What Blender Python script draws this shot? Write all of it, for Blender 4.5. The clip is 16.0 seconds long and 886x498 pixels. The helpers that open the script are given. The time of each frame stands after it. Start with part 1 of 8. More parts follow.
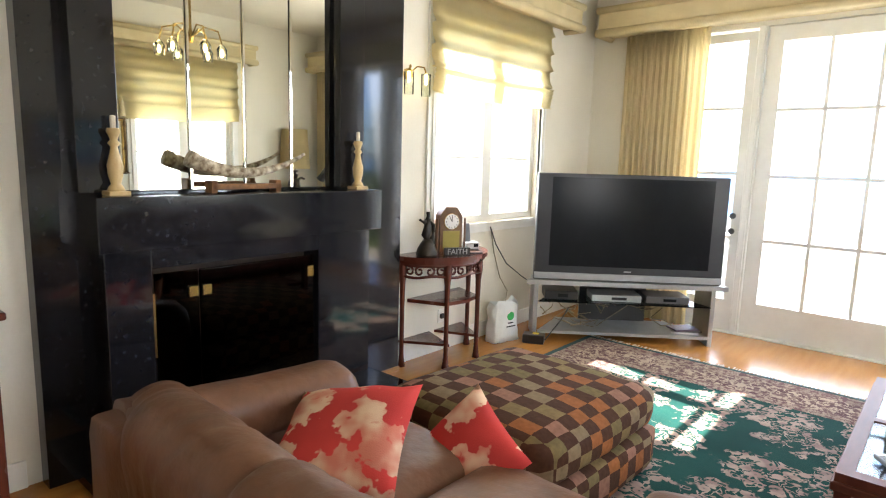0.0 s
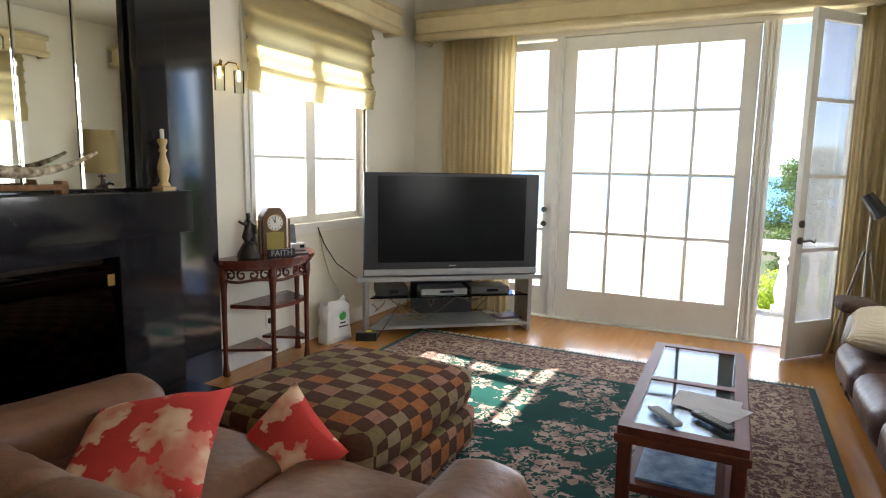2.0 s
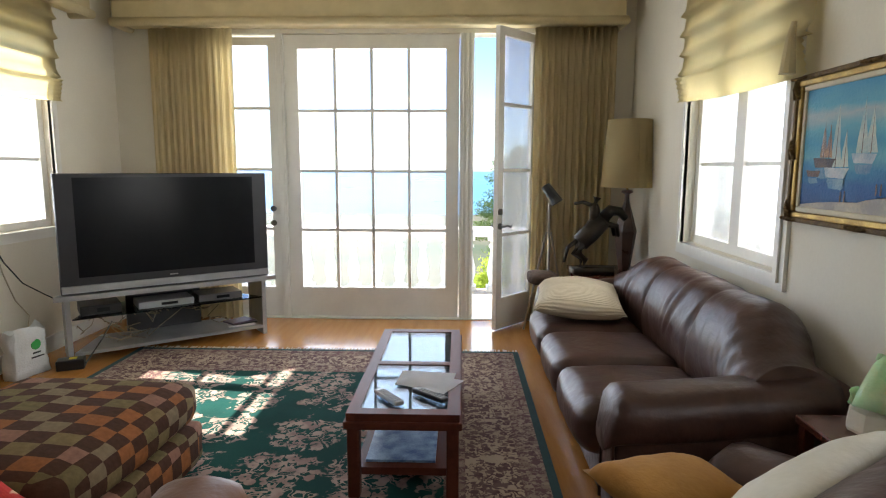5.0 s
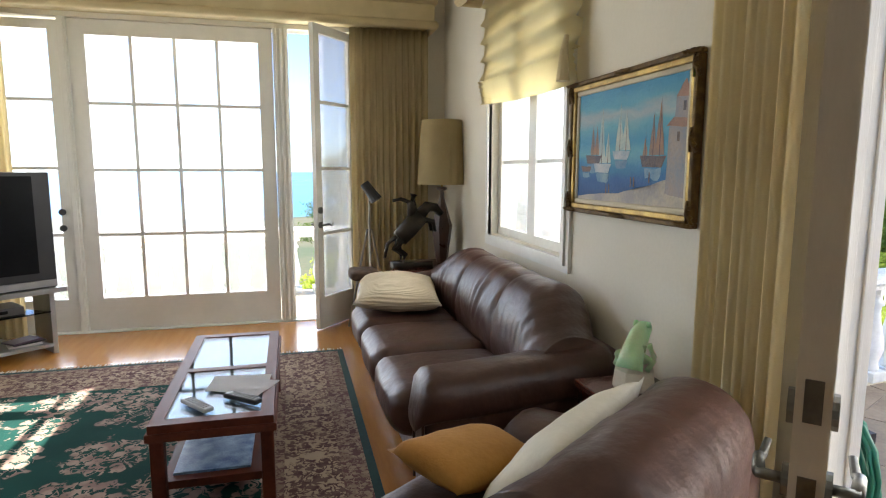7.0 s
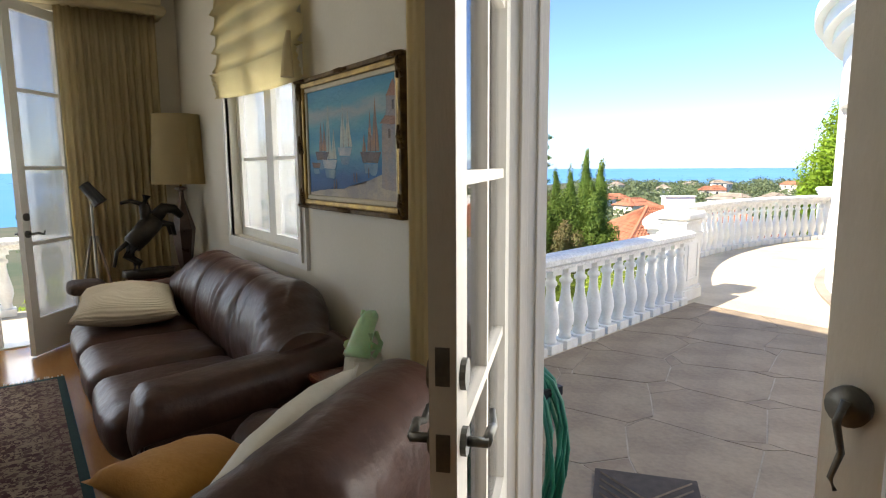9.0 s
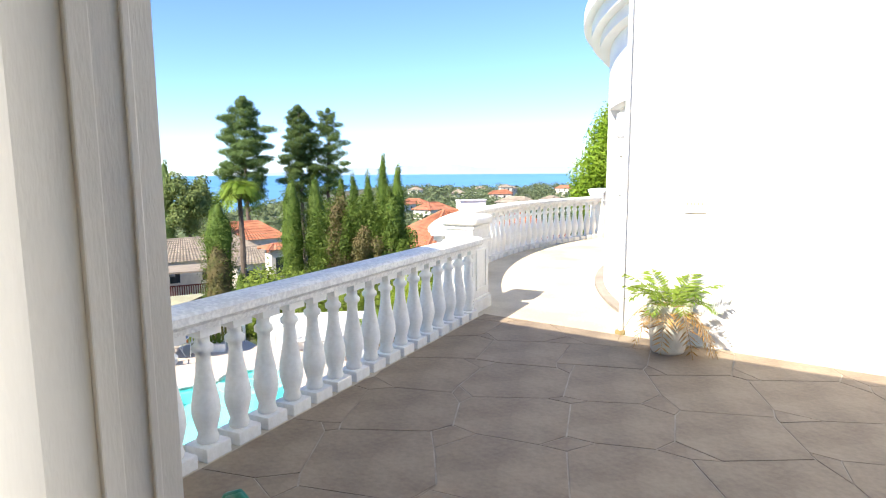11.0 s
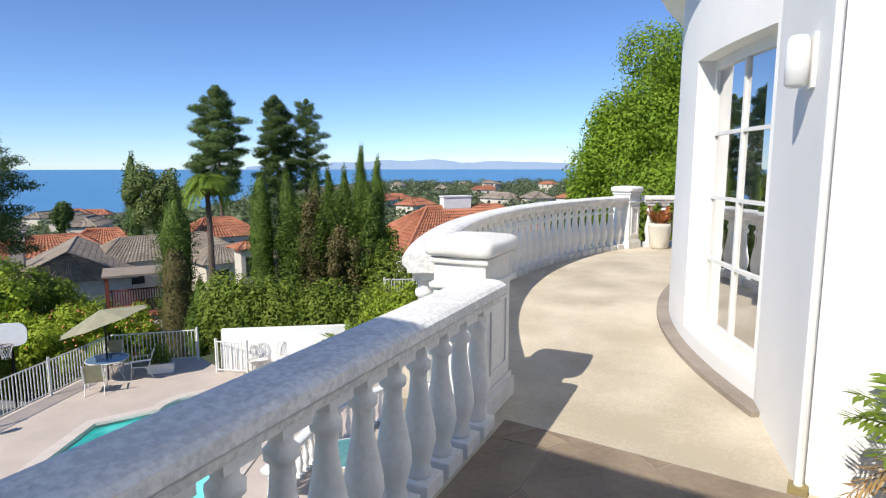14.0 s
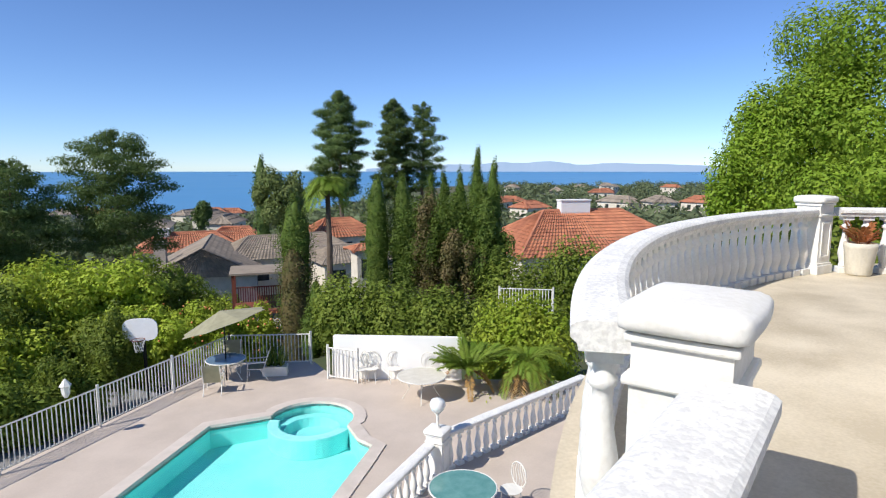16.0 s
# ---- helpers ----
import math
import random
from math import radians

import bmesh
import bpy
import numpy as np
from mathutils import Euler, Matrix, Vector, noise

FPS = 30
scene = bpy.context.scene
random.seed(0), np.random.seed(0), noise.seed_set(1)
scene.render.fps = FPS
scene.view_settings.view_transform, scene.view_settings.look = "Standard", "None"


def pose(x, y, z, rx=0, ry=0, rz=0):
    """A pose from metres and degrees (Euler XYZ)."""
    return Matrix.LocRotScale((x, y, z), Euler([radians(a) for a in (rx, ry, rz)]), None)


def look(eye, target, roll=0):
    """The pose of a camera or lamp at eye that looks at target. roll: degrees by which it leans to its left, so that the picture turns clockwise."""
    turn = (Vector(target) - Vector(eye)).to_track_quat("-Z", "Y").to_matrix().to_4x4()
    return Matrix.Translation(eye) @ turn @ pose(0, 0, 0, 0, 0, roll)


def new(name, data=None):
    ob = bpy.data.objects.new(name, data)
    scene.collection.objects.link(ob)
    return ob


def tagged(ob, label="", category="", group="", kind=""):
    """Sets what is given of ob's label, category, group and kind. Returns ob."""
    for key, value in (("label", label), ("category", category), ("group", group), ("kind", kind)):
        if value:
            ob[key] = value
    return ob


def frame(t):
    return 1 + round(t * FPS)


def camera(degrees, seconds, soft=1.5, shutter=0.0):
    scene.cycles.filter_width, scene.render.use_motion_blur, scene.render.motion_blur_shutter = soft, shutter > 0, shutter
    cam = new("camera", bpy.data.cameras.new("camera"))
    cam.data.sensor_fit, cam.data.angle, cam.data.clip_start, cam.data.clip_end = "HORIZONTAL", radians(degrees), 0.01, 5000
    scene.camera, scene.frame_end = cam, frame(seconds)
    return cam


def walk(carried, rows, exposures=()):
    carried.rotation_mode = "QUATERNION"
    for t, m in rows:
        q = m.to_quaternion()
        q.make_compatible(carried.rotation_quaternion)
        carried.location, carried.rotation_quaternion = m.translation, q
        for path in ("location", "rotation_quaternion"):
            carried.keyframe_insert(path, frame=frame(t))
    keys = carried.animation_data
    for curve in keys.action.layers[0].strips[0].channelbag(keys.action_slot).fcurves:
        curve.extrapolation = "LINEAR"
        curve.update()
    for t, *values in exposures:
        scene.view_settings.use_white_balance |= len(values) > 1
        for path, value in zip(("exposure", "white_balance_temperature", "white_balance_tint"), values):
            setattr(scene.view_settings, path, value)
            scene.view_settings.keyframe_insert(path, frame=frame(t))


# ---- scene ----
cam = camera(73.4, 16.0, soft=1.15)
PATH = [
    (0, (1.136, 0.71, 1.518), (-0.16, 2.203, 1.219), 1.6),
    (0.5, (1.174, 0.719, 1.501), (-0.033, 2.288, 1.214), 1.5),
    (1, (1.211, 0.73, 1.488), (0.108, 2.374, 1.208), 1.3),
    (1.5, (1.25, 0.755, 1.477), (0.258, 2.47, 1.204), 1.1),
    (2, (1.271, 0.752, 1.48), (0.404, 2.533, 1.207), 1.0),
    (2.5, (1.303, 0.758, 1.48), (0.581, 2.603, 1.208), 0.8),
    (3, (1.322, 0.758, 1.485), (0.746, 2.653, 1.214), 0.7),
    (3.5, (1.34, 0.765, 1.488), (0.907, 2.698, 1.215), 0.6),
    (4, (1.357, 0.765, 1.488), (1.047, 2.722, 1.216), 0.4),
    (6.5, (1.469, 0.724, 1.466), (1.816, 2.675, 1.196), 0.2),
    (7, (1.5, 0.694, 1.461), (1.992, 2.615, 1.193), 0.1),
    (7.5, (1.535, 0.668, 1.448), (2.21, 2.532, 1.18), -0.1),
    (8, (1.557, 0.662, 1.448), (2.384, 2.463, 1.177), -0.3),
    (8.5, (1.599, 0.634, 1.443), (2.569, 2.362, 1.17), -0.3),
    (9, (1.691, 0.59, 1.452), (2.847, 2.198, 1.176), -0.4),
    (9.5, (1.844, 0.609, 1.473), (3.16, 2.09, 1.194), -0.5),
    (9.8, (1.974, 0.69, 1.478), (3.382, 2.083, 1.201), -0.5),
    (10, (2.081, 0.748, 1.484), (3.544, 2.083, 1.205), -0.5),
    (10.2, (2.176, 0.796, 1.468), (3.696, 2.068, 1.205), -0.4),
    (12.5, (3.971, 2.008, 1.314), (5.623, 3.099, 1.034), 0.0),
    (13, (4.366, 2.264, 1.357), (6.019, 3.353, 1.071), 0.2),
    (13.5, (4.716, 2.556, 1.336), (6.367, 3.65, 1.055), 0.1),
    (14, (5.091, 2.864, 1.323), (6.737, 3.967, 1.046), -0.0),
    (14.5, (5.372, 3.169, 1.339), (6.956, 4.36, 1.065), 0.1),
    (15, (5.609, 3.479, 1.341), (7.174, 4.694, 1.068), 0.1),
    (15.5, (5.854, 3.693, 1.344), (7.391, 4.945, 1.077), 0.0),
    (16, (6.072, 3.897, 1.35), (7.481, 5.291, 1.08), 0.0),
]
walk(cam, [(t, look(e, g, r)) for t, e, g, r in PATH],
     exposures=[(0, 3.05, 6700, 10), (0.7, 2.75, 6750, 10), (1.5, 2.4, 6800, 10), (3.5, 2.0, 6800, 10), (5.0, 2.0, 6800, 10), (7, 2.15, 6950, 10), (8.0, 1.75, 6950, 10), (8.5, 1.55, 7050, 10), (9.0, 1.38, 7100, 10), (9.5, 1.22, 7000, 10), (10.2, 1.35, 7000, 10),
                (11.5, 1.15, 6850, 10), (12.5, 0.78, 6900, 10), (13.5, 0.38, 6650, 10), (14.5, 0.13, 6500, 10), (16, 0.17, 6500, 10)])

# ---- light ----
world = bpy.data.worlds.new("sky")
scene.world = world
world.use_nodes = True
wn = world.node_tree
sky = wn.nodes.new("ShaderNodeTexSky")
sky.sky_type = "NISHITA"
sky.sun_disc = False
sky.sun_elevation = radians(44)
sky.sun_rotation = radians(277.6)
sky.altitude = 60
sky.air_density, sky.dust_density, sky.ozone_density = 0.75, 0.0, 4.0
tintn = wn.nodes.new("ShaderNodeMix")
tintn.data_type, tintn.blend_type = "RGBA", "MULTIPLY"
tintn.inputs[0].default_value = 1.0
tintn.inputs[7].default_value = (0.82, 0.95, 1.18, 1)
wn.links.new(sky.outputs[0], tintn.inputs[6])
wn.links.new(tintn.outputs[2], wn.nodes["Background"].inputs[0])
wn.nodes["Background"].inputs[1].default_value = 0.118
SUN_TO = Vector((1.14, -0.155, -1.11))
sun = new("sun", bpy.data.lights.new("sun", "SUN"))
sun.data.energy, sun.data.angle, sun.data.color = 4.6, radians(0.5), (1.0, 0.95, 0.87)
sun.matrix_world = look((0, 0, 40), Vector((0, 0, 40)) + SUN_TO)


def window_lamp(c, to, w, h, energy):
    ob = new("window_light", bpy.data.lights.new("window_light", "AREA"))
    ob.data.shape, ob.data.size, ob.data.size_y, ob.data.energy = "RECTANGLE", w, h, energy
    ob.data.color = (0.93, 0.97, 1.0)
    ob.matrix_world = look(c, Vector(c) + Vector(to))


window_lamp((0.5, 6.75, 1.45), (0, -1, -0.15), 2.7, 2.5, 25)
window_lamp((-2.2, 4.8, 1.5), (1, 0, -0.1), 1.4, 1.0, 8)
window_lamp((3.3, 4.4, 1.5), (-1, 0, -0.1), 1.4, 1.0, 8)
window_lamp((2.99, 1.45, 1.3), (-1, 0.25, -0.05), 0.8, 2.2, 5.5)

# ---- materials ----
MATS = {}


def mat(name, a, b=None, rough=0.6, scale=8.0, metal=0.0, bump=0.15, bscale=None, spec=0.5, coat=0.0, detail=5.0, stretch=(1, 1, 1), vary=0.0, fine=0.0):
    """Two-tone surface with noise at two scales; vary: brightness change from piece to piece."""
    if name in MATS:
        return MATS[name]
    m = bpy.data.materials.new(name)
    m.use_nodes = True
    MATS[name] = m
    n, l = m.node_tree.nodes, m.node_tree.links
    p = n["Principled BSDF"]
    b = b or tuple(c * 0.8 for c in a)
    tc = n.new("ShaderNodeTexCoord")
    mp = n.new("ShaderNodeMapping")
    mp.inputs["Scale"].default_value = stretch
    l.new(tc.outputs["Object"], mp.inputs[0])
    big = n.new("ShaderNodeTexNoise")
    big.inputs["Scale"].default_value, big.inputs["Detail"].default_value = scale, detail
    small = n.new("ShaderNodeTexNoise")
    small.inputs["Scale"].default_value, small.inputs["Detail"].default_value = (bscale or scale * 9), 4
    l.new(mp.outputs[0], big.inputs["Vector"])
    l.new(mp.outputs[0], small.inputs["Vector"])
    ramp = n.new("ShaderNodeValToRGB")
    ramp.color_ramp.elements[0].position, ramp.color_ramp.elements[1].position = 0.33, 0.67
    ramp.color_ramp.elements[0].color, ramp.color_ramp.elements[1].color = (*a, 1), (*b, 1)
    add = n.new("ShaderNodeMath")
    add.operation = "MULTIPLY_ADD"
    add.inputs[1].default_value = 0.35 + fine
    l.new(small.outputs[0], add.inputs[0])
    sub = n.new("ShaderNodeMath")
    sub.operation = "SUBTRACT"
    sub.inputs[1].default_value = 0.5 * (0.35 + fine)
    l.new(big.outputs[0], sub.inputs[0])
    l.new(sub.outputs[0], add.inputs[2])
    l.new(add.outputs[0], ramp.inputs[0])
    colour = ramp.outputs[0]
    if vary:
        info = n.new("ShaderNodeObjectInfo")
        geo = n.new("ShaderNodeNewGeometry")
        plus = n.new("ShaderNodeMath")
        plus.operation = "ADD"
        l.new(info.outputs["Random"], plus.inputs[0])
        l.new(geo.outputs["Random Per Island"], plus.inputs[1])
        rng = n.new("ShaderNodeMapRange")
        rng.inputs["From Max"].default_value = 2.0
        rng.inputs["To Min"].default_value, rng.inputs["To Max"].default_value = 1 - vary, 1 + vary
        l.new(plus.outputs[0], rng.inputs[0])
        hsv = n.new("ShaderNodeHueSaturation")
        l.new(rng.outputs[0], hsv.inputs["Value"])
        l.new(colour, hsv.inputs["Color"])
        colour = hsv.outputs[0]
    l.new(colour, p.inputs["Base Color"])
    p.inputs["Metallic"].default_value = metal
    p.inputs["Specular IOR Level"].default_value = spec
    p.inputs["Coat Weight"].default_value = coat
    p.inputs["Coat Roughness"].default_value = 0.08
    rr = n.new("ShaderNodeMapRange")
    rr.inputs["To Min"].default_value, rr.inputs["To Max"].default_value = max(0.02, rough - 0.08), min(1, rough + 0.08)
    l.new(big.outputs[0], rr.inputs[0])
    l.new(rr.outputs[0], p.inputs["Roughness"])
    if bump:
        bp = n.new("ShaderNodeBump")
        bp.inputs["Strength"].default_value, bp.inputs["Distance"].default_value = bump, 0.01
        l.new(small.outputs[0], bp.inputs["Height"])
        l.new(bp.outputs[0], p.inputs["Normal"])
    return m


def glow(name, colour, strength):
    m = mat(name, colour, colour, rough=0.5, bump=0)
    p = m.node_tree.nodes["Principled BSDF"]
    p.inputs["Emission Color"].default_value = (*colour, 1)
    p.inputs["Emission Strength"].default_value = strength
    return m


def clear_glass(name, colour=(1, 1, 1), rough=0.0, share=0.9, veil=0.0):
    m = bpy.data.materials.new(name)
    m.use_nodes = True
    n, l = m.node_tree.nodes, m.node_tree.links
    n.remove(n["Principled BSDF"])
    tr, gl, mix = n.new("ShaderNodeBsdfTransparent"), n.new("ShaderNodeBsdfGlossy"), n.new("ShaderNodeMixShader")
    fr = n.new("ShaderNodeFresnel")
    fr.inputs[0].default_value = 1.45
    tr.inputs[0].default_value = (*colour, 1)
    gl.inputs["Roughness"].default_value = rough
    mul = n.new("ShaderNodeMath")
    mul.operation = "MULTIPLY"
    mul.inputs[1].default_value = share
    l.new(fr.outputs[0], mul.inputs[0])
    l.new(mul.outputs[0], mix.inputs[0])
    l.new(tr.outputs[0], mix.inputs[1])
    l.new(gl.outputs[0], mix.inputs[2])
    last = mix
    if veil:
        # translucent white mixed in to imitate glare in the openings and sunlit dust
        milky, last = n.new("ShaderNodeBsdfTranslucent"), n.new("ShaderNodeMixShader")
        milky.inputs[0].default_value = (0.95, 0.95, 0.93, 1)
        last.inputs[0].default_value = veil
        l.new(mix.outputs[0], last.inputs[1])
        l.new(milky.outputs[0], last.inputs[2])
    l.new(last.outputs[0], n["Material Output"].inputs[0])
    return m


PLASTER = mat("plaster", (0.78, 0.74, 0.64), (0.72, 0.68, 0.58), 0.85, 1.5, bump=0.05, bscale=60)
STUCCO = mat("stucco", (0.86, 0.85, 0.82), (0.80, 0.79, 0.76), 0.9, 1.2, bump=0.25, bscale=90)
WHITE = mat("white_paint", (0.80, 0.79, 0.74), (0.74, 0.73, 0.68), 0.4, 3, bump=0.04)
WORN = mat("weathered_white_paint", (0.64, 0.60, 0.525), (0.585, 0.545, 0.47), 0.5, 2.5, bump=0.12, bscale=60, detail=8, stretch=(3, 3, 0.6))
CREAM = mat("cream_fabric", (0.66, 0.55, 0.33), (0.58, 0.48, 0.28), 0.9, 6, bump=0.2, bscale=300)
DRAPE = mat("drape", (0.84, 0.74, 0.49), (0.77, 0.66, 0.42), 0.85, 3, bump=0.12, bscale=250)
dr_n, dr_l = DRAPE.node_tree.nodes, DRAPE.node_tree.links
dr_t, dr_m = dr_n.new("ShaderNodeBsdfTranslucent"), dr_n.new("ShaderNodeMixShader")
dr_t.inputs[0].default_value = (0.84, 0.70, 0.42, 1)
dr_m.inputs[0].default_value = 0.2
dr_l.new(dr_n["Principled BSDF"].outputs[0], dr_m.inputs[1])
dr_l.new(dr_t.outputs[0], dr_m.inputs[2])
dr_l.new(dr_m.outputs[0], dr_n["Material Output"].inputs[0])
BALU = mat("cast_stone", (0.86, 0.85, 0.82), (0.70, 0.68, 0.63), 0.8, 2.2, bump=0.3, bscale=40)
RAILM = mat("weathered_rail", (0.85, 0.84, 0.80), (0.68, 0.67, 0.645), 0.8, 5.5, bump=0.5, bscale=42, fine=1.3, detail=9)
GRANITE = mat("black_granite", (0.008, 0.008, 0.010), (0.016, 0.016, 0.020), 0.06, 40, bump=0.0, spec=0.6)
LEATHER = mat("brown_leather", (0.052, 0.024, 0.018), (0.080, 0.038, 0.028), 0.38, 5, bump=0.5, bscale=20, spec=0.42)
TAN = mat("tan_leather", (0.135, 0.060, 0.032), (0.178, 0.080, 0.042), 0.40, 5, bump=0.45, bscale=20, spec=0.35)
MAHOG = mat("mahogany", (0.075, 0.016, 0.010), (0.13, 0.030, 0.016), 0.25, 6, bump=0.1, stretch=(1, 1, 0.15), coat=0.3)
TVBLACK = mat("tv_black", (0.012, 0.013, 0.016), (0.016, 0.017, 0.020), 0.35, 10, bump=0)
SCREEN = mat("tv_screen", (0.010, 0.011, 0.013), (0.012, 0.013, 0.015), 0.2, 4, bump=0, spec=0.15)
SILVER = mat("silver_plastic", (0.42, 0.43, 0.44), (0.36, 0.37, 0.38), 0.35, 8, metal=0.5, bump=0)
IRON = mat("black_iron", (0.012, 0.012, 0.013), (0.02, 0.02, 0.02), 0.45, 12, metal=0.4)
BRONZE = mat("dark_bronze", (0.020, 0.017, 0.014), (0.045, 0.035, 0.026), 0.38, 9, metal=0.6)
GOLD = mat("gilt", (0.50, 0.33, 0.09), (0.26, 0.16, 0.045), 0.38, 14, metal=0.7, bump=0.4)
BRASS = mat("brass", (0.60, 0.42, 0.14), (0.50, 0.33, 0.10), 0.25, 8, metal=1.0, bump=0)
IVORY = mat("ivory_wax", (0.62, 0.46, 0.22), (0.55, 0.38, 0.16), 0.5, 9)
PANE = clear_glass("pane_glass")
# window panes whitened to imitate the glare of overexposed daylight
GLARED = clear_glass("glare_whitened_glass", veil=0.058)
# more white on the door pane: dust plus imitated sun haze
MISTY = clear_glass("sun_hazed_glass", veil=0.22)
TINT = clear_glass("tinted_glass", (0.72, 0.86, 0.84), 0.02, 1.0)
SHADE = mat("lamp_shade", (0.80, 0.66, 0.36), (0.74, 0.60, 0.32), 0.9, 5, bump=0.2, bscale=200)
MUSTARD = mat("mustard_velvet", (0.42, 0.20, 0.035), (0.34, 0.15, 0.025), 0.85, 6, bump=0.2)
OFFWHITE = mat("offwhite_cloth", (0.70, 0.66, 0.56), (0.62, 0.58, 0.48), 0.9, 5, bump=0.2)
PAPER = mat("paper", (0.78, 0.76, 0.76), (0.74, 0.72, 0.72), 0.7, 6, bump=0)
LEAD = mat("pewter", (0.12, 0.12, 0.11), (0.2, 0.19, 0.17), 0.4, 9, metal=0.9)
FLAG = mat("flagstone_face", (0.21, 0.155, 0.105), (0.33, 0.255, 0.175), 0.72, 2.6, bump=0.25, bscale=30, vary=0.05)
CONC = mat("tan_concrete", (0.47, 0.40, 0.29), (0.66, 0.58, 0.445), 0.8, 1.5, bump=0.2, bscale=45, detail=8)
JOINT = mat("mortar", (0.42, 0.36, 0.28), (0.30, 0.25, 0.19), 0.9, 6, bump=0.3)
CURB = mat("grey_curb", (0.25, 0.21, 0.17), (0.34, 0.29, 0.24), 0.85, 3, bump=0.3, bscale=50)
DECKM = mat("pool_deck_concrete", (0.58, 0.49, 0.41), (0.50, 0.42, 0.35), 0.85, 0.9, bump=0.2, bscale=25)
COPE = mat("coping", (0.64, 0.56, 0.49), (0.56, 0.49, 0.42), 0.8, 3)
TILEROOF = mat("clay_roof", (0.42, 0.165, 0.085), (0.30, 0.11, 0.06), 0.85, 0.8, bump=0.3, vary=0.25)
GREYROOF = mat("shake_roof", (0.31, 0.255, 0.195), (0.22, 0.18, 0.14), 0.9, 0.8, bump=0.4, vary=0.3)
BARK = mat("bark", (0.10, 0.075, 0.055), (0.16, 0.12, 0.09), 0.95, 3, bump=0.6)
SOIL = mat("hillside", (0.055, 0.075, 0.028), (0.12, 0.105, 0.055), 0.95, 0.05, bump=0.4, bscale=0.8)
REDWOOD = mat("redwood", (0.22, 0.06, 0.035), (0.15, 0.045, 0.03), 0.8, 5)
HOSE = mat("green_hose", (0.012, 0.16, 0.09), (0.02, 0.20, 0.11), 0.4, 6, bump=0)
CANVAS = mat("umbrella_canvas", (0.33, 0.31, 0.20), (0.27, 0.255, 0.16), 0.9, 5)
TERRA = mat("planter_stone", (0.72, 0.68, 0.58), (0.58, 0.54, 0.45), 0.85, 4, bump=0.3)


def leaf_mat(name, a, b, vary=0.45):
    m = mat(name, a, b, rough=0.6, scale=1.4, bump=0, spec=0.18, vary=vary)
    n, l = m.node_tree.nodes, m.node_tree.links
    p = n["Principled BSDF"]
    tl, mx = n.new("ShaderNodeBsdfTranslucent"), n.new("ShaderNodeMixShader")
    tl.inputs[0].default_value = tuple(1.25 * c for c in b) + (1,)
    mx.inputs[0].default_value = 0.3
    l.new(p.outputs[0], mx.inputs[1])
    l.new(tl.outputs[0], mx.inputs[2])
    l.new(mx.outputs[0], n["Material Output"].inputs[0])
    return m


L_PINE = leaf_mat("pine_needles", (0.075, 0.130, 0.036), (0.135, 0.190, 0.056))
L_CYP = leaf_mat("cypress_leaf", (0.075, 0.130, 0.020), (0.135, 0.190, 0.036))
L_BROWN = leaf_mat("dry_vine", (0.200, 0.150, 0.070), (0.110, 0.110, 0.036))
L_BRIGHT = leaf_mat("bright_leaf", (0.250, 0.365, 0.030), (0.385, 0.450, 0.055))
L_FICUS = leaf_mat("ficus_leaf", (0.150, 0.255, 0.018), (0.250, 0.345, 0.040))
L_HEDGE = leaf_mat("hedge_leaf", (0.130, 0.190, 0.026), (0.225, 0.280, 0.046))
L_EUC = leaf_mat("eucalyptus_leaf", (0.105, 0.150, 0.045), (0.175, 0.210, 0.070))
L_PALM = leaf_mat("palm_leaf", (0.130, 0.220, 0.025), (0.220, 0.290, 0.045), 0.3)
L_FAR = leaf_mat("distant_leaf", (0.099, 0.140, 0.066), (0.173, 0.198, 0.099), 0.5)
L_DRY = leaf_mat("dry_frond", (0.561, 0.363, 0.148), (0.396, 0.231, 0.083), 0.3)
L_RED = leaf_mat("red_bromeliad_leaf", (0.42, 0.10, 0.05), (0.36, 0.19, 0.06), 0.3)
FRUIT = mat("orange_fruit", (0.60, 0.20, 0.02), (0.5, 0.14, 0.02), 0.5, 5, bump=0)


# ---- building helpers ----
def part(name, bm, material, parent=None, label="", smooth=False, at=None):
    me = bpy.data.meshes.new(name)
    if smooth:
        for f in bm.faces:
            f.smooth = True
    bm.to_mesh(me)
    bm.free()
    me.materials.append(material)
    ob = new(name, me)
    if parent is not None:
        ob.parent = parent
    if at is not None:
        ob.matrix_basis = at
    if label:
        ob["label"] = label
    return ob


def thing(name, label, category, m=None, group="", kind=""):
    ob = new(name)
    ob.empty_display_size = 0.1
    if m is not None:
        ob.matrix_basis = m
    return tagged(ob, label, category, group, kind)


def tag_struct(ob, label, category):
    return tagged(ob, label, category, kind="structure")


def B():
    return bmesh.new()


def box(bm, x0, x1, y0, y1, z0, z1, m=None, bevel=0.0):
    c = [Vector((x, y, z)) for z in (z0, z1) for y in (y0, y1) for x in (x0, x1)]
    if m is not None:
        c = [m @ v for v in c]
    v = [bm.verts.new(p) for p in c]
    fs = [bm.faces.new([v[i] for i in q]) for q in ((0, 2, 3, 1), (4, 5, 7, 6), (0, 1, 5, 4), (2, 6, 7, 3), (0, 4, 6, 2), (1, 3, 7, 5))]
    if bevel:
        es = list({e for f in fs for e in f.edges})
        bmesh.ops.bevel(bm, geom=es, offset=bevel, segments=2, profile=0.5, affect="EDGES")
    return bm


def boxed(name, dims, material, parent=None, label="", bevel=0.0, at=None):
    return part(name, box(B(), *dims, bevel=bevel), material, parent, label, at=at)


def ring(bm, c, r, n, u, v):
    return [bm.verts.new(c + u * (r * math.cos(2 * math.pi * i / n)) + v * (r * math.sin(2 * math.pi * i / n))) for i in range(n)]


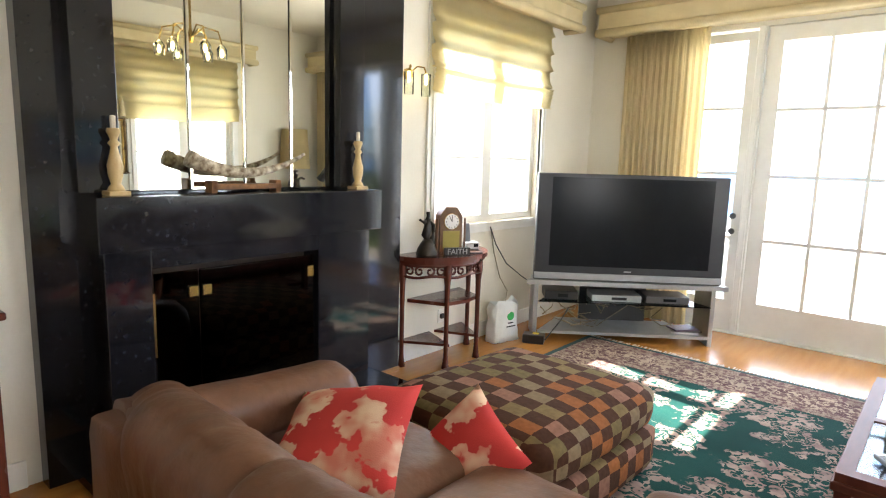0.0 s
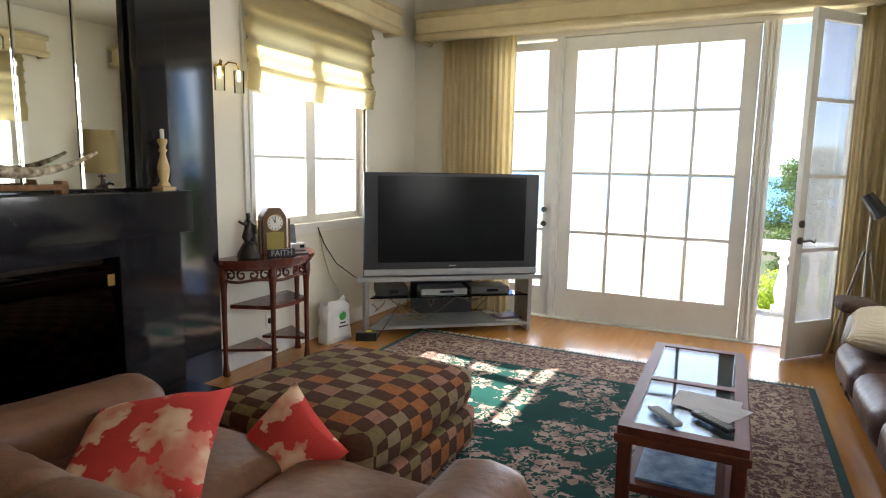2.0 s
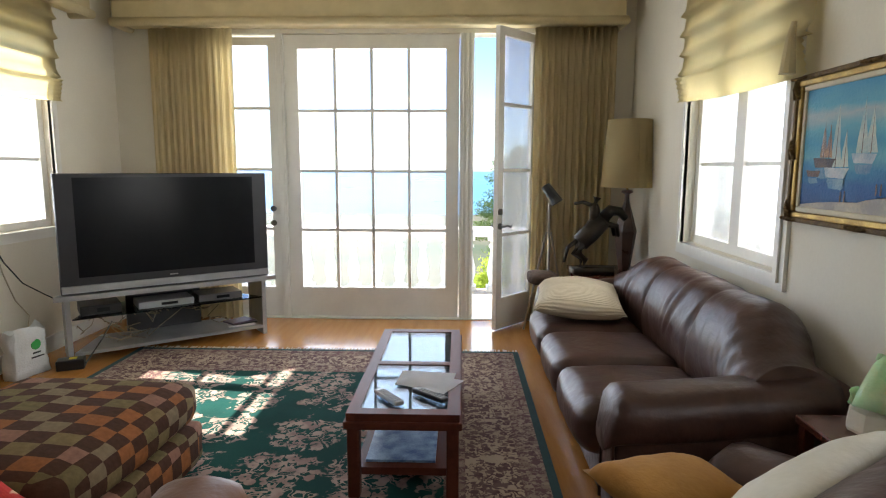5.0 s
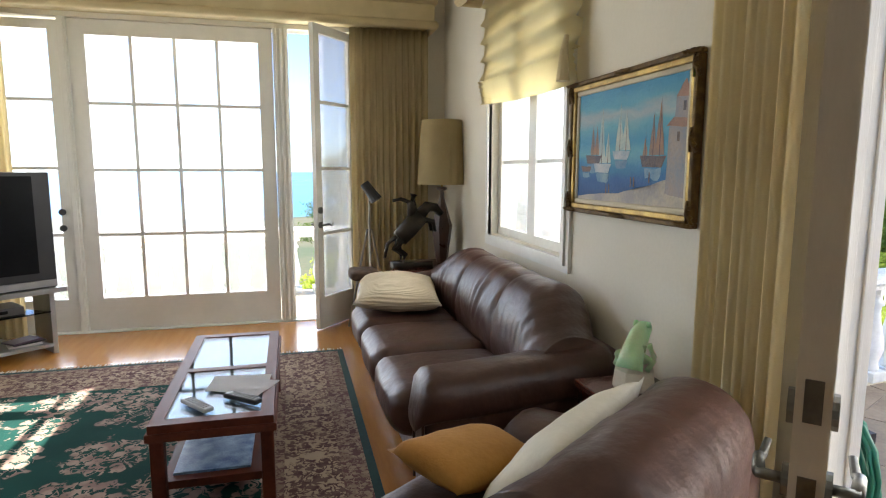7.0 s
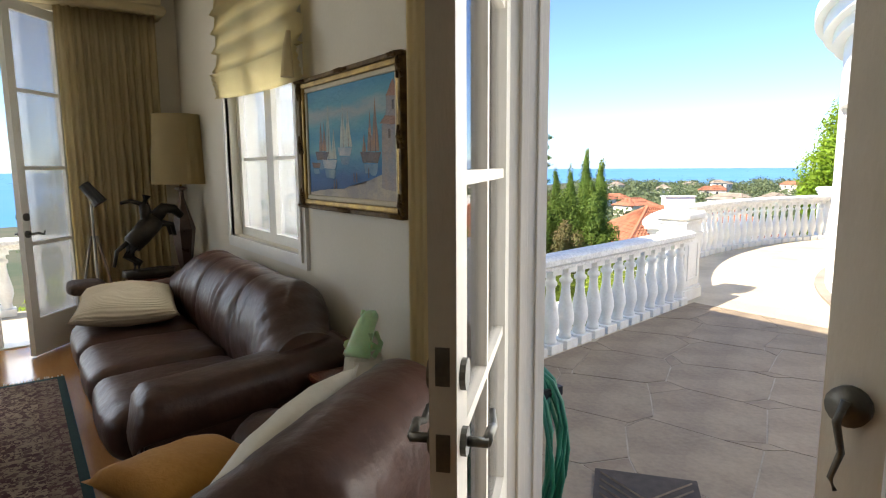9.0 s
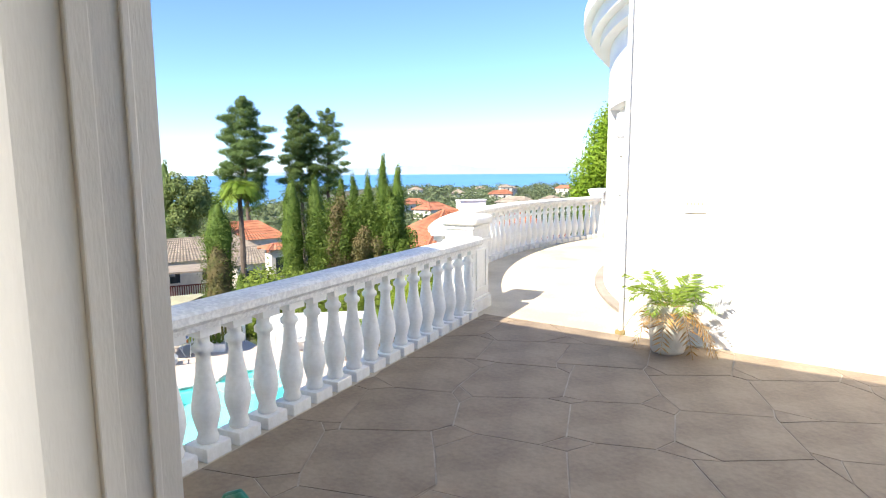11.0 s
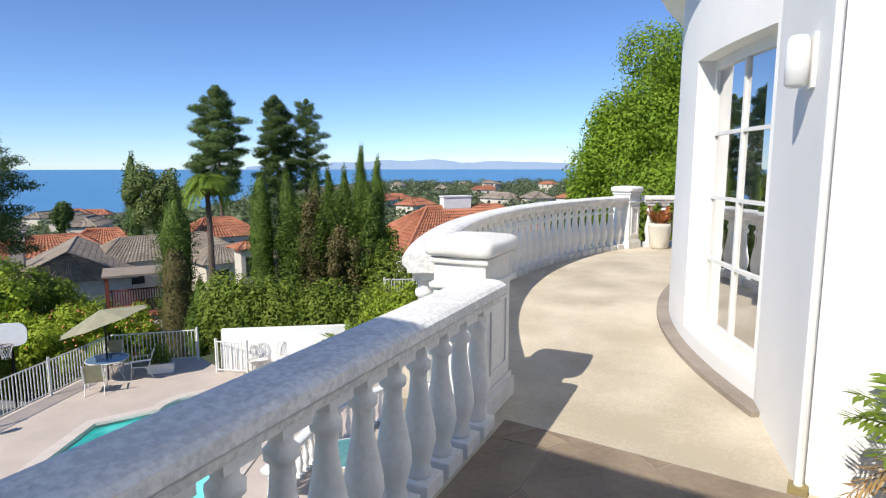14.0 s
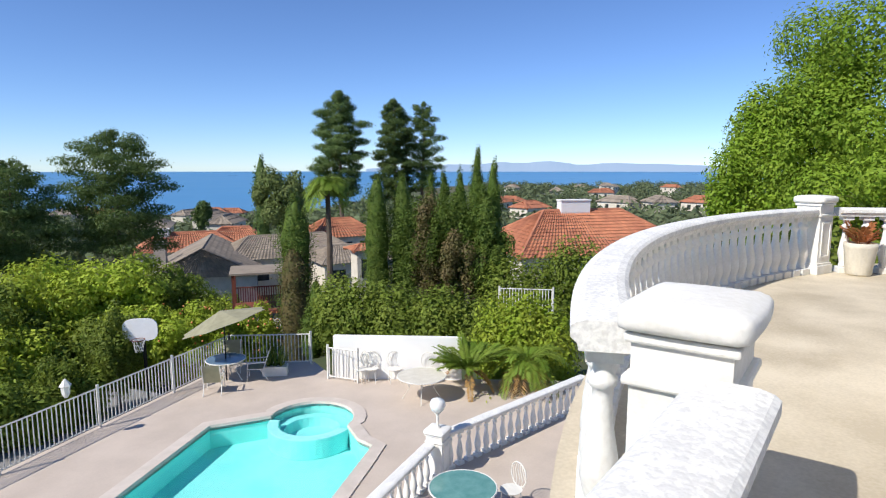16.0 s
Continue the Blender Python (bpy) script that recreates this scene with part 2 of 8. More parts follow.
def skin(bm, rings, cap=True, closed=True):
    for a, b in zip(rings, rings[1:]):
        n = len(a)
        for i in range(n if closed else n - 1):
            bm.faces.new((a[i], a[(i + 1) % n], b[(i + 1) % n], b[i]))
    if cap and closed:
        bm.faces.new(list(reversed(rings[0])))
        bm.faces.new(rings[-1])
    return bm


def tube(bm, pts, r, n=8, r2=None):
    pts = [Vector(p) for p in pts]
    rings = []
    for i, p in enumerate(pts):
        d = (pts[min(i + 1, len(pts) - 1)] - pts[max(i - 1, 0)]).normalized()
        u = d.cross(Vector((0.013, 0.021, 1))).normalized() if abs(d.z) < 0.99 else d.cross(Vector((1, 0, 0))).normalized()
        v = d.cross(u)
        k = i / max(1, len(pts) - 1)
        rings.append(ring(bm, p, r if r2 is None else r + (r2 - r) * k, n, u, v))
    return skin(bm, rings)


def lathe(bm, prof, n=16, c=(0, 0, 0)):
    c = Vector(c)
    return skin(bm, [ring(bm, c + Vector((0, 0, z)), max(r, 0.0005), n, Vector((1, 0, 0)), Vector((0, 1, 0))) for r, z in prof])


def prism(bm, poly, z0, z1):
    a = [bm.verts.new((x, y, z0)) for x, y in poly]
    b = [bm.verts.new((x, y, z1)) for x, y in poly]
    n = len(poly)
    for i in range(n):
        bm.faces.new((a[i], a[(i + 1) % n], b[(i + 1) % n], b[i]))
    bm.faces.new(list(reversed(a)))
    bm.faces.new(b)
    return bm


def softbox(bm, sx, sy, sz, r, cuts=7, puff=0.0, noise_amp=0.0, seed=0.0, c=(0, 0, 0), m=None):
    """A stuffed block with rounded edges, bulging faces and slight creases."""
    tmp = bmesh.new()
    bmesh.ops.create_cube(tmp, size=1.0)
    bmesh.ops.subdivide_edges(tmp, edges=tmp.edges, cuts=cuts, use_grid_fill=True)
    h = Vector((sx / 2, sy / 2, sz / 2))
    vs = []
    for v in tmp.verts:
        p = v.co * 2
        q = Vector((p.x * h.x, p.y * h.y, p.z * h.z))
        inner = Vector([max(-h[i] + r, min(h[i] - r, q[i])) for i in range(3)])
        d = q - inner
        if d.length > 1e-6:
            q = inner + d.normalized() * r
        w = (1 - p.x ** 2) * (1 - p.y ** 2), (1 - p.y ** 2) * (1 - p.z ** 2), (1 - p.x ** 2) * (1 - p.z ** 2)
        q.z += puff * w[0] * (1 if p.z > 0 else -1) * abs(p.z)
        q.x += puff * w[1] * (1 if p.x > 0 else -1) * abs(p.x)
        q.y += puff * w[2] * (1 if p.y > 0 else -1) * abs(p.y)
        if noise_amp:
            q += Vector((noise.noise(q * 6 + Vector((seed, 0, 0))), noise.noise(q * 6 + Vector((0, seed, 7))), noise.noise(q * 6 + Vector((3, 0, seed))))) * noise_amp
        q += Vector(c)
        vs.append(bm.verts.new(m @ q if m is not None else q))
    tmp.verts.index_update()
    for f in tmp.faces:
        bm.faces.new([vs[v.index] for v in f.verts])
    tmp.free()
    return bm


def pillow(bm, w, d, h, n=14, seed=0.0):
    """A scatter cushion: pinched corners, full middle."""
    grid = {}
    for s in (1, -1):
        for i in range(n + 1):
            for j in range(n + 1):
                u, v = 2 * i / n - 1, 2 * j / n - 1
                edge = i in (0, n) or j in (0, n)
                if edge and s < 0:
                    grid[s, i, j] = grid[1, i, j]
                    continue
                k = ((1 - u ** 2) * (1 - v ** 2))
                z = s * h / 2 * max(0, k) ** 0.42
                pin = 1 - 0.07 * (1 - abs(u) ** 2) * (abs(v) ** 3)
                pin2 = 1 - 0.07 * (1 - abs(v) ** 2) * (abs(u) ** 3)
                p = Vector((u * w / 2 * pin2, v * d / 2 * pin, z))
                p.z += 0.012 * noise.noise(p * 9 + Vector((seed, 0, 0))) * (1 if not edge else 0.3)
                grid[s, i, j] = bm.verts.new(p)
    for s in (1, -1):
        for i in range(n):
            for j in range(n):
                q = [grid[s, i, j], grid[s, i + 1, j], grid[s, i + 1, j + 1], grid[s, i, j + 1]]
                bm.faces.new(q if s > 0 else list(reversed(q)))
    return bm


def wall_with_holes(bm, axis, a0, a1, u0, u1, z0, z1, holes):
    """A wall across axis ('x' or 'y') from a0 to a1 thick, spanning u0..u1, with rectangular openings (ua, ub, za, zb)."""
    us = sorted({u0, u1, *[h[0] for h in holes], *[h[1] for h in holes]})
    for ua, ub in zip(us, us[1:]):
        mid = (ua + ub) / 2
        spans = sorted((h[2], h[3]) for h in holes if h[0] < mid < h[1])
        z = z0
        for za, zb in spans + [(z1, z1)]:
            if za > z + 1e-4:
                if axis == "x":
                    box(bm, a0, a1, ua, ub, z, za)
                else:
                    box(bm, ua, ub, a0, a1, z, za)
            z = zb
    return bm


# ---- large structure: the room ----
CEIL = 3.3
bm = wall_with_holes(B(), "x", -2.1, -1.9, -3.7, 6.7, -0.2, CEIL, [(4.06, 5.52, 1.0, 2.55)])
tag_struct(part("wall_west", bm, PLASTER), "cream plaster wall with a casement window beside the fireplace", "wall")
bm = wall_with_holes(B(), "y", 6.5, 6.7, -1.9, 3.0, -0.2, CEIL, [(-0.95, 2.15, 0.0, 2.72)])
tag_struct(part("wall_north", bm, PLASTER), "cream plaster wall round the wide french doors", "wall")
bm = wall_with_holes(B(), "x", 3.0, 3.2, -3.7, 6.7, -0.2, CEIL, [(3.76, 5.06, 0.96, 2.55), (0.10, 2.13, 0.0, 2.62)])
tag_struct(part("wall_east", bm, PLASTER), "cream plaster wall with a window and terrace doors", "wall")
tag_struct(boxed("wall_south", (-2.1, 3.2, -3.9, -3.7, -0.2, CEIL), PLASTER), "plain cream plaster wall closing the long room", "wall")
tag_struct(boxed("ceiling", (-2.1, 3.2, -3.9, 6.7, CEIL, CEIL + 0.15), PLASTER), "pale cream plaster ceiling of the living room", "ceiling")
FLOORM = mat("oak_floor", (0.46, 0.21, 0.055), (0.38, 0.165, 0.040), 0.22, 2.5, bump=0.06, stretch=(7, 0.8, 1), coat=0.35)
tag_struct(boxed("floor", (-2.1, 3.2, -3.9, 6.7, -0.2, 0.0), FLOORM), "glossy honey-coloured wooden floor", "floor")
# baseboards, cut where furniture built into the wall and doors stand
for nm, d in (("baseboard", (-1.9, -1.882, 3.66, 6.5, 0.0, 0.13)), ("baseboard", (-1.9, -0.97, 6.482, 6.5, 0.0, 0.13)),
              ("baseboard", (2.2, 3.0, 6.482, 6.5, 0.0, 0.13)), ("baseboard", (2.982, 3.0, 2.2, 6.48, 0.0, 0.13)), ("baseboard", (-1.9, -1.882, -3.7, 1.38, 0.0, 0.13))):
    tag_struct(boxed(nm, d, WHITE, bevel=0.004), "white painted skirting board", "baseboard")
# upper house body: parapet roof over the room, whose eave shades the terrace
tag_struct(boxed("roof_slab", (-2.6, 3.94, -4.4, 7.1, CEIL + 0.15, CEIL + 0.34), STUCCO), "white stucco roof slab with a shallow eave", "roof")


def sash_window(name, axis, pos, u0, u1, z0, z1, cols, rows, out, parent_label, frame_w=0.05, depth=0.06):
    """Glazed frame with muntins in a wall opening. out: +1 or -1, the outer side along the axis."""
    w = tag_struct(new(name), parent_label, "window")

    def bx(bm, ua, ub, za, zb, da, db):
        a, b = sorted((pos + out * da, pos + out * db))
        return box(bm, a, b, ua, ub, za, zb) if axis == "x" else box(bm, ua, ub, a, b, za, zb)

    bm = B()
    for d in ((u0, u0 + frame_w, z0, z1), (u1 - frame_w, u1, z0, z1), (u0 + frame_w, u1 - frame_w, z0, z0 + frame_w), (u0 + frame_w, u1 - frame_w, z1 - frame_w, z1)):
        bx(bm, *d, 0, depth)
    part("window_frame", bm, WHITE, w)
    iu0, iu1, iz0, iz1 = u0 + frame_w, u1 - frame_w, z0 + frame_w, z1 - frame_w
    mw = 0.022
    for i in range(1, cols):
        u = iu0 + (iu1 - iu0) * i / cols
        part("muntin", bx(B(), u - mw / 2, u + mw / 2, iz0, iz1, depth * 0.2, depth * 0.8), WHITE, w)
    for j in range(1, rows):
        z = iz0 + (iz1 - iz0) * j / rows
        part("muntin", bx(B(), iu0, iu1, z - mw / 2, z + mw / 2, depth * 0.25, depth * 0.75), WHITE, w)
    for i in range(cols):
        for j in range(rows):
            ua, ub = iu0 + (iu1 - iu0) * i / cols, iu0 + (iu1 - iu0) * (i + 1) / cols
            za, zb = iz0 + (iz1 - iz0) * j / rows, iz0 + (iz1 - iz0) * (j + 1) / rows
            p = part("pane", bx(B(), ua, ub, za, zb, depth * 0.48, depth * 0.52), GLARED, w)
            p.visible_shadow = False
    return w


def casing(name, axis, pos, inside, u0, u1, z0, z1, w=0.07, t=0.02, sill=True):
    """Stepped moulding round an opening on the room side."""
    c = tag_struct(new(name), "white painted window casing moulding", "trim")
    for k, (ww, tt) in enumerate(((w, t), (w * 0.5, t * 1.7))):
        for d in ((u0 - ww, u0, z0 - ww, z1 + ww), (u1, u1 + ww, z0 - ww, z1 + ww), (u0, u1, z0 - ww, z0), (u0, u1, z1, z1 + ww)):
            a, b = sorted((pos, pos + inside * tt))
            bm = box(B(), a, b, *d) if axis == "x" else box(B(), d[0], d[1], a, b, d[2], d[3])
            part("moulding", bm, WHITE, c)
    return c


sash_window("window_1", "x", -1.95, 4.06, 4.80, 1.0, 2.55, 1, 3, -1, "white casement window flooded with daylight", 0.06)
sash_window("window_2", "x", -1.95, 4.80, 5.52, 1.0, 2.55, 1, 3, -1, "white casement window flooded with daylight", 0.06)
casing("trim_1", "x", -1.9, 1, 4.06, 5.52, 1.0, 2.55, w=0.08)
sash_window("window_3", "x", 3.06, 3.76, 4.41, 0.96, 2.55, 1, 3, 1, "white casement window overlooking the sea", 0.06)
sash_window("window_4", "x", 3.06, 4.41, 5.06, 0.96, 2.55, 1, 3, 1, "white casement window overlooking the sea", 0.06)
casing("trim_2", "x", 3.0, -1, 3.76, 5.06, 0.96, 2.55, w=0.08)


def glazed_leaf(name, label, width, height, cols, rows, stile, bottom, thick=0.045, glass=GLARED, paint=WHITE):
    """A door leaf hinged at the origin, running along +x, with panes and muntins."""
    d = tag_struct(new(name), label, "door")
    bm = B()
    h = thick / 2
    for q in ((0, stile, 0, height), (width - stile, width, 0, height), (stile, width - stile, 0, bottom), (stile, width - stile, height - stile, height)):
        box(bm, q[0], q[1], -h, h, q[2], q[3])
    part("door_frame", bm, paint, d)
    g0, g1, z0, z1 = stile, width - stile, bottom, height - stile
    for i in range(1, cols):
        u = g0 + (g1 - g0) * i / cols
        part("muntin", box(B(), u - 0.014, u + 0.014, -h * 0.7, h * 0.7, z0, z1), paint, d)
    for j in range(1, rows):
        z = z0 + (z1 - z0) * j / rows
        part("muntin", box(B(), g0, g1, -h * 0.72, h * 0.72, z - 0.014, z + 0.014), paint, d)
    for i in range(cols):
        for j in range(rows):
            p = boxed("pane", (g0 + (g1 - g0) * i / cols, g0 + (g1 - g0) * (i + 1) / cols, -0.002, 0.002, z0 + (z1 - z0) * j / rows, z0 + (z1 - z0) * (j + 1) / rows), glass, d)
            p.visible_shadow = False
    return d


def lever(parent, x, z, side, hand=1, material=None):
    """Rose, lever and deadbolt on one face of a leaf."""
    material = material or LEAD
    for zz, r in ((z, 0.028), (z + 0.13, 0.030)):
        bm = B()
        tube(bm, [(x, side * 0.022, zz), (x, side * 0.036, zz)], r, 14)
        part("rose", bm, material, parent)
    bm = B()
    tube(bm, [(x, side * 0.03, z), (x, side * 0.075, z)], 0.010, 8)
    tube(bm, [(x, side * 0.07, z), (x + hand * 0.05, side * 0.075, z + 0.008), (x + hand * 0.10, side * 0.072, z - 0.012), (x + hand * 0.125, side * 0.066, z + 0.012)], 0.011, 8, 0.007)
    part("lever_handle", bm, material, parent, "curved dark metal lever handle", smooth=True)


# french doors: wide fixed panel and two narrow leaves
d1 = glazed_leaf("door_1", "wide white french door panel with sixteen panes", 1.66, 2.70, 4, 4, 0.125, 0.29)
d1.matrix_basis = pose(-0.28, 6.545, 0.012)
d2 = glazed_leaf("door_2", "narrow closed white french door with dark knobs", 0.56, 2.68, 1, 4, 0.075, 0.29)
d2.matrix_basis = pose(-0.92, 6.545, 0.012)
for z in (0.93, 1.07):
    bm = B()
    tube(bm, [(0.505, -0.022, z), (0.505, -0.05, z)], 0.014, 10)
    tube(bm, [(0.505, -0.05, z), (0.505, -0.07, z)], 0.028, 12)
    part("knob", bm, LEAD, d2)
d3 = glazed_leaf("door_3", "narrow white french door standing open into the room", 0.58, 2.68, 1, 4, 0.075, 0.29)
d3.matrix_basis = pose(2.09, 6.50, 0.012, 0, 0, 229)
lever(d3, 0.545, 0.95, 1, -1)
lever(d3, 0.545, 0.95, -1, -1)
for x0, x1 in ((-0.95, -0.925), (-0.352, -0.285), (1.385, 1.52), (2.10, 2.15)):
    t = tag_struct(new("trim"), "fluted white painted door mullion", "trim")
    boxed("post", (x0, x1, 6.50, 6.66, 0.0, 2.72), WHITE, t)
    n = max(1, int((x1 - x0) / 0.035))
    for i in range(n):
        xa = x0 + (x1 - x0) * (i + 0.22) / n
        boxed("flute", (xa, xa + (x1 - x0) / n * 0.56, 6.482, 6.50, 0.0, 2.72), WHITE, t, bevel=0.003)
tag_struct(boxed("threshold", (-0.95, 2.15, 6.46, 6.66, 0.0, 0.010), WHITE), "white painted door threshold", "threshold")
# terrace doors in the east wall
d4 = glazed_leaf("door_4", "weathered white french door leaf opened inwards", 0.97, 2.52, 2, 4, 0.11, 0.42, 0.05, PANE, WORN)
d4.matrix_basis = pose(2.985, 2.06, 0.015, 0, 0, 222.7)
lever(d4, 0.915, 0.93, 1, -1)
lever(d4, 0.915, 0.93, -1, -1)
for z in (0.93, 1.09):
    boxed("strike_plate", (0.9695, 0.9725, -0.013, 0.013, z - 0.035, z + 0.035), LEAD, d4)
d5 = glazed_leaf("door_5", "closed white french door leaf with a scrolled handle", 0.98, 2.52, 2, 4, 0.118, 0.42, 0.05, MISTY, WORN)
d5.matrix_basis = pose(3.06, 0.115, 0.015, 0, 0, 90)
bm = B()
tube(bm, [(0.928, 0.022, 0.95), (0.928, 0.045, 0.95)], 0.042, 16)
tube(bm, [(0.928, 0.05, 0.965), (0.938, 0.062, 0.92), (0.925, 0.062, 0.86), (0.941, 0.062, 0.80), (0.931, 0.06, 0.775)], 0.010, 8, 0.005)
part("scroll_handle", bm, LEAD, d5, "dark scrolled handle with a round rose", smooth=True)
t = tag_struct(new("trim"), "weathered white terrace door jamb", "trim")
for dd in ((3.0, 3.24, 2.105, 2.16, 0.0, 2.66), (3.0, 3.24, 0.05, 0.112, 0.0, 2.66), (3.0, 3.24, 0.112, 2.105, 2.60, 2.66)):
    boxed("jamb", dd, WORN, t)
for dd in ((3.10, 3.135, 2.090, 2.105, 0.0, 2.60), (3.185, 3.20, 2.096, 2.105, 0.0, 2.60)):
    boxed("door_stop", dd, WORN, t, bevel=0.003)
for dd in ((2.975, 2.998, 2.10, 2.19, 0.0, 2.70), (3.202, 3.23, 2.162, 2.26, -0.14, 2.72)):
    boxed("architrave", dd, WORN, t, bevel=0.004)
tag_struct(boxed("threshold", (3.0, 3.28, 0.11, 2.10, -0.15, 0.008), CONC), "worn terrace door threshold step", "threshold")


# ---- terrace structure ----
TZ = -0.15
SLOPE = math.atan(0.148)


def rail_y(x):
    return 4.235 + 0.148 * (x - 6.22)


bay_c, bay_r = Vector((12.826, -1.934, 0)), 6.37
arc_c, arc_r = Vector((13.08, -2.65, 0)), 9.15
# terrace slab follows the rails
out = [(3.2, rail_y(3.2) + 0.22), (8.3, rail_y(8.3) + 0.22)]
for i in range(0, 25):
    a = radians(123.5 - i * 2.55)
    out.append((arc_c.x + (arc_r + 0.2) * math.cos(a), arc_c.y + (arc_r + 0.2) * math.sin(a)))
out += [(19.5, 4.0), (19.5, -4.4), (3.2, -4.4)]
tag_struct(part("terrace", prism(B(), out, TZ - 0.45, TZ), CONC), "sunlit tan concrete terrace with a faint seam pattern", "terrace")
# retaining wall below the terrace
wall_out = [(x, y - 0.1) for x, y in out]
tag_struct(part("terrace_wall", prism(B(), wall_out, -5.6, TZ - 0.45), STUCCO), "white stucco wall under the terrace", "wall")
# neighbouring wing: straight wall then a round bay
wing_wall = [(8.1, -4.4), (8.1, 2.9), (9.0, 2.9), (9.0, -4.4)]
tag_struct(part("wall_wing", prism(B(), wing_wall, TZ, 5.2), STUCCO), "bright white stucco wall of the adjoining wing", "wall")


def bay_piece(bm, r0, r1, a0, a1, z0, z1, step=2.0):
    n = max(1, int(abs(a1 - a0) / step))
    ra, rb = [], []
    for i in range(n + 1):
        a = radians(a0 + (a1 - a0) * i / n)
        c, s = math.cos(a), math.sin(a)
        ra.append([bm.verts.new((bay_c.x + r * c, bay_c.y + r * s, z)) for r, z in ((r0, z0), (r1, z0), (r1, z1), (r0, z1))])
    for p, q in zip(ra, ra[1:]):
        for k in range(4):
            bm.faces.new((p[k], q[k], q[(k + 1) % 4], p[(k + 1) % 4]))
    bm.faces.new(ra[0])
    bm.faces.new(list(reversed(ra[-1])))
    return bm


bm = B()
edges = [126.2, 125.6, 113.9, 98.0, 88.0, 10.0]
for i, (a0, a1) in enumerate(zip(edges, edges[1:])):
    if i % 2 == 0:
        bay_piece(bm, bay_r - 0.28, bay_r, a0, a1, TZ, 5.2)
    else:
        bay_piece(bm, bay_r - 0.28, bay_r, a0, a1, TZ, 0.0)
        bay_piece(bm, bay_r - 0.28, bay_r, a0, a1, 2.14, 5.2)
bmesh.ops.recalc_face_normals(bm, faces=bm.faces)
tag_struct(part("wall_bay", bm, STUCCO), "curved white stucco bay wall with tall recessed windows", "wall")
flat = [(8.12, 2.60), (8.12, 2.93), (9.085, 3.225), (9.20, 2.98)]
tag_struct(part("wall_bay_flank", prism(B(), flat, TZ, 5.2), STUCCO), "flat white stucco wall between the wing and the bay", "wall")
bm = bay_piece(B(), bay_r - 0.3, bay_r + 0.115, 127.5, 10, TZ, TZ + 0.035)
bmesh.ops.recalc_face_normals(bm, faces=bm.faces)
tag_struct(part("bay_curb", bm, CURB), "weathered grey-brown curb at the foot of the bay", "curb")
bm = bay_piece(B(), bay_r - 0.3, bay_r + 0.24, 131.0, 10, 3.05, 3.2)
bay_piece(bm, bay_r - 0.3, bay_r + 0.13, 131.0, 10, 2.93, 3.05)
bay_piece(bm, bay_r - 0.3, bay_r + 0.34, 131.0, 10, 3.2, 3.34)
bmesh.ops.recalc_face_normals(bm, faces=bm.faces)
tag_struct(part("bay_cornice", bm, STUCCO), "moulded white cornice round the bay", "cornice")


def bay_window(name, a0, a1, z0=0.0, z1=2.14, cols=2, rows=4):
    w = tag_struct(new(name), "tall white bay window with pale curtains behind", "window")
    r0, r1 = bay_r - 0.18, bay_r - 0.13
    fa = 0.62
    bm = B()
    for q in ((a0, a0 - fa), (a1 + fa, a1)):
        bay_piece(bm, r0, r1, *q, z0, z1)
    bay_piece(bm, r0, r1, a0 - fa, a1 + fa, z0, z0 + 0.10)
    bay_piece(bm, r0, r1, a0 - fa, a1 + fa, z1 - 0.08, z1)
    bmesh.ops.recalc_face_normals(bm, faces=bm.faces)
    part("window_frame", bm, WHITE, w)
    ia, ib, za, zb = a0 - fa, a1 + fa, z0 + 0.10, z1 - 0.08
    for i in range(1, cols):
        a = ia + (ib - ia) * i / cols
        part("muntin", bay_piece(B(), r0 + 0.01, r1 - 0.004, a + 0.13, a - 0.13, za, zb), WHITE, w)
    for j in range(1, rows):
        z = za + (zb - za) * j / rows
        part("muntin", bay_piece(B(), r0 + 0.012, r1 - 0.006, ia, ib, z - 0.013, z + 0.013), WHITE, w)
    for i in range(cols):
        for j in range(rows):
            p = part("pane", bay_piece(B(), r0 + 0.022, r0 + 0.026, ia + (ib - ia) * i / cols, ia + (ib - ia) * (i + 1) / cols, za + (zb - za) * j / rows, za + (zb - za) * (j + 1) / rows), PANE, w)
            p.visible_shadow = False
    return w


bay_window("window_5", 125.6, 113.9)
bay_window("window_6", 98.0, 88.0)
# rooms behind the bay windows: plain back wall and sheer curtains
bm = bay_piece(B(), bay_r - 2.2, bay_r - 2.1, 126, 60, TZ, 3.0)
bay_piece(bm, bay_r - 2.1, bay_r - 0.29, 126.5, 126.0, TZ, 3.0)
bay_piece(bm, bay_r - 2.1, bay_r - 0.29, 60, 59.5, TZ, 3.0)
tag_struct(part("wall_bay_room", bm, PLASTER), "plain wall inside the bay room", "wall")
tag_struct(part("ceiling_bay_room", bay_piece(B(), bay_r - 2.2, bay_r - 0.28, 126, 60, 2.9, 3.0), PLASTER), "ceiling inside the bay room", "ceiling")


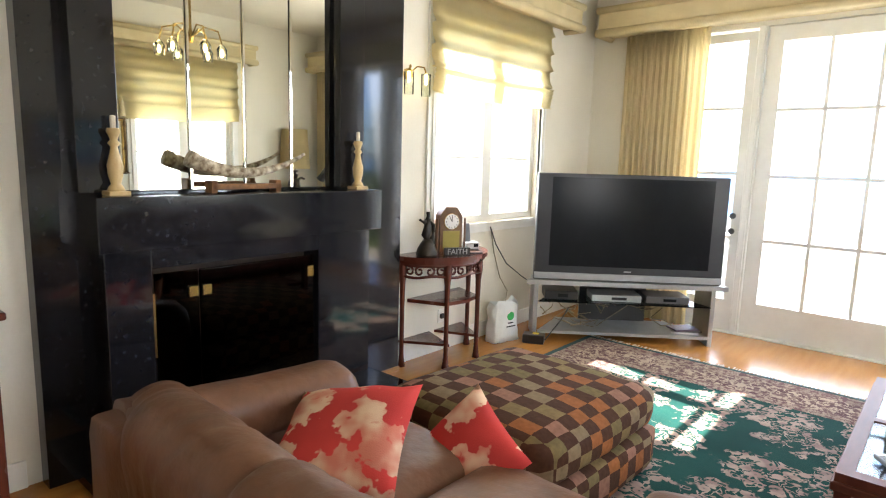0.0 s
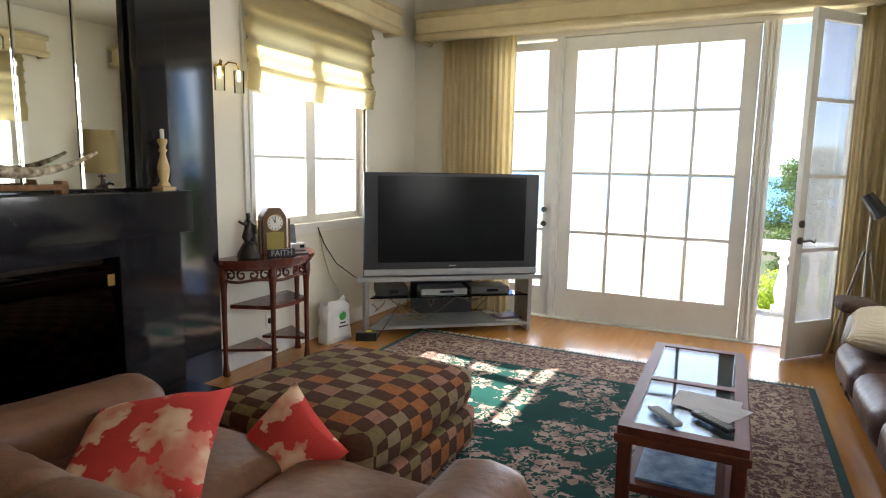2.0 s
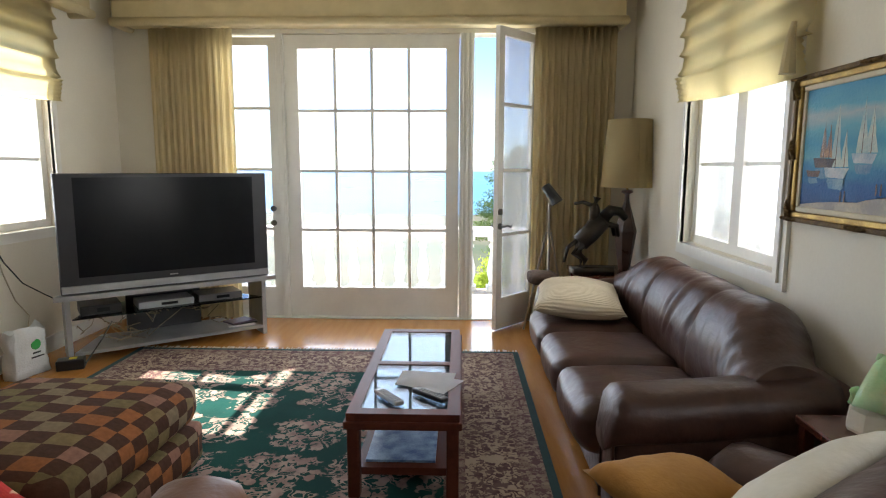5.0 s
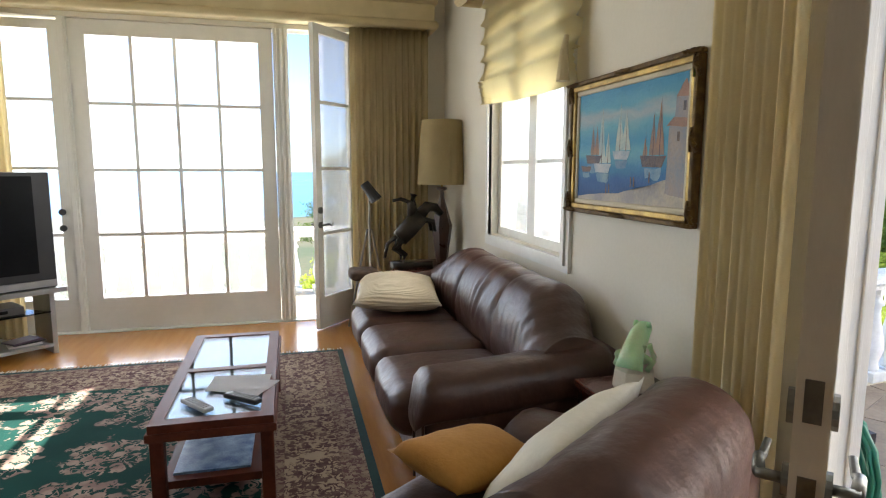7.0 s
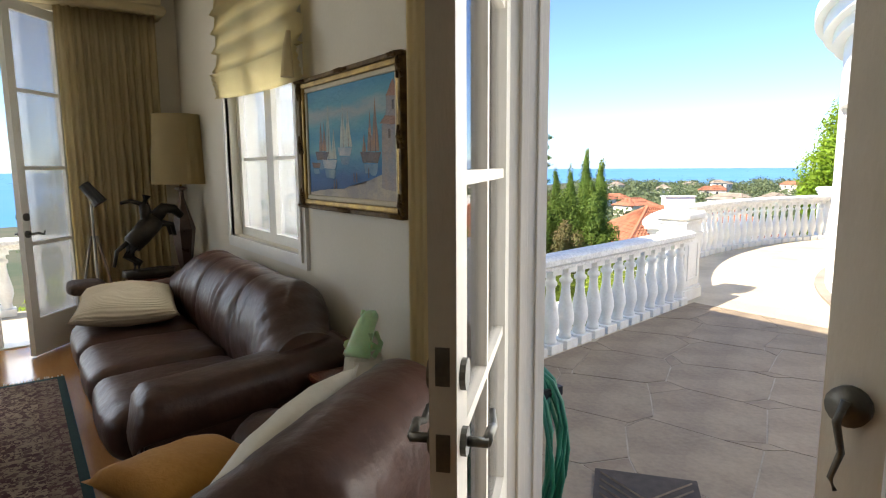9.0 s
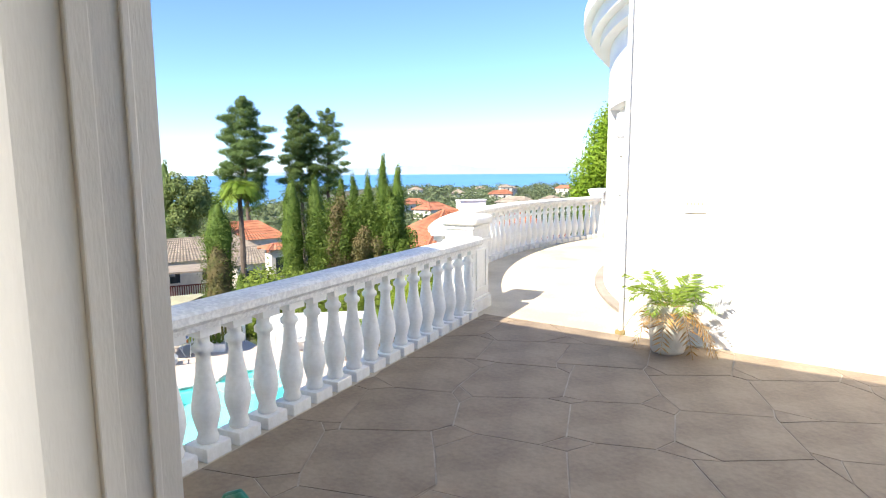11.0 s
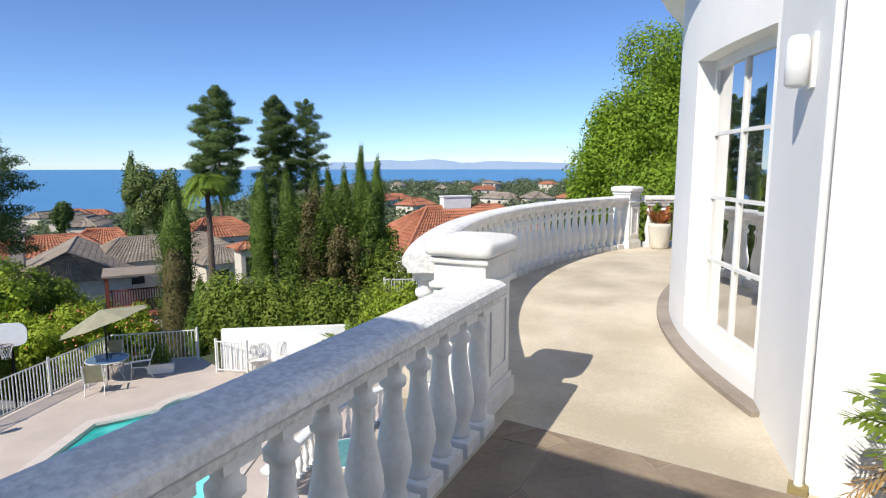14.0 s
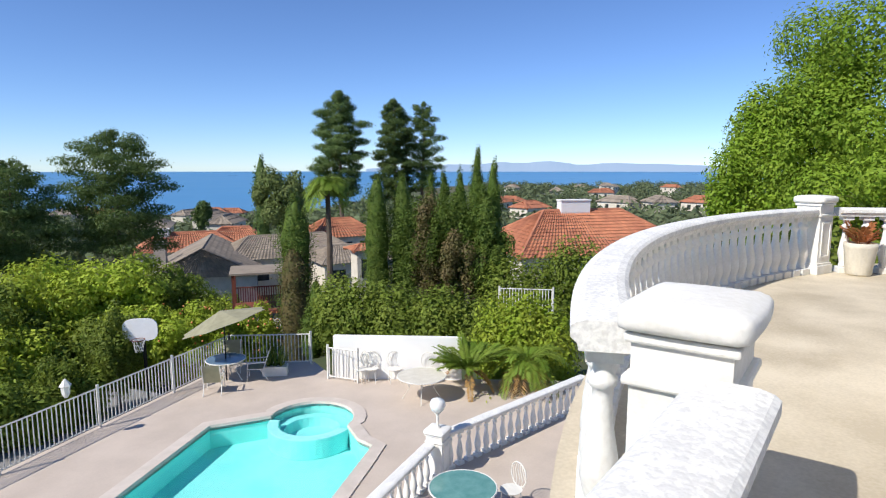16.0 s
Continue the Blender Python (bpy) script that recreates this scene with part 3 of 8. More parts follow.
def wavy_curtain(name, label, p0, p1, z0, z1, waves, amp, material, seed=0, wide=1.0):
    p0, p1 = Vector((*p0, 0)), Vector((*p1, 0))
    d = p1 - p0
    nrm = Vector((-d.y, d.x, 0)).normalized()
    bm = B()
    n, rows = waves * 8, 7
    grid = []
    for j in range(rows + 1):
        z = z1 + (z0 - z1) * j / rows
        k = j / rows
        row = []
        for i in range(n + 1):
            s = i / n
            ph = 2 * math.pi * waves * s + 1.1 * noise.noise(Vector((s * 7, seed, k * 0.7)))
            o = amp * (0.75 + 0.5 * noise.noise(Vector((s * 9, seed + 5, 0)))) * math.sin(ph) * (0.55 + 0.45 * k)
            o += 0.35 * amp * math.sin(2 * ph + 1)
            row.append(bm.verts.new(p0 + d * (s + 0.008 * math.sin(ph + 1.3)) + nrm * o + Vector((0, 0, z))))
        grid.append(row)
    for a, b in zip(grid, grid[1:]):
        for i in range(n):
            bm.faces.new((a[i], a[i + 1], b[i + 1], b[i]))
    bmesh.ops.solidify(bm, geom=bm.faces[:], thickness=0.006)
    ob = part(name, bm, material, smooth=True)
    return tagged(ob, label, "curtain")


SHEER = mat("sheer", (0.72, 0.72, 0.70), (0.62, 0.62, 0.60), 0.9, 4)


def bay_pt(a, r):
    return (bay_c.x + r * math.cos(radians(a)), bay_c.y + r * math.sin(radians(a)))


wavy_curtain("curtain", "pale grey curtain behind the bay window", bay_pt(125.6, bay_r - 0.36), bay_pt(121.5, bay_r - 0.36), TZ + 0.02, 2.5, 7, 0.03, SHEER, 1)
wavy_curtain("curtain", "pale grey curtain behind the bay window", bay_pt(118.4, bay_r - 0.36), bay_pt(113.9, bay_r - 0.36), TZ + 0.02, 2.5, 5, 0.03, SHEER, 2)

# ---- balustrades ----
BALUSTER_PROF = ((0.055, 0.0), (0.06, 0.02), (0.05, 0.05), (0.062, 0.09), (0.078, 0.15), (0.076, 0.20), (0.06, 0.28), (0.045, 0.35), (0.038, 0.42), (0.04, 0.45), (0.056, 0.46), (0.058, 0.485), (0.04, 0.50), (0.04, 0.53), (0.055, 0.545))


def baluster_mesh(h):
    bm = B()
    k = h / 0.66
    box(bm, -0.085, 0.085, -0.085, 0.085, 0, 0.07 * k, bevel=0.006)
    prof = [(r, (0.07 + z) * k) for r, z in BALUSTER_PROF]
    lathe(bm, prof, 12)
    box(bm, -0.07, 0.07, -0.07, 0.07, prof[-1][1], h)
    for f in bm.faces:
        f.smooth = len(f.verts) == 4 and 0.075 * k < f.calc_center_median().z < prof[-1][1]
    me = bpy.data.meshes.new("baluster")
    bm.to_mesh(me)
    bm.free()
    me.materials.append(BALU)
    return me


def rail_sweep(bm, pts, prof):
    """Sweep a cross-section (offset, z) along plan points."""
    rings = []
    pts = [Vector((*p, 0)) for p in pts]
    for i, p in enumerate(pts):
        d = (pts[min(i + 1, len(pts) - 1)] - pts[max(i - 1, 0)]).normalized()
        nrm = Vector((-d.y, d.x, 0))
        rings.append([bm.verts.new(p + nrm * o + Vector((0, 0, z))) for o, z in prof])
    skin(bm, rings)
    bmesh.ops.recalc_face_normals(bm, faces=bm.faces)
    return bm


def rail_prof(z, w=0.13, t=0.12):
    return [(-w * 0.75, z - t), (w * 0.75, z - t), (w * 0.8, z - t * 0.75), (w, z - t * 0.55), (w, z - t * 0.2), (w * 0.85, z - 0.01), (w * 0.55, z), (-w * 0.55, z), (-w * 0.85, z - 0.01), (-w, z - t * 0.2), (-w, z - t * 0.55), (-w * 0.8, z - t * 0.75)]


def balustrade(name, label, pts, zfloor, ztop, spacing, material=BALU):
    """A rail on turned balusters along plan points."""
    b = tagged(new(name), label, "balustrade")
    part("rail", rail_sweep(B(), pts, rail_prof(ztop)), RAILM, b, "weathered white stone rail")
    me = baluster_mesh(ztop - 0.12 - zfloor)
    vp = [Vector((*p, 0)) for p in pts]
    total = sum((q - p).length for p, q in zip(vp, vp[1:]))
    n = int(total / spacing)
    for k in range(n):
        s = (k + 0.5) * total / n
        for p, q in zip(vp, vp[1:]):
            L = (q - p).length
            if s <= L:
                c = p + (q - p) * (s / L)
                a = math.degrees(math.atan2((q - p).y, (q - p).x))
                o = new("baluster", me)
                o.parent = b
                o.matrix_basis = pose(c.x, c.y, zfloor, 0, 0, a)
                break
            s -= L
    return b


def post(name, label, x, y, z0, z1, half, rot, deep=None):
    """A panelled pier: plinth, shaft with raised panels, neck moulding and a pillow cap; deep: half its depth."""
    p = thing(name, label, "post", pose(x, y, z0, 0, 0, rot))
    h, hx, hy = z1 - z0, half, deep or half
    bm = box(B(), -hx - 0.03, hx + 0.03, -hy - 0.03, hy + 0.03, 0, 0.13, bevel=0.008)
    box(bm, -hx - 0.015, hx + 0.015, -hy - 0.015, hy + 0.015, 0.13, 0.16, bevel=0.006)
    part("plinth", bm, BALU, p)
    part("shaft", box(B(), -hx, hx, -hy, hy, 0.16, h - 0.30, bevel=0.006), BALU, p)
    for sg in (1, -1):
        bm = B()
        for d in ((-hx * 0.66, hx * 0.66, 0.24, 0.262), (-hx * 0.66, hx * 0.66, h - 0.40, h - 0.378), (-hx * 0.66, -hx * 0.66 + 0.022, 0.262, h - 0.40), (hx * 0.66 - 0.022, hx * 0.66, 0.262, h - 0.40)):
            ya, yb = sorted((sg * hy, sg * (hy + 0.012)))
            box(bm, d[0], d[1], ya, yb, d[2], d[3], bevel=0.003)
        part("panel_moulding", bm, BALU, p)
    bm = box(B(), -hx - 0.022, hx + 0.022, -hy - 0.022, hy + 0.022, h - 0.30, h - 0.265, bevel=0.01)
    part("neck_moulding", bm, BALU, p)
    bm = box(B(), -hx + 0.004, hx - 0.004, -hy + 0.004, hy - 0.004, h - 0.265, h - 0.15)
    box(bm, -hx - 0.018, hx + 0.018, -hy - 0.018, hy + 0.018, h - 0.15, h - 0.115, bevel=0.010)
    part("frieze", bm, BALU, p)
    part("cap", softbox(B(), 2 * hx + 0.09, 2 * hy + 0.09, 0.10, 0.036, 9, 0.014, c=(0, 0, h - 0.064)), BALU, p, "rounded pillow-shaped stone cap", smooth=True)
    return p


RAILZ, RAILZ2 = 0.70, 0.79
balustrade("balustrade", "weathered white stone balustrade with a cracked broad rail", [(3.22, rail_y(3.22)), (7.93, rail_y(7.93))], TZ, RAILZ, 0.2235)
post("balustrade_post", "square white stone post with a pillow cap", 8.16, 4.70, TZ, 0.915, 0.22, 9.5, deep=0.165)
arc = []
for i in range(41):
    a = radians(123.6 - i * (123.6 - 73.4) / 40)
    arc.append((arc_c.x + arc_r * math.cos(a), arc_c.y + arc_r * math.sin(a)))
balustrade("balustrade", "long curved white stone balustrade round the terrace", arc, TZ, RAILZ2, 0.226)
px, py = arc[-1]
post("balustrade_post", "white stone post at the far end of the curve", px + 0.2, py - 0.02, TZ, 0.97, 0.17, -15)
balustrade("balustrade", "white stone balustrade turning back to the house", [(px + 0.42, py - 0.25), (18.6, 2.2)], TZ, RAILZ2, 0.25)
# balcony outside the french doors
bal = prism(B(), [(-3.2, 6.7), (-3.2, 8.6), (3.2, 8.6), (3.2, 6.7)], -0.45, -0.12)
tag_struct(part("balcony", bal, CONC), "tan concrete balcony outside the french doors", "balcony")
balustrade("balustrade", "white balustrade in glaring light beyond the doors", [(-3.2, 8.45), (3.2, 8.45)], -0.12, 0.72, 0.30)


# ---- fireplace and mirror ----
fp = thing("fireplace", "polished black granite fireplace wall with projecting mantel", "fireplace")
bm = box(B(), -1.898, -1.80, 1.44, 3.63, 0.0, CEIL - 0.01)
part("surround", bm, GRANITE, fp, "tall polished black granite slabs")
for y0, y1 in ((1.60, 1.775), (3.015, 3.20)):
    boxed("pilaster", (-1.80, -1.70, y0, y1, 1.33, CEIL - 0.01), GRANITE, fp, bevel=0.003)
bm = box(B(), -1.80, -1.56, 1.62, 3.23, 1.08, 1.32, bevel=0.004)
part("mantel", bm, GRANITE, fp)
for nm, y0, y1, z0, z1 in (("side_slab", 1.66, 1.86, 0.06, 1.08), ("side_slab", 2.80, 3.19, 0.06, 1.08), ("lintel", 1.86, 2.80, 0.98, 1.08)):
    boxed(nm, (-1.80, -1.63, y0, y1, z0, z1), GRANITE, fp, bevel=0.003)
boxed("hearth", (-1.80, -1.40, 1.55, 3.42, 0.0, 0.055), GRANITE, fp, bevel=0.004)
SOOT = mat("firebox_soot", (0.03, 0.019, 0.013), (0.05, 0.03, 0.02), 0.8, 6)
SMOKED = clear_glass("smoked_glass", (0.10, 0.075, 0.06), 0.02, 1.0)
boxed("firebox", (-1.795, -1.77, 1.86, 2.80, 0.06, 0.98), SOOT, fp)
for y0, y1 in ((1.88, 2.09), (2.10, 2.78)):
    s = boxed("fire_screen_door", (-1.665, -1.655, y0, y1, 0.08, 0.95), SMOKED, fp, "smoked glass fire door")
    yy = y1 - 0.03 if y0 < 2 else y0 + 0.03
    boxed("clasp", (-1.654, -1.640, yy - 0.022, yy + 0.022, 0.82, 0.87), BRASS, s)
boxed("hinge", (-1.654, -1.645, 2.735, 2.775, 0.83, 0.89), BRASS, fp)
boxed("hinge", (-1.654, -1.645, 1.865, 1.875, 0.55, 0.86), BRASS, fp)
MIRROR = bpy.data.materials.new("mirror_silver")
MIRROR.use_nodes = True
mp_ = MIRROR.node_tree.nodes["Principled BSDF"]
mp_.inputs["Base Color"].default_value, mp_.inputs["Metallic"].default_value, mp_.inputs["Roughness"].default_value = (0.80, 0.80, 0.72, 1), 1.0, 0.015
mir = thing("mirror", "tall silvered mirror panels above the black mantel", "mirror")
ys = [1.785, 2.13, 2.43, 2.72, 3.005]
for a, b in zip(ys, ys[1:]):
    part("mirror_panel", box(B(), -1.798, -1.775, a + 0.002, b - 0.002, 1.325, CEIL - 0.02, bevel=0.010), MIRROR, mir)
# wooden edging at the foot of the granite
tag_struct(boxed("trim", (-1.80, -1.785, 3.425, 3.63, 0.0, 0.03), FLOORM), "narrow oak edging strip", "trim")


def candlestick(y):
    c = thing("candlestick", "turned ivory-coloured wooden candlestick on the mantel", "candlestick", pose(-1.655, y, 1.321), "candlesticks")
    part("base", box(B(), -0.045, 0.045, -0.045, 0.045, 0, 0.02, bevel=0.004), IVORY, c)
    prof = [(0.036, 0.02), (0.032, 0.035), (0.02, 0.05), (0.030, 0.09), (0.033, 0.13), (0.02, 0.18), (0.014, 0.21), (0.026, 0.225), (0.014, 0.24), (0.022, 0.26), (0.028, 0.275), (0.024, 0.29)]
    part("stem", lathe(B(), prof, 14), IVORY, c, smooth=True)
    part("candle", lathe(B(), [(0.012, 0.29), (0.012, 0.34), (0.006, 0.345)], 10), OFFWHITE, c)


candlestick(1.735)
candlestick(3.115)
tk = thing("carved_tusk", "carved ivory tusk on a fretted wooden stand", "ornament", pose(-1.65, 2.36, 1.321))
BONE = mat("carved_bone", (0.66, 0.58, 0.42), (0.16, 0.10, 0.05), 0.6, 30, bump=0.9, bscale=45, detail=8)
pts = []
for i in range(15):
    s = i / 14
    pts.append((0.0, -0.30 + 0.66 * s, 0.10 + 0.085 * (2 * s - 0.9) ** 2))
part("tusk", tube(B(), pts, 0.042, 12, 0.008), BONE, tk, "pierced carved ivory tusk", smooth=True)
bm = box(B(), -0.035, 0.035, -0.20, 0.19, 0.018, 0.045, bevel=0.004)
for y in (-0.19, 0.17):
    box(bm, -0.035, 0.035, y - 0.015, y + 0.015, 0.0, 0.062, bevel=0.004)
part("stand", bm, mat("carved_stand", (0.30, 0.13, 0.04), (0.15, 0.06, 0.02), 0.5, 30, bump=0.6), tk)
# wall sconce
sc = thing("wall_sconce", "brass wall sconce with hanging glass prisms", "sconce", pose(-1.9, 3.77, 2.10))
part("backplate", tube(B(), [(0, 0, 0), (0.025, 0, 0)], 0.04, 14), BRASS, sc)
CRYST = clear_glass("crystal", (0.9, 0.95, 0.93), 0.02, 1.0)
for s in (-1, 1):
    part("arm", tube(B(), [(0.02, 0, 0), (0.07, s * 0.03, 0.05), (0.10, s * 0.07, 0.045), (0.105, s * 0.085, 0.0)], 0.006, 6), BRASS, sc)
    g = part("glass_shade", lathe(B(), [(0.034, -0.15), (0.036, 0.0), (0.010, 0.005)], 12, (0.105, s * 0.085, 0)), CRYST, sc)
    part("bulb", lathe(B(), [(0.008, -0.07), (0.012, -0.04), (0.008, 0.0)], 8, (0.105, s * 0.085, 0)), glow("warm_bulb", (1.0, 0.75, 0.35), 3.0), sc)
# cabinet at the room's edge
cab = thing("side_cabinet", "red-brown mahogany cabinet on slim legs", "cabinet", pose(-1.62, 0.82, 0))
part("body", box(B(), -0.22, 0.19, -0.40, 0.40, 0.16, 0.90, bevel=0.005), MAHOG, cab)
part("top", box(B(), -0.24, 0.22, -0.43, 0.43, 0.90, 0.93, bevel=0.008), MAHOG, cab)
for x in (-0.19, 0.17):
    for y in (-0.37, 0.37):
        part("leg", tube(B(), [(x, y, 0), (x, y, 0.16)], 0.014, 8, 0.022), MAHOG, cab)
for y in (-0.2, 0.2):
    part("door_panel", box(B(), 0.191, 0.199, y - 0.17, y + 0.17, 0.22, 0.84, bevel=0.004), MAHOG, cab)

# ---- window dressing ----


def pelmet(label, m, length, depth=0.16, h=0.22):
    """A padded cornice with rolled lower and upper edges, along +x."""
    p = thing("pelmet", label, "pelmet", m)
    part("face", box(B(), 0, length, -depth, 0, 0.03, h - 0.02, bevel=0.008), CREAM, p)
    for z, r in ((0.03, 0.038), (h - 0.02, 0.032)):
        part("roll", tube(B(), [(-0.015, -depth, z), (length + 0.015, -depth, z)], r, 10), CREAM, p, smooth=True)
        for x in (0, length):
            part("roll_return", tube(B(), [(x, -depth, z), (x, 0.0, z)], r, 10), CREAM, p, smooth=True)


pelmet("long cream fabric-covered cornice over the french doors", pose(-1.72, 6.5, 2.73), 4.55, 0.30, 0.26)
pelmet("cream fabric-covered cornice over the window", pose(-1.9, 3.86, 2.72, 0, 0, 90), 2.03, 0.18, 0.24)
pelmet("cream fabric-covered cornice over the window", pose(3.0, 5.35, 2.72, 0, 0, -90), 1.95, 0.18, 0.24)
SHADEFAB = mat("roman_shade_linen", (0.74, 0.68, 0.47), (0.68, 0.61, 0.40), 0.9, 5, bump=0.25, bscale=220)
sp = SHADEFAB.node_tree.nodes["Principled BSDF"]
tl = SHADEFAB.node_tree.nodes.new("ShaderNodeBsdfTranslucent")
tl.inputs[0].default_value = (0.85, 0.74, 0.42, 1)
mx = SHADEFAB.node_tree.nodes.new("ShaderNodeMixShader")
mx.inputs[0].default_value = 0.55
SHADEFAB.node_tree.links.new(sp.outputs[0], mx.inputs[1])
SHADEFAB.node_tree.links.new(tl.outputs[0], mx.inputs[2])
SHADEFAB.node_tree.links.new(mx.outputs[0], SHADEFAB.node_tree.nodes["Material Output"].inputs[0])


def roman_shade(label, m, w, z0, z1, folds, uneven=0.0):
    """Cloth panel with soft horizontal folds, stacked towards the bottom; local x along the wall, -y into the room."""
    s = thing("roman_shade", label, "blind", m)
    bm = B()
    prof = []
    n = folds
    for k in range(n + 1):
        z = z1 + (z0 + 0.16 - z1) * k / n
        step = (z1 - z0 - 0.16) / n
        prof += [(-0.016, z), (-0.024, z - 0.55 * step), (-0.056, z - 0.93 * step)] if k < n else [(-0.02, z)]
    for k in range(5):
        z = z0 + 0.15 - k * 0.033
        prof += [(-0.075 + 0.008 * k, z), (-0.055 + 0.006 * k, z - 0.018)]
    prof.append((-0.05, z0 - 0.02))
    rows = []
    cols = 14
    for y, z in prof:
        rows.append([bm.verts.new((w * i / cols, y + 0.006 * noise.noise(Vector((i * 0.6, z * 5, w))), z + uneven * (i / cols - 0.5) * (z1 - z) / (z1 - z0) + 0.02 * math.sin(math.pi * i / cols) * -((z1 - z) / (z1 - z0)) ** 2)) for i in range(cols + 1)])
    for a, b in zip(rows, rows[1:]):
        for i in range(cols):
            bm.faces.new((a[i], b[i], b[i + 1], a[i + 1]))
    bmesh.ops.solidify(bm, geom=bm.faces[:], thickness=0.003)
    part("cloth", bm, SHADEFAB, s, smooth=True)
    return s


roman_shade("raised cream roman shade with folds at its hem", pose(-1.88, 3.98, 0, 0, 0, 90), 1.62, 2.02, 2.78, 4)
rs = roman_shade("raised cream roman shade hanging unevenly with a tassel", pose(2.98, 5.14, 0, 0, 0, -90), 1.58, 1.94, 2.78, 5, -0.05)
bm = tube(B(), [(1.54, -0.085, 2.14), (1.54, -0.095, 2.07)], 0.012, 8, 0.020)
tube(bm, [(1.54, -0.095, 2.07), (1.54, -0.10, 1.91)], 0.020, 10, 0.036)
part("tassel", bm, CREAM, rs)
wavy_curtain("curtain", "floor-length cream pleated drape beside the french doors", (-1.50, 6.37), (-0.72, 6.37), 0.02, 2.74, 13, 0.035, DRAPE, 3)
wavy_curtain("curtain", "floor-length cream pleated drape beside the french doors", (2.06, 6.37), (2.80, 6.37), 0.02, 2.74, 12, 0.04, DRAPE, 4)
wavy_curtain("curtain", "cream pleated drape beside the terrace door", (2.93, 2.54), (2.89, 2.10), 0.02, 3.0, 8, 0.022, DRAPE, 8)

# ---- rug ----
RUGX0, RUGX1, RUGY0, RUGY1 = -1.22, 1.87, 1.75, 5.42


def mnode(n, l, op, a, b=None):
    k = n.new("ShaderNodeMath")
    k.operation = op
    for i, v in enumerate((a, b)):
        if v is None:
            continue
        if isinstance(v, (int, float)):
            k.inputs[i].default_value = v
        else:
            l.new(v, k.inputs[i])
    return k.outputs[0]


def flower_mat(name, ground, a, b, cell, spray, curl, line, bloom, pile=350, even=0.35):
    """Woven or printed sprays: rounded clusters (cell per metre, spray their share) filled with curling stems and small blooms."""
    m = bpy.data.materials.new(name)
    m.use_nodes = True
    n, l = m.node_tree.nodes, m.node_tree.links
    tc = n.new("ShaderNodeTexCoord")

    def tex(kind, scale, **more):
        t = n.new(kind)
        t.inputs["Scale"].default_value = scale
        for k, v in more.items():
            t.inputs[k].default_value = v
        l.new(tc.outputs["Object"], t.inputs["Vector"])
        return t

    def ramp_(v, lo, hi):
        r = n.new("ShaderNodeMapRange")
        r.interpolation_type = "SMOOTHSTEP"
        r.inputs["From Min"].default_value, r.inputs["From Max"].default_value = lo, hi
        l.new(v, r.inputs[0])
        return r.outputs[0]

    cellv = tex("ShaderNodeTexVoronoi", cell, Randomness=even)
    wob = tex("ShaderNodeTexNoise", cell * 4, Detail=2.0)
    dist = mnode(n, l, "ADD", cellv.outputs["Distance"], mnode(n, l, "MULTIPLY", mnode(n, l, "SUBTRACT", wob.outputs[0], 0.5), 0.9))
    mask = ramp_(dist, spray + 0.03, spray - 0.03)
    curls = tex("ShaderNodeTexNoise", curl, Detail=1.0, Distortion=1.2)
    lines = ramp_(mnode(n, l, "ABSOLUTE", mnode(n, l, "SUBTRACT", curls.outputs[0], 0.5)), line, line * 0.55)
    dots = tex("ShaderNodeTexVoronoi", curl * 0.8, Randomness=0.8)
    ring_ = ramp_(mnode(n, l, "ABSOLUTE", mnode(n, l, "SUBTRACT", dots.outputs["Distance"], bloom * 0.6)), bloom * 0.45, bloom * 0.3)
    pattern = mnode(n, l, "MULTIPLY", mask, mnode(n, l, "MAXIMUM", lines, ring_))
    tone = tex("ShaderNodeTexNoise", curl * 0.6, Detail=2.0)
    pet = n.new("ShaderNodeMix")
    pet.data_type = "RGBA"
    pet.inputs[6].default_value, pet.inputs[7].default_value = (*a, 1), (*b, 1)
    l.new(ramp_(tone.outputs[0], 0.35, 0.65), pet.inputs[0])
    worn = tex("ShaderNodeTexNoise", 2.2, Detail=4.0)
    gr_ = n.new("ShaderNodeMix")
    gr_.data_type = "RGBA"
    gr_.inputs[6].default_value, gr_.inputs[7].default_value = (*ground, 1), (*[c * 1.35 for c in ground], 1)
    l.new(ramp_(worn.outputs[0], 0.35, 0.65), gr_.inputs[0])
    mix = n.new("ShaderNodeMix")
    mix.data_type = "RGBA"
    l.new(gr_.outputs[2], mix.inputs[6])
    l.new(pattern, mix.inputs[0])
    l.new(pet.outputs[2], mix.inputs[7])
    p = n["Principled BSDF"]
    l.new(mix.outputs[2], p.inputs["Base Color"])
    p.inputs["Roughness"].default_value = 0.95
    p.inputs["Specular IOR Level"].default_value = 0.15
    bp = n.new("ShaderNodeBump")
    bp.inputs["Strength"].default_value, bp.inputs["Distance"].default_value = 0.5, 0.004
    l.new(tex("ShaderNodeTexNoise", pile).outputs[0], bp.inputs["Height"])
    l.new(bp.outputs[0], p.inputs["Normal"])
    return m


RUG_GREEN = flower_mat("rug_green_field", (0.005, 0.046, 0.040), (0.40, 0.31, 0.26), (0.26, 0.18, 0.16), 2.35, 0.49, 17, 0.066, 0.42)
RUG_BEIGE = flower_mat("rug_beige_border", (0.34, 0.265, 0.20), (0.10, 0.05, 0.055), (0.16, 0.10, 0.09), 6.0, 0.62, 24, 0.075, 0.42)
RUG_EDGE = mat("rug_dark_edge", (0.012, 0.045, 0.045), (0.018, 0.06, 0.06), 0.95, 30)
RUG_LINE = flower_mat("rug_wine_band", (0.12, 0.065, 0.065), (0.36, 0.28, 0.22), (0.26, 0.19, 0.15), 11.0, 0.55, 34, 0.09, 0.45)
rug = thing("rug", "green floral oriental rug with beige border and fringe", "rug")
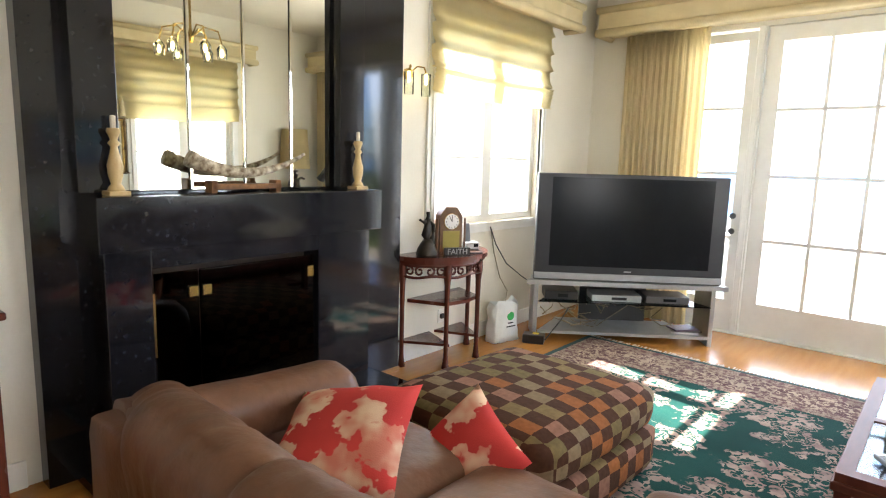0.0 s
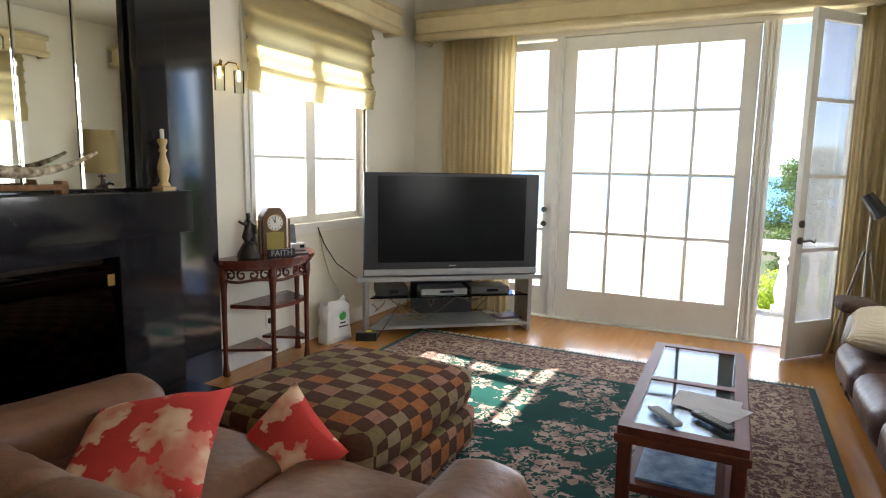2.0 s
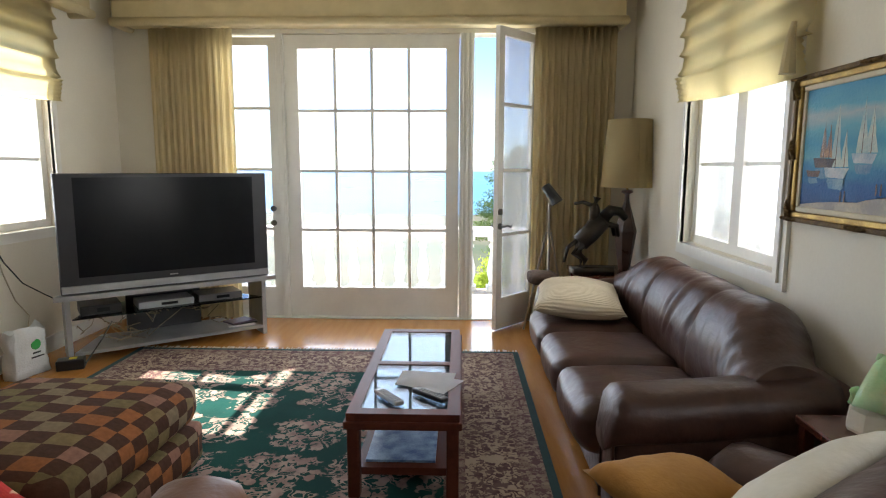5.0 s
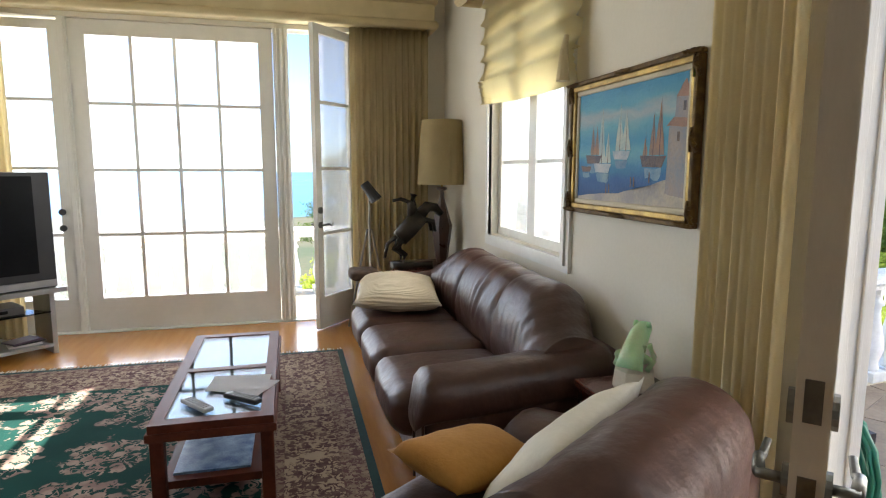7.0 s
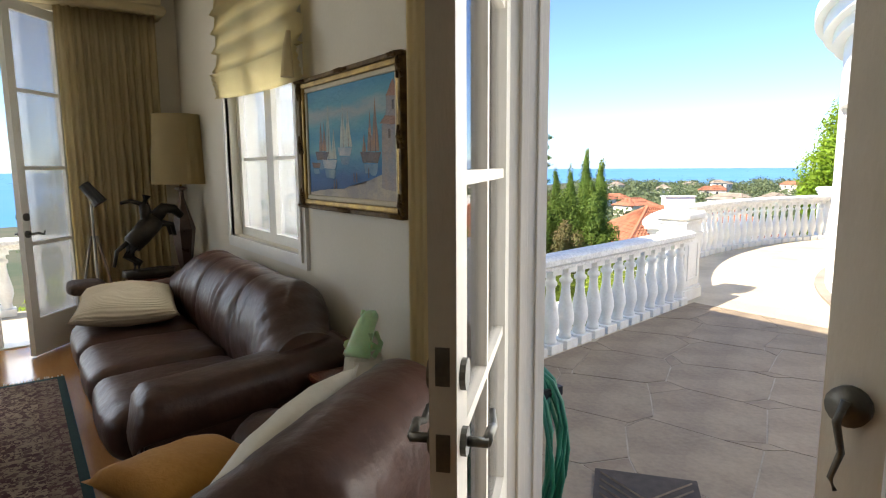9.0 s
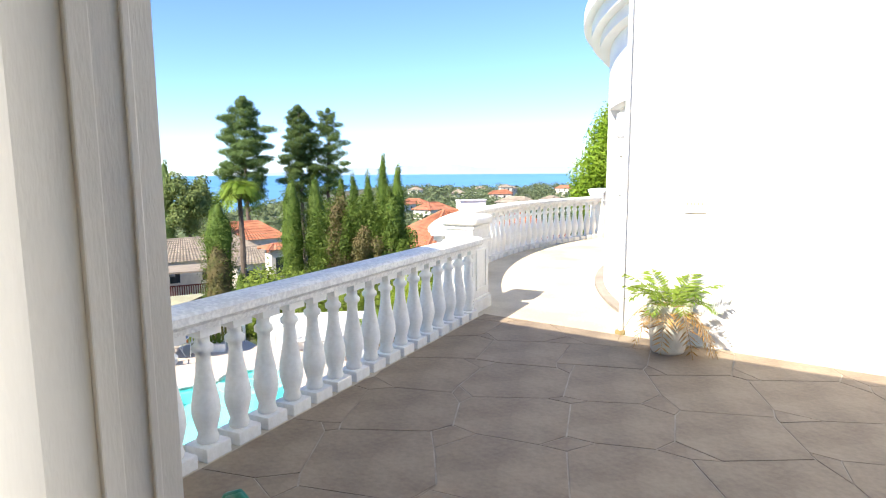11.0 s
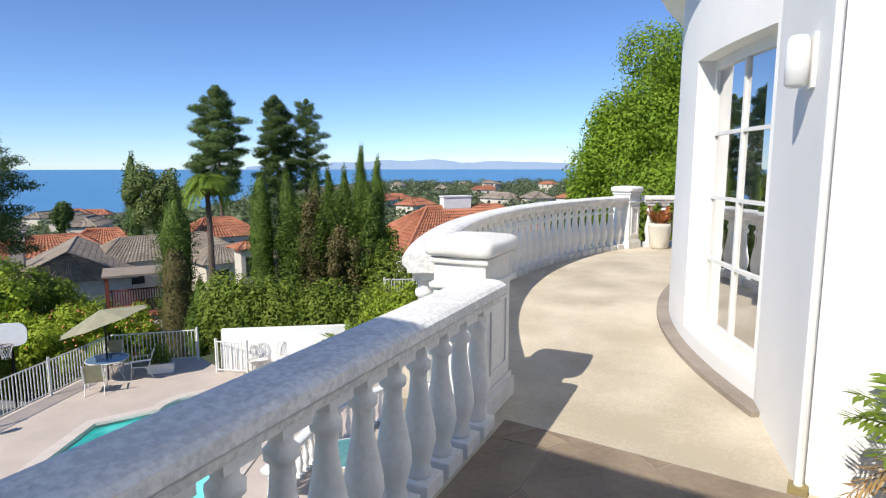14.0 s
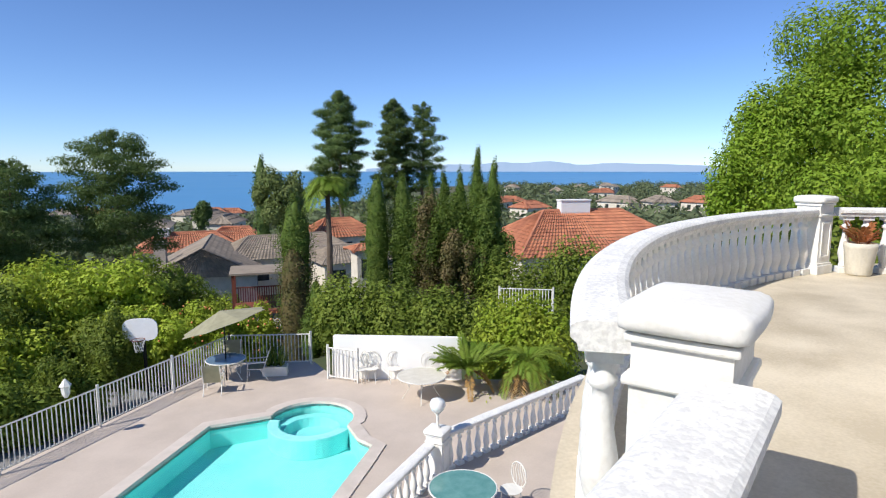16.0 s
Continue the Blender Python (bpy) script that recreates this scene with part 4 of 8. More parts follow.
part("edge", box(B(), RUGX0, RUGX1, RUGY0, RUGY1, 0.001, 0.010), RUG_EDGE, rug)
for k, (o, mt, nm) in enumerate(((0.045, RUG_LINE, "outer_band"), (0.17, RUG_BEIGE, "border"), (0.44, RUG_LINE, "inner_band"), (0.54, RUG_GREEN, "field"))):
    part(nm, box(B(), RUGX0 + o, RUGX1 - o, RUGY0 + o, RUGY1 - o, 0.004, 0.0115 + 0.0012 * k), mt, rug)
bm = B()
for i in range(170):
    x = RUGX0 + (RUGX1 - RUGX0) * (i + 0.5) / 170
    dx = random.uniform(-0.012, 0.012)
    box(bm, x - 0.004 + dx, x + 0.004 + dx, RUGY1, RUGY1 + random.uniform(0.045, 0.075), 0.001, 0.005)
tagged(part("fringe", bm, mat("fringe_cotton", (0.62, 0.56, 0.44), (0.5, 0.44, 0.34), 0.95, 20), rug), kind="stuff")

# ---- tan loveseat with its back to the camera ----


def spline(pts, n):
    """Points along a smooth curve through pts."""
    q = [Vector((*pts[0], 0))] + [Vector((*p, 0)) for p in pts] + [Vector((*pts[-1], 0))]
    o = []
    for i in range(1, len(q) - 2):
        for k in range(n):
            t = k / n
            a, b, c, d = q[i - 1], q[i], q[i + 1], q[i + 2]
            o.append(0.5 * (2 * b + (c - a) * t + (2 * a - 5 * b + 4 * c - d) * t * t + (3 * b - a - 3 * c + d) * t ** 3))
    return o + [q[-2]]


BACK_CURVE = ((0.00, 0.0), (-0.035, 0.22), (-0.045, 0.45), (-0.005, 0.68), (0.07, 0.88), (0.17, 0.985), (0.28, 1.0), (0.39, 0.93), (0.45, 0.78), (0.45, 0.45), (0.43, 0.0))


def padded_back(bm, W, D, z0, back_h, end_h, back_d, n, seed):
    """One stuffed back along x with n sewn sections, gathered creases and ends that fall towards the arms."""
    rings = []
    steps = 40 * n
    prof = spline(BACK_CURVE, 4)
    sec = W / n
    for i in range(steps + 1):
        x = -W / 2 + W * i / steps
        e = abs(x) / (W / 2)
        k = max(0.0, (e - 0.62) / 0.38)
        k = k * k * (3 - 2 * k)
        h = back_h - (back_h - end_h) * k
        fr_ = (x + W / 2) / sec % 1.0
        seam = min(fr_, 1 - fr_) * sec
        inner = 0.5 + sec if e > 1 - 1e-6 else seam
        groove = 0.020 * math.exp(-(inner / 0.018) ** 2)
        puff = 0.022 * math.sin(math.pi * fr_)
        ring_ = []
        for p in prof:
            y = D / 2 - back_d + p.x * back_d / 0.45 * (1 - 0.12 * k) - 0.06 * k
            z = z0 + p.y * (h - z0)
            front = max(0.0, 1 - abs(p.y - 0.72) / 0.45) * (1 if p.x < 0.36 else 0.5)
            ang = math.atan2((fr_ - 0.5) * sec, z - z0 + 0.12)
            pull = math.sin(ang * 34 + 4 * noise.noise(Vector((x * 3, z * 4, seed)))) * max(0.0, 0.25 + noise.noise(Vector((x * 5, z * 3, seed + 3))))
            o = puff * front - groove * (0.4 + 0.6 * front) + 0.013 * pull * max(front, 0.55 * (p.x > 0.2)) + 0.006 * noise.noise(Vector((x * 7, z * 9, seed)))
            d = Vector((y - (D / 2 - back_d * 0.5), z - (z0 + h) / 2))
            d = d.normalized() if d.length > 1e-6 else Vector((0, 1))
            ring_.append(bm.verts.new((x, y + d.x * o, z + d.y * o)))
        rings.append(ring_)
    return skin(bm, rings)


def rolled_arm(bm, x, aw, D, arm_h, rise, seed):
    """A padded arm along y that rises towards the back and rolls over at the front with gathered pleats."""
    rings = []
    n = 30
    for i in range(n + 1):
        t = i / n
        y = -D / 2 - 0.005 + (D - 0.10) * t
        end = min(1.0, t / 0.09)
        r = math.sqrt(max(0.0, 1 - (1 - end) ** 2))
        top = arm_h + rise * t ** 1.6 - 0.10 * (1 - r)
        ring_ = []
        for k in range(24):
            a = 2 * math.pi * k / 24
            cx = math.copysign(abs(math.cos(a)) ** 0.75, math.cos(a)) * (aw / 2 + 0.012) * (0.55 + 0.45 * r)
            cz = math.copysign(abs(math.sin(a)) ** 0.8, math.sin(a)) * 0.115 * (0.35 + 0.65 * r)
            pleat = 1 + 0.035 * math.sin(9 * a) * max(0.0, 1 - t / 0.28) + 0.02 * noise.noise(Vector((a * 2, y * 6, seed)))
            ring_.append(bm.verts.new((x + cx * pleat, y, top - 0.115 + cz * pleat)))
        rings.append(ring_)
    return skin(bm, rings)


def seat_blocks(th, leather, W, D, seat_h, arm_w, arm_h, back_h, back_d, n_seats, seed, rise=0.08):
    """Sofa parts in local space: x along the width, front at -y, back at +y."""
    bw = (W - 2 * arm_w) / n_seats
    part("base", softbox(B(), W - 0.05, D - 0.07, 0.28, 0.04, 6, c=(0, 0, 0.18)), leather, th, smooth=True)
    for i in range(n_seats):
        x = -W / 2 + arm_w + bw * (i + 0.5)
        part("seat_cushion", softbox(B(), bw - 0.006, D - back_d + 0.06, 0.24, 0.085, 15, 0.016, 0.008, seed + i, c=(x, -back_d / 2 - 0.035, seat_h - 0.10)), leather, th, smooth=True)
    part("backrest", padded_back(B(), W - arm_w * 0.8, D, seat_h - 0.10, back_h, back_h - 0.05 if n_seats == 1 else arm_h + rise + 0.03, back_d, n_seats, seed), leather, th, "sewn leather back with gathered creases", smooth=True)
    part("back_frame", softbox(B(), W - 0.06, 0.14, arm_h + rise - 0.06, 0.05, 7, 0.0, 0.006, seed, c=(0, D / 2 - 0.07, (arm_h + rise - 0.06) / 2 + 0.03)), leather, th, smooth=True)
    for s in (-1, 1):
        x = s * (W / 2 - arm_w / 2)
        part("arm_panel", softbox(B(), arm_w - 0.035, D - 0.06, arm_h - 0.12, 0.045, 10, 0.008, 0.004, seed + 20 + s, c=(x, 0.0, (arm_h - 0.12) / 2 + 0.03)), leather, th, smooth=True)
        a_ = part("arm_pad", rolled_arm(B(), x, arm_w, D, arm_h, rise, seed + 30 + s), leather, th, smooth=True)
        arch = [(x + (arm_w / 2 - 0.035) * math.cos(t), -D / 2 + 0.022, arm_h - 0.16 + 0.07 * math.sin(t)) for t in [math.pi * k / 12 for k in range(13)]]
        part("piping", tube(B(), [(arch[0][0], -D / 2 + 0.026, 0.08)] + arch + [(arch[-1][0], -D / 2 + 0.026, 0.08)], 0.007, 6), leather, a_, smooth=True)
    for x in (-W / 2 + 0.1, W / 2 - 0.1):
        for y in (-D / 2 + 0.1, D / 2 - 0.1):
            part("foot", box(B(), x - 0.03, x + 0.03, y - 0.03, y + 0.03, 0, 0.05), IRON, th)


love = thing("loveseat", "tan-brown leather loveseat with rolled padded arms", "sofa", pose(-0.10, 1.86, 0, 0, 0, 180))
seat_blocks(love, TAN, 1.80, 1.04, 0.42, 0.25, 0.62, 0.76, 0.30, 2, 1.0, 0.07)
sofa = thing("sofa", "dark brown leather three-seat sofa against the wall", "sofa", pose(2.47, 4.17, 0, 0, 0, -90))
seat_blocks(sofa, LEATHER, 2.44, 0.98, 0.44, 0.27, 0.61, 0.87, 0.36, 3, 50.0, 0.07)
chair = thing("armchair", "dark brown leather armchair with a plump curved back", "armchair", pose(2.22, 2.20, 0, 0, 0, -145.5))
seat_blocks(chair, LEATHER, 1.14, 0.90, 0.42, 0.24, 0.52, 0.84, 0.34, 1, 90.0, 0.10)


def floral_mat():
    return flower_mat("red_floral_cotton", (0.50, 0.050, 0.045), (0.72, 0.52, 0.36), (0.60, 0.20, 0.14), 4.6, 0.50, 14, 0.17, 0.8, 220, 0.8)


REDFLORAL = floral_mat()


RIBBED = mat("ribbed_ivory_velvet", (0.66, 0.57, 0.42), (0.58, 0.49, 0.35), 0.9, 5, bump=0.2, bscale=90)
rb_n, rb_l = RIBBED.node_tree.nodes, RIBBED.node_tree.links
rb_t, rb_w, rb_b = rb_n.new("ShaderNodeTexCoord"), rb_n.new("ShaderNodeTexWave"), rb_n.new("ShaderNodeBump")
rb_w.inputs["Scale"].default_value, rb_w.inputs["Distortion"].default_value = 16, 0.6
rb_b.inputs["Strength"].default_value, rb_b.inputs["Distance"].default_value = 0.7, 0.006
rb_l.new(rb_t.outputs["Object"], rb_w.inputs["Vector"])
rb_l.new(rb_w.outputs[1], rb_b.inputs["Height"])
rb_l.new(rb_b.outputs[0], rb_n["Principled BSDF"].inputs["Normal"])


def cushion(label, w, d, h, m, material, seed):
    ob = part("cushion", pillow(B(), w, d, h, 14, seed), material, smooth=True, at=m)
    return tagged(ob, label, "cushion")


cushion("red floral cotton scatter cushion on the loveseat", 0.50, 0.50, 0.18, pose(-0.42, 1.99, 0.525, 24, -10, 28), REDFLORAL, 1)
cushion("red floral cotton scatter cushion against the ottoman", 0.40, 0.40, 0.15, pose(-0.17, 2.38, 0.405, 52, 24, -20), REDFLORAL, 2)
cushion("large ribbed ivory cushion lying on the sofa", 0.80, 0.60, 0.22, pose(2.24, 4.92, 0.575, 2, -3, 80), RIBBED, 3)
cushion("mustard velvet cushion on the armchair seat", 0.46, 0.32, 0.14, pose(2.05, 2.46, 0.525, 4, 8, 30), MUSTARD, 4)
cushion("off-white cotton pillow propped in the armchair", 0.60, 0.50, 0.17, pose(2.25, 2.25, 0.595, 50, 4, -142), OFFWHITE, 5)

# ---- patchwork ottoman ----
PATCH = bpy.data.materials.new("patchwork_velvet")
PATCH.use_nodes = True
pn, pl = PATCH.node_tree.nodes, PATCH.node_tree.links
ptc = pn.new("ShaderNodeTexCoord")
psc = pn.new("ShaderNodeVectorMath")
psc.operation = "MULTIPLY"
psc.inputs[1].default_value = (8.6, 11.8, 11.4)
pl.new(ptc.outputs["Object"], psc.inputs[0])
pfl = pn.new("ShaderNodeVectorMath")
pfl.operation = "FLOOR"
pl.new(psc.outputs[0], pfl.inputs[0])
pwn = pn.new("ShaderNodeTexWhiteNoise")
pl.new(pfl.outputs[0], pwn.inputs[0])
prm = pn.new("ShaderNodeValToRGB")
prm.color_ramp.interpolation = "CONSTANT"
cols_ = [(0.0, (0.26, 0.095, 0.030)), (0.20, (0.150, 0.115, 0.050)), (0.46, (0.20, 0.145, 0.085)), (0.66, (0.25, 0.125, 0.085)), (0.82, (0.19, 0.135, 0.060))]
prm.color_ramp.elements[0].color = (*cols_[0][1], 1)
prm.color_ramp.elements.remove(prm.color_ramp.elements[1])
for pos_, c_ in cols_[1:]:
    e = prm.color_ramp.elements.new(pos_)
    e.color = (*c_, 1)
pl.new(pwn.outputs[0], prm.inputs[0])
# every other square is dark brown
psum = pn.new("ShaderNodeVectorMath")
psum.operation = "DOT_PRODUCT"
psum.inputs[1].default_value = (1, 1, 1)
pl.new(pfl.outputs[0], psum.inputs[0])
podd = mnode(pn, pl, "GREATER_THAN", mnode(pn, pl, "FRACT", mnode(pn, pl, "MULTIPLY", psum.outputs["Value"], 0.5)), 0.25)
pdk = pn.new("ShaderNodeMix")
pdk.data_type = "RGBA"
pdk.inputs[7].default_value = (0.066, 0.028, 0.016, 1)
pl.new(podd, pdk.inputs[0])
pl.new(prm.outputs[0], pdk.inputs[6])
pnz = pn.new("ShaderNodeTexNoise")
pnz.inputs["Scale"].default_value = 40
pl.new(ptc.outputs["Object"], pnz.inputs["Vector"])
pmx = pn.new("ShaderNodeMix")
pmx.data_type, pmx.blend_type = "RGBA", "OVERLAY"
pmx.inputs[0].default_value = 0.35
pl.new(pdk.outputs[2], pmx.inputs[6])
pl.new(pnz.outputs[0], pmx.inputs[7])
pb = pn["Principled BSDF"]
pl.new(pmx.outputs[2], pb.inputs["Base Color"])
pb.inputs["Roughness"].default_value = 0.85
pb.inputs["Specular IOR Level"].default_value = 0.12
pbm = pn.new("ShaderNodeBump")
pbm.inputs["Strength"].default_value, pbm.inputs["Distance"].default_value = 0.4, 0.006
pl.new(pnz.outputs[0], pbm.inputs["Height"])
pl.new(pbm.outputs[0], pb.inputs["Normal"])
ott = thing("ottoman", "square patchwork velvet ottoman of two stacked cushions", "ottoman", pose(-0.36, 3.06, 0, 0, 0, -3))
part("lower_cushion", softbox(B(), 0.94, 1.04, 0.23, 0.06, 9, 0.012, 0.008, 3.0, c=(0, 0, 0.135)), PATCH, ott, smooth=True)
part("upper_cushion", softbox(B(), 0.92, 1.02, 0.22, 0.075, 9, 0.022, 0.008, 5.0, c=(0, 0, 0.345)), PATCH, ott, smooth=True)
for x in (-0.38, 0.38):
    for y in (-0.43, 0.43):
        part("foot", box(B(), x - 0.025, x + 0.025, y - 0.025, y + 0.025, 0.012, 0.035), IRON, ott)

# ---- coffee table ----
TABLEWOOD = mat("waxed_mahogany", (0.075, 0.018, 0.011), (0.13, 0.034, 0.018), 0.5, 6, bump=0.1, stretch=(1, 0.15, 1), spec=0.25)
ct = thing("coffee_table", "mahogany coffee table with two blue-reflecting glass panels", "table", pose(1.15, 3.92, 0.014))
W2, L2, H2 = 0.25, 0.69, 0.40
bm = B()
for d in ((-W2, -W2 + 0.055, -L2, L2), (W2 - 0.055, W2, -L2, L2), (-W2 + 0.055, W2 - 0.055, -L2, -L2 + 0.06), (-W2 + 0.055, W2 - 0.055, L2 - 0.06, L2), (-W2 + 0.055, W2 - 0.055, -0.025, 0.025)):
    box(bm, d[0], d[1], d[2], d[3], H2 - 0.075, H2)
part("top_frame", bm, TABLEWOOD, ct)
part("moulding", box(B(), -W2 - 0.012, W2 + 0.012, -L2 - 0.012, L2 + 0.012, H2 - 0.07, H2 - 0.035, bevel=0.006), TABLEWOOD, ct)
for y0, y1 in ((-L2 + 0.06, -0.025), (0.025, L2 - 0.06)):
    boxed("glass_panel", (-W2 + 0.055, W2 - 0.055, y0, y1, H2 - 0.012, H2 - 0.004), clear_glass("table_glass", (0.55, 0.66, 0.74), 0.01, 0.55), ct, "clear glass panel mirroring the windows")
for x in (-W2 + 0.03, W2 - 0.03):
    for y in (-L2 + 0.03, L2 - 0.03):
        part("leg", box(B(), x - 0.028, x + 0.028, y - 0.028, y + 0.028, 0, H2 - 0.07, bevel=0.008), TABLEWOOD, ct)
bm = B()
for d in ((-W2 + 0.03, -W2 + 0.075, -L2 + 0.05, L2 - 0.05), (W2 - 0.075, W2 - 0.03, -L2 + 0.05, L2 - 0.05), (-W2 + 0.075, W2 - 0.075, -L2 + 0.05, -L2 + 0.10), (-W2 + 0.075, W2 - 0.075, L2 - 0.10, L2 - 0.05)):
    box(bm, d[0], d[1], d[2], d[3], 0.09, 0.125)
part("shelf_frame", bm, TABLEWOOD, ct)
boxed("shelf_panel", (-W2 + 0.075, W2 - 0.075, -L2 + 0.10, L2 - 0.10, 0.10, 0.118), TABLEWOOD, ct)
BOOKBLUE = mat("blue_book_cover", (0.03, 0.10, 0.26), (0.22, 0.36, 0.52), 0.35, 14)
bk = boxed("picture_book", (0.97, 1.29, 3.33, 3.78, 0.133, 0.150), BOOKBLUE)
tagged(bk, "large blue picture book on the table's lower shelf", "book")


def paper_sheet(m, w=0.21, h=0.28):
    bm = B()
    n = 6
    g = [[bm.verts.new((w * (i / n - 0.5), h * (j / n - 0.5), 0.004 * noise.noise(Vector((i, j, 0)) * 0.5) + 0.004)) for j in range(n + 1)] for i in range(n + 1)]
    for i in range(n):
        for j in range(n):
            bm.faces.new((g[i][j], g[i + 1][j], g[i + 1][j + 1], g[i][j + 1]))
    bmesh.ops.solidify(bm, geom=bm.faces[:], thickness=0.0008)
    ob = part("paper_sheet", bm, PAPER, at=m)
    return tagged(ob, "loose sheet of white paper on the coffee table", "paper")


paper_sheet(pose(1.25, 3.62, 0.413, 0, 0, 62))
paper_sheet(pose(1.23, 3.66, 0.415, 0, 0, 84))


def remote(label, m, material):
    r = thing("remote_control", label, "remote control", m, "remote controls")
    part("case", box(B(), -0.024, 0.024, -0.10, 0.10, 0, 0.022, bevel=0.007), material, r)
    bm = B()
    for i in range(3):
        for j in range(8):
            box(bm, -0.016 + i * 0.013, -0.007 + i * 0.013, -0.085 + j * 0.021, -0.072 + j * 0.021, 0.022, 0.0245)
    part("buttons", bm, mat("grey_rubber", (0.3, 0.3, 0.3), (0.2, 0.2, 0.2), 0.6, 9), r)


remote("slim silver remote control on the coffee table", pose(1.07, 3.40, 0.4135, 0, 0, 38), SILVER)
remote("black remote control on the coffee table", pose(1.26, 3.43, 0.4135, 0, 0, 48), TVBLACK)

# ---- television and stand ----
TVM = pose(-0.905, 5.42, 0, 0, 0, 37.5)
tv = thing("television", "large black rear-projection television with a silver base", "television", TVM)
part("cabinet", box(B(), -0.775, 0.775, 0.02, 0.10, 0.535, 1.43, bevel=0.006), TVBLACK, tv)
bm = B()
a = [bm.verts.new(v) for v in ((-0.74, 0.10, 0.56), (0.74, 0.10, 0.56), (0.74, 0.10, 1.41), (-0.74, 0.10, 1.41))]
b = [bm.verts.new(v) for v in ((-0.40, 0.42, 0.58), (0.40, 0.42, 0.58), (0.40, 0.42, 1.10), (-0.40, 0.42, 1.10))]
skin(bm, [a, b])
part("rear_housing", bm, TVBLACK, tv)
part("bezel", box(B(), -0.772, 0.772, 0.0, 0.02, 0.60, 1.428, bevel=0.006), mat("dark_grey_bezel", (0.020, 0.021, 0.026), (0.026, 0.027, 0.032), 0.4, 8, bump=0), tv)
part("screen", box(B(), -0.655, 0.655, -0.004, 0.0, 0.66, 1.40), SCREEN, tv, "dark matte screen")
part("speaker_bar", box(B(), -0.772, 0.772, -0.006, 0.02, 0.545, 0.60, bevel=0.005), SILVER, tv)
part("mark", box(B(), -0.03, 0.03, -0.003, 0.0, 0.622, 0.630), SILVER, tv)
st = thing("tv_stand", "silver and glass corner television stand", "tv stand", TVM)
poly = [(-0.83, -0.02), (0.83, -0.02), (0.55, 0.52), (-0.55, 0.52)]
part("top_shelf", prism(B(), poly, 0.495, 0.533), SILVER, st)
poly2 = [(-0.72, 0.03), (0.72, 0.03), (0.5, 0.5), (-0.5, 0.5)]
part("middle_shelf", prism(B(), poly2, 0.335, 0.345), TINT, st, "tinted glass shelf")
part("bottom_shelf", prism(B(), poly2, 0.06, 0.085), SILVER, st)
for x in (-0.76, 0.72):
    part("side_panel", box(B(), x, x + 0.035, 0.04, 0.42, 0.0, 0.495), SILVER, st)
part("back_panel", box(B(), -0.3, 0.3, 0.47, 0.50, 0.085, 0.495), TVBLACK, st)


def av_box(name, label, x, w, h, z, material, front):
    v = thing(name, label, "electronics", TVM @ pose(x, 0.22, z))
    part("case", box(B(), -w / 2, w / 2, -0.13, 0.13, 0, h, bevel=0.004), material, v)
    part("display", box(B(), -w * 0.1, w * 0.2, -0.133, -0.13, h * 0.3, h * 0.7), front, v)


av_box("cable_box", "black cable box on the stand's shelf", -0.52, 0.28, 0.075, 0.346, TVBLACK, SCREEN)
av_box("dvd_player", "silver disc player on the stand's shelf", -0.05, 0.42, 0.055, 0.346, SILVER, SCREEN)
av_box("video_recorder", "dark grey video recorder on the stand's shelf", 0.38, 0.36, 0.06, 0.346, mat("grey_case", (0.09, 0.09, 0.095), (0.12, 0.12, 0.125), 0.4, 9, bump=0), SCREEN)
for i, (dx, dy, mt) in enumerate(((0.0, 0.0, PAPER), (0.02, 0.01, TVBLACK), (-0.01, 0.0, mat("plum_cover", (0.06, 0.03, 0.07), (0.1, 0.06, 0.1), 0.4, 9)))):
    bk = boxed("magazine", (-0.11, 0.11, -0.08, 0.08, 0.0, 0.013), mt, at=TVM @ pose(0.56 + dx, 0.17 + dy, 0.086 + 0.0135 * i, 0, 0, 12 * i - 8))
    tagged(bk, "magazine in a small stack on the bottom shelf", "magazine", "magazines")
bm = B()
rr_ = random.Random(5)
for k in range(9):
    p = [(-0.60 + 0.13 * k + rr_.uniform(-0.05, 0.05), 0.36, 0.25)]
    for q in range(9):
        l = p[-1]
        p.append((max(-0.68, min(0.62, l[0] + rr_.uniform(-0.12, 0.12))), max(0.1, min(0.44, 0.3 + rr_.uniform(-0.13, 0.1))), max(0.092, min(0.31, l[2] + rr_.uniform(-0.1, 0.07)))))
    tube(bm, p, 0.004, 5)
cb = part("cable_tangle", bm, mat("beige_cable", (0.42, 0.34, 0.20), (0.14, 0.11, 0.07), 0.6, 3, bump=0), at=TVM)
tagged(cb, "tangle of beige and black cables behind the shelf", "cables", kind="stuff")
pa = thing("power_adapter", "black power box with a yellow label on the floor", "adapter", pose(-1.47, 4.92, 0.0, 0, 0, 25))
part("case", box(B(), -0.09, 0.09, -0.055, 0.055, 0, 0.075, bevel=0.008), TVBLACK, pa)
part("label", box(B(), -0.01, 0.04, -0.02, 0.03, 0.075, 0.0765), mat("yellow_label", (0.75, 0.62, 0.04), (0.7, 0.55, 0.04), 0.6, 8, bump=0), pa)
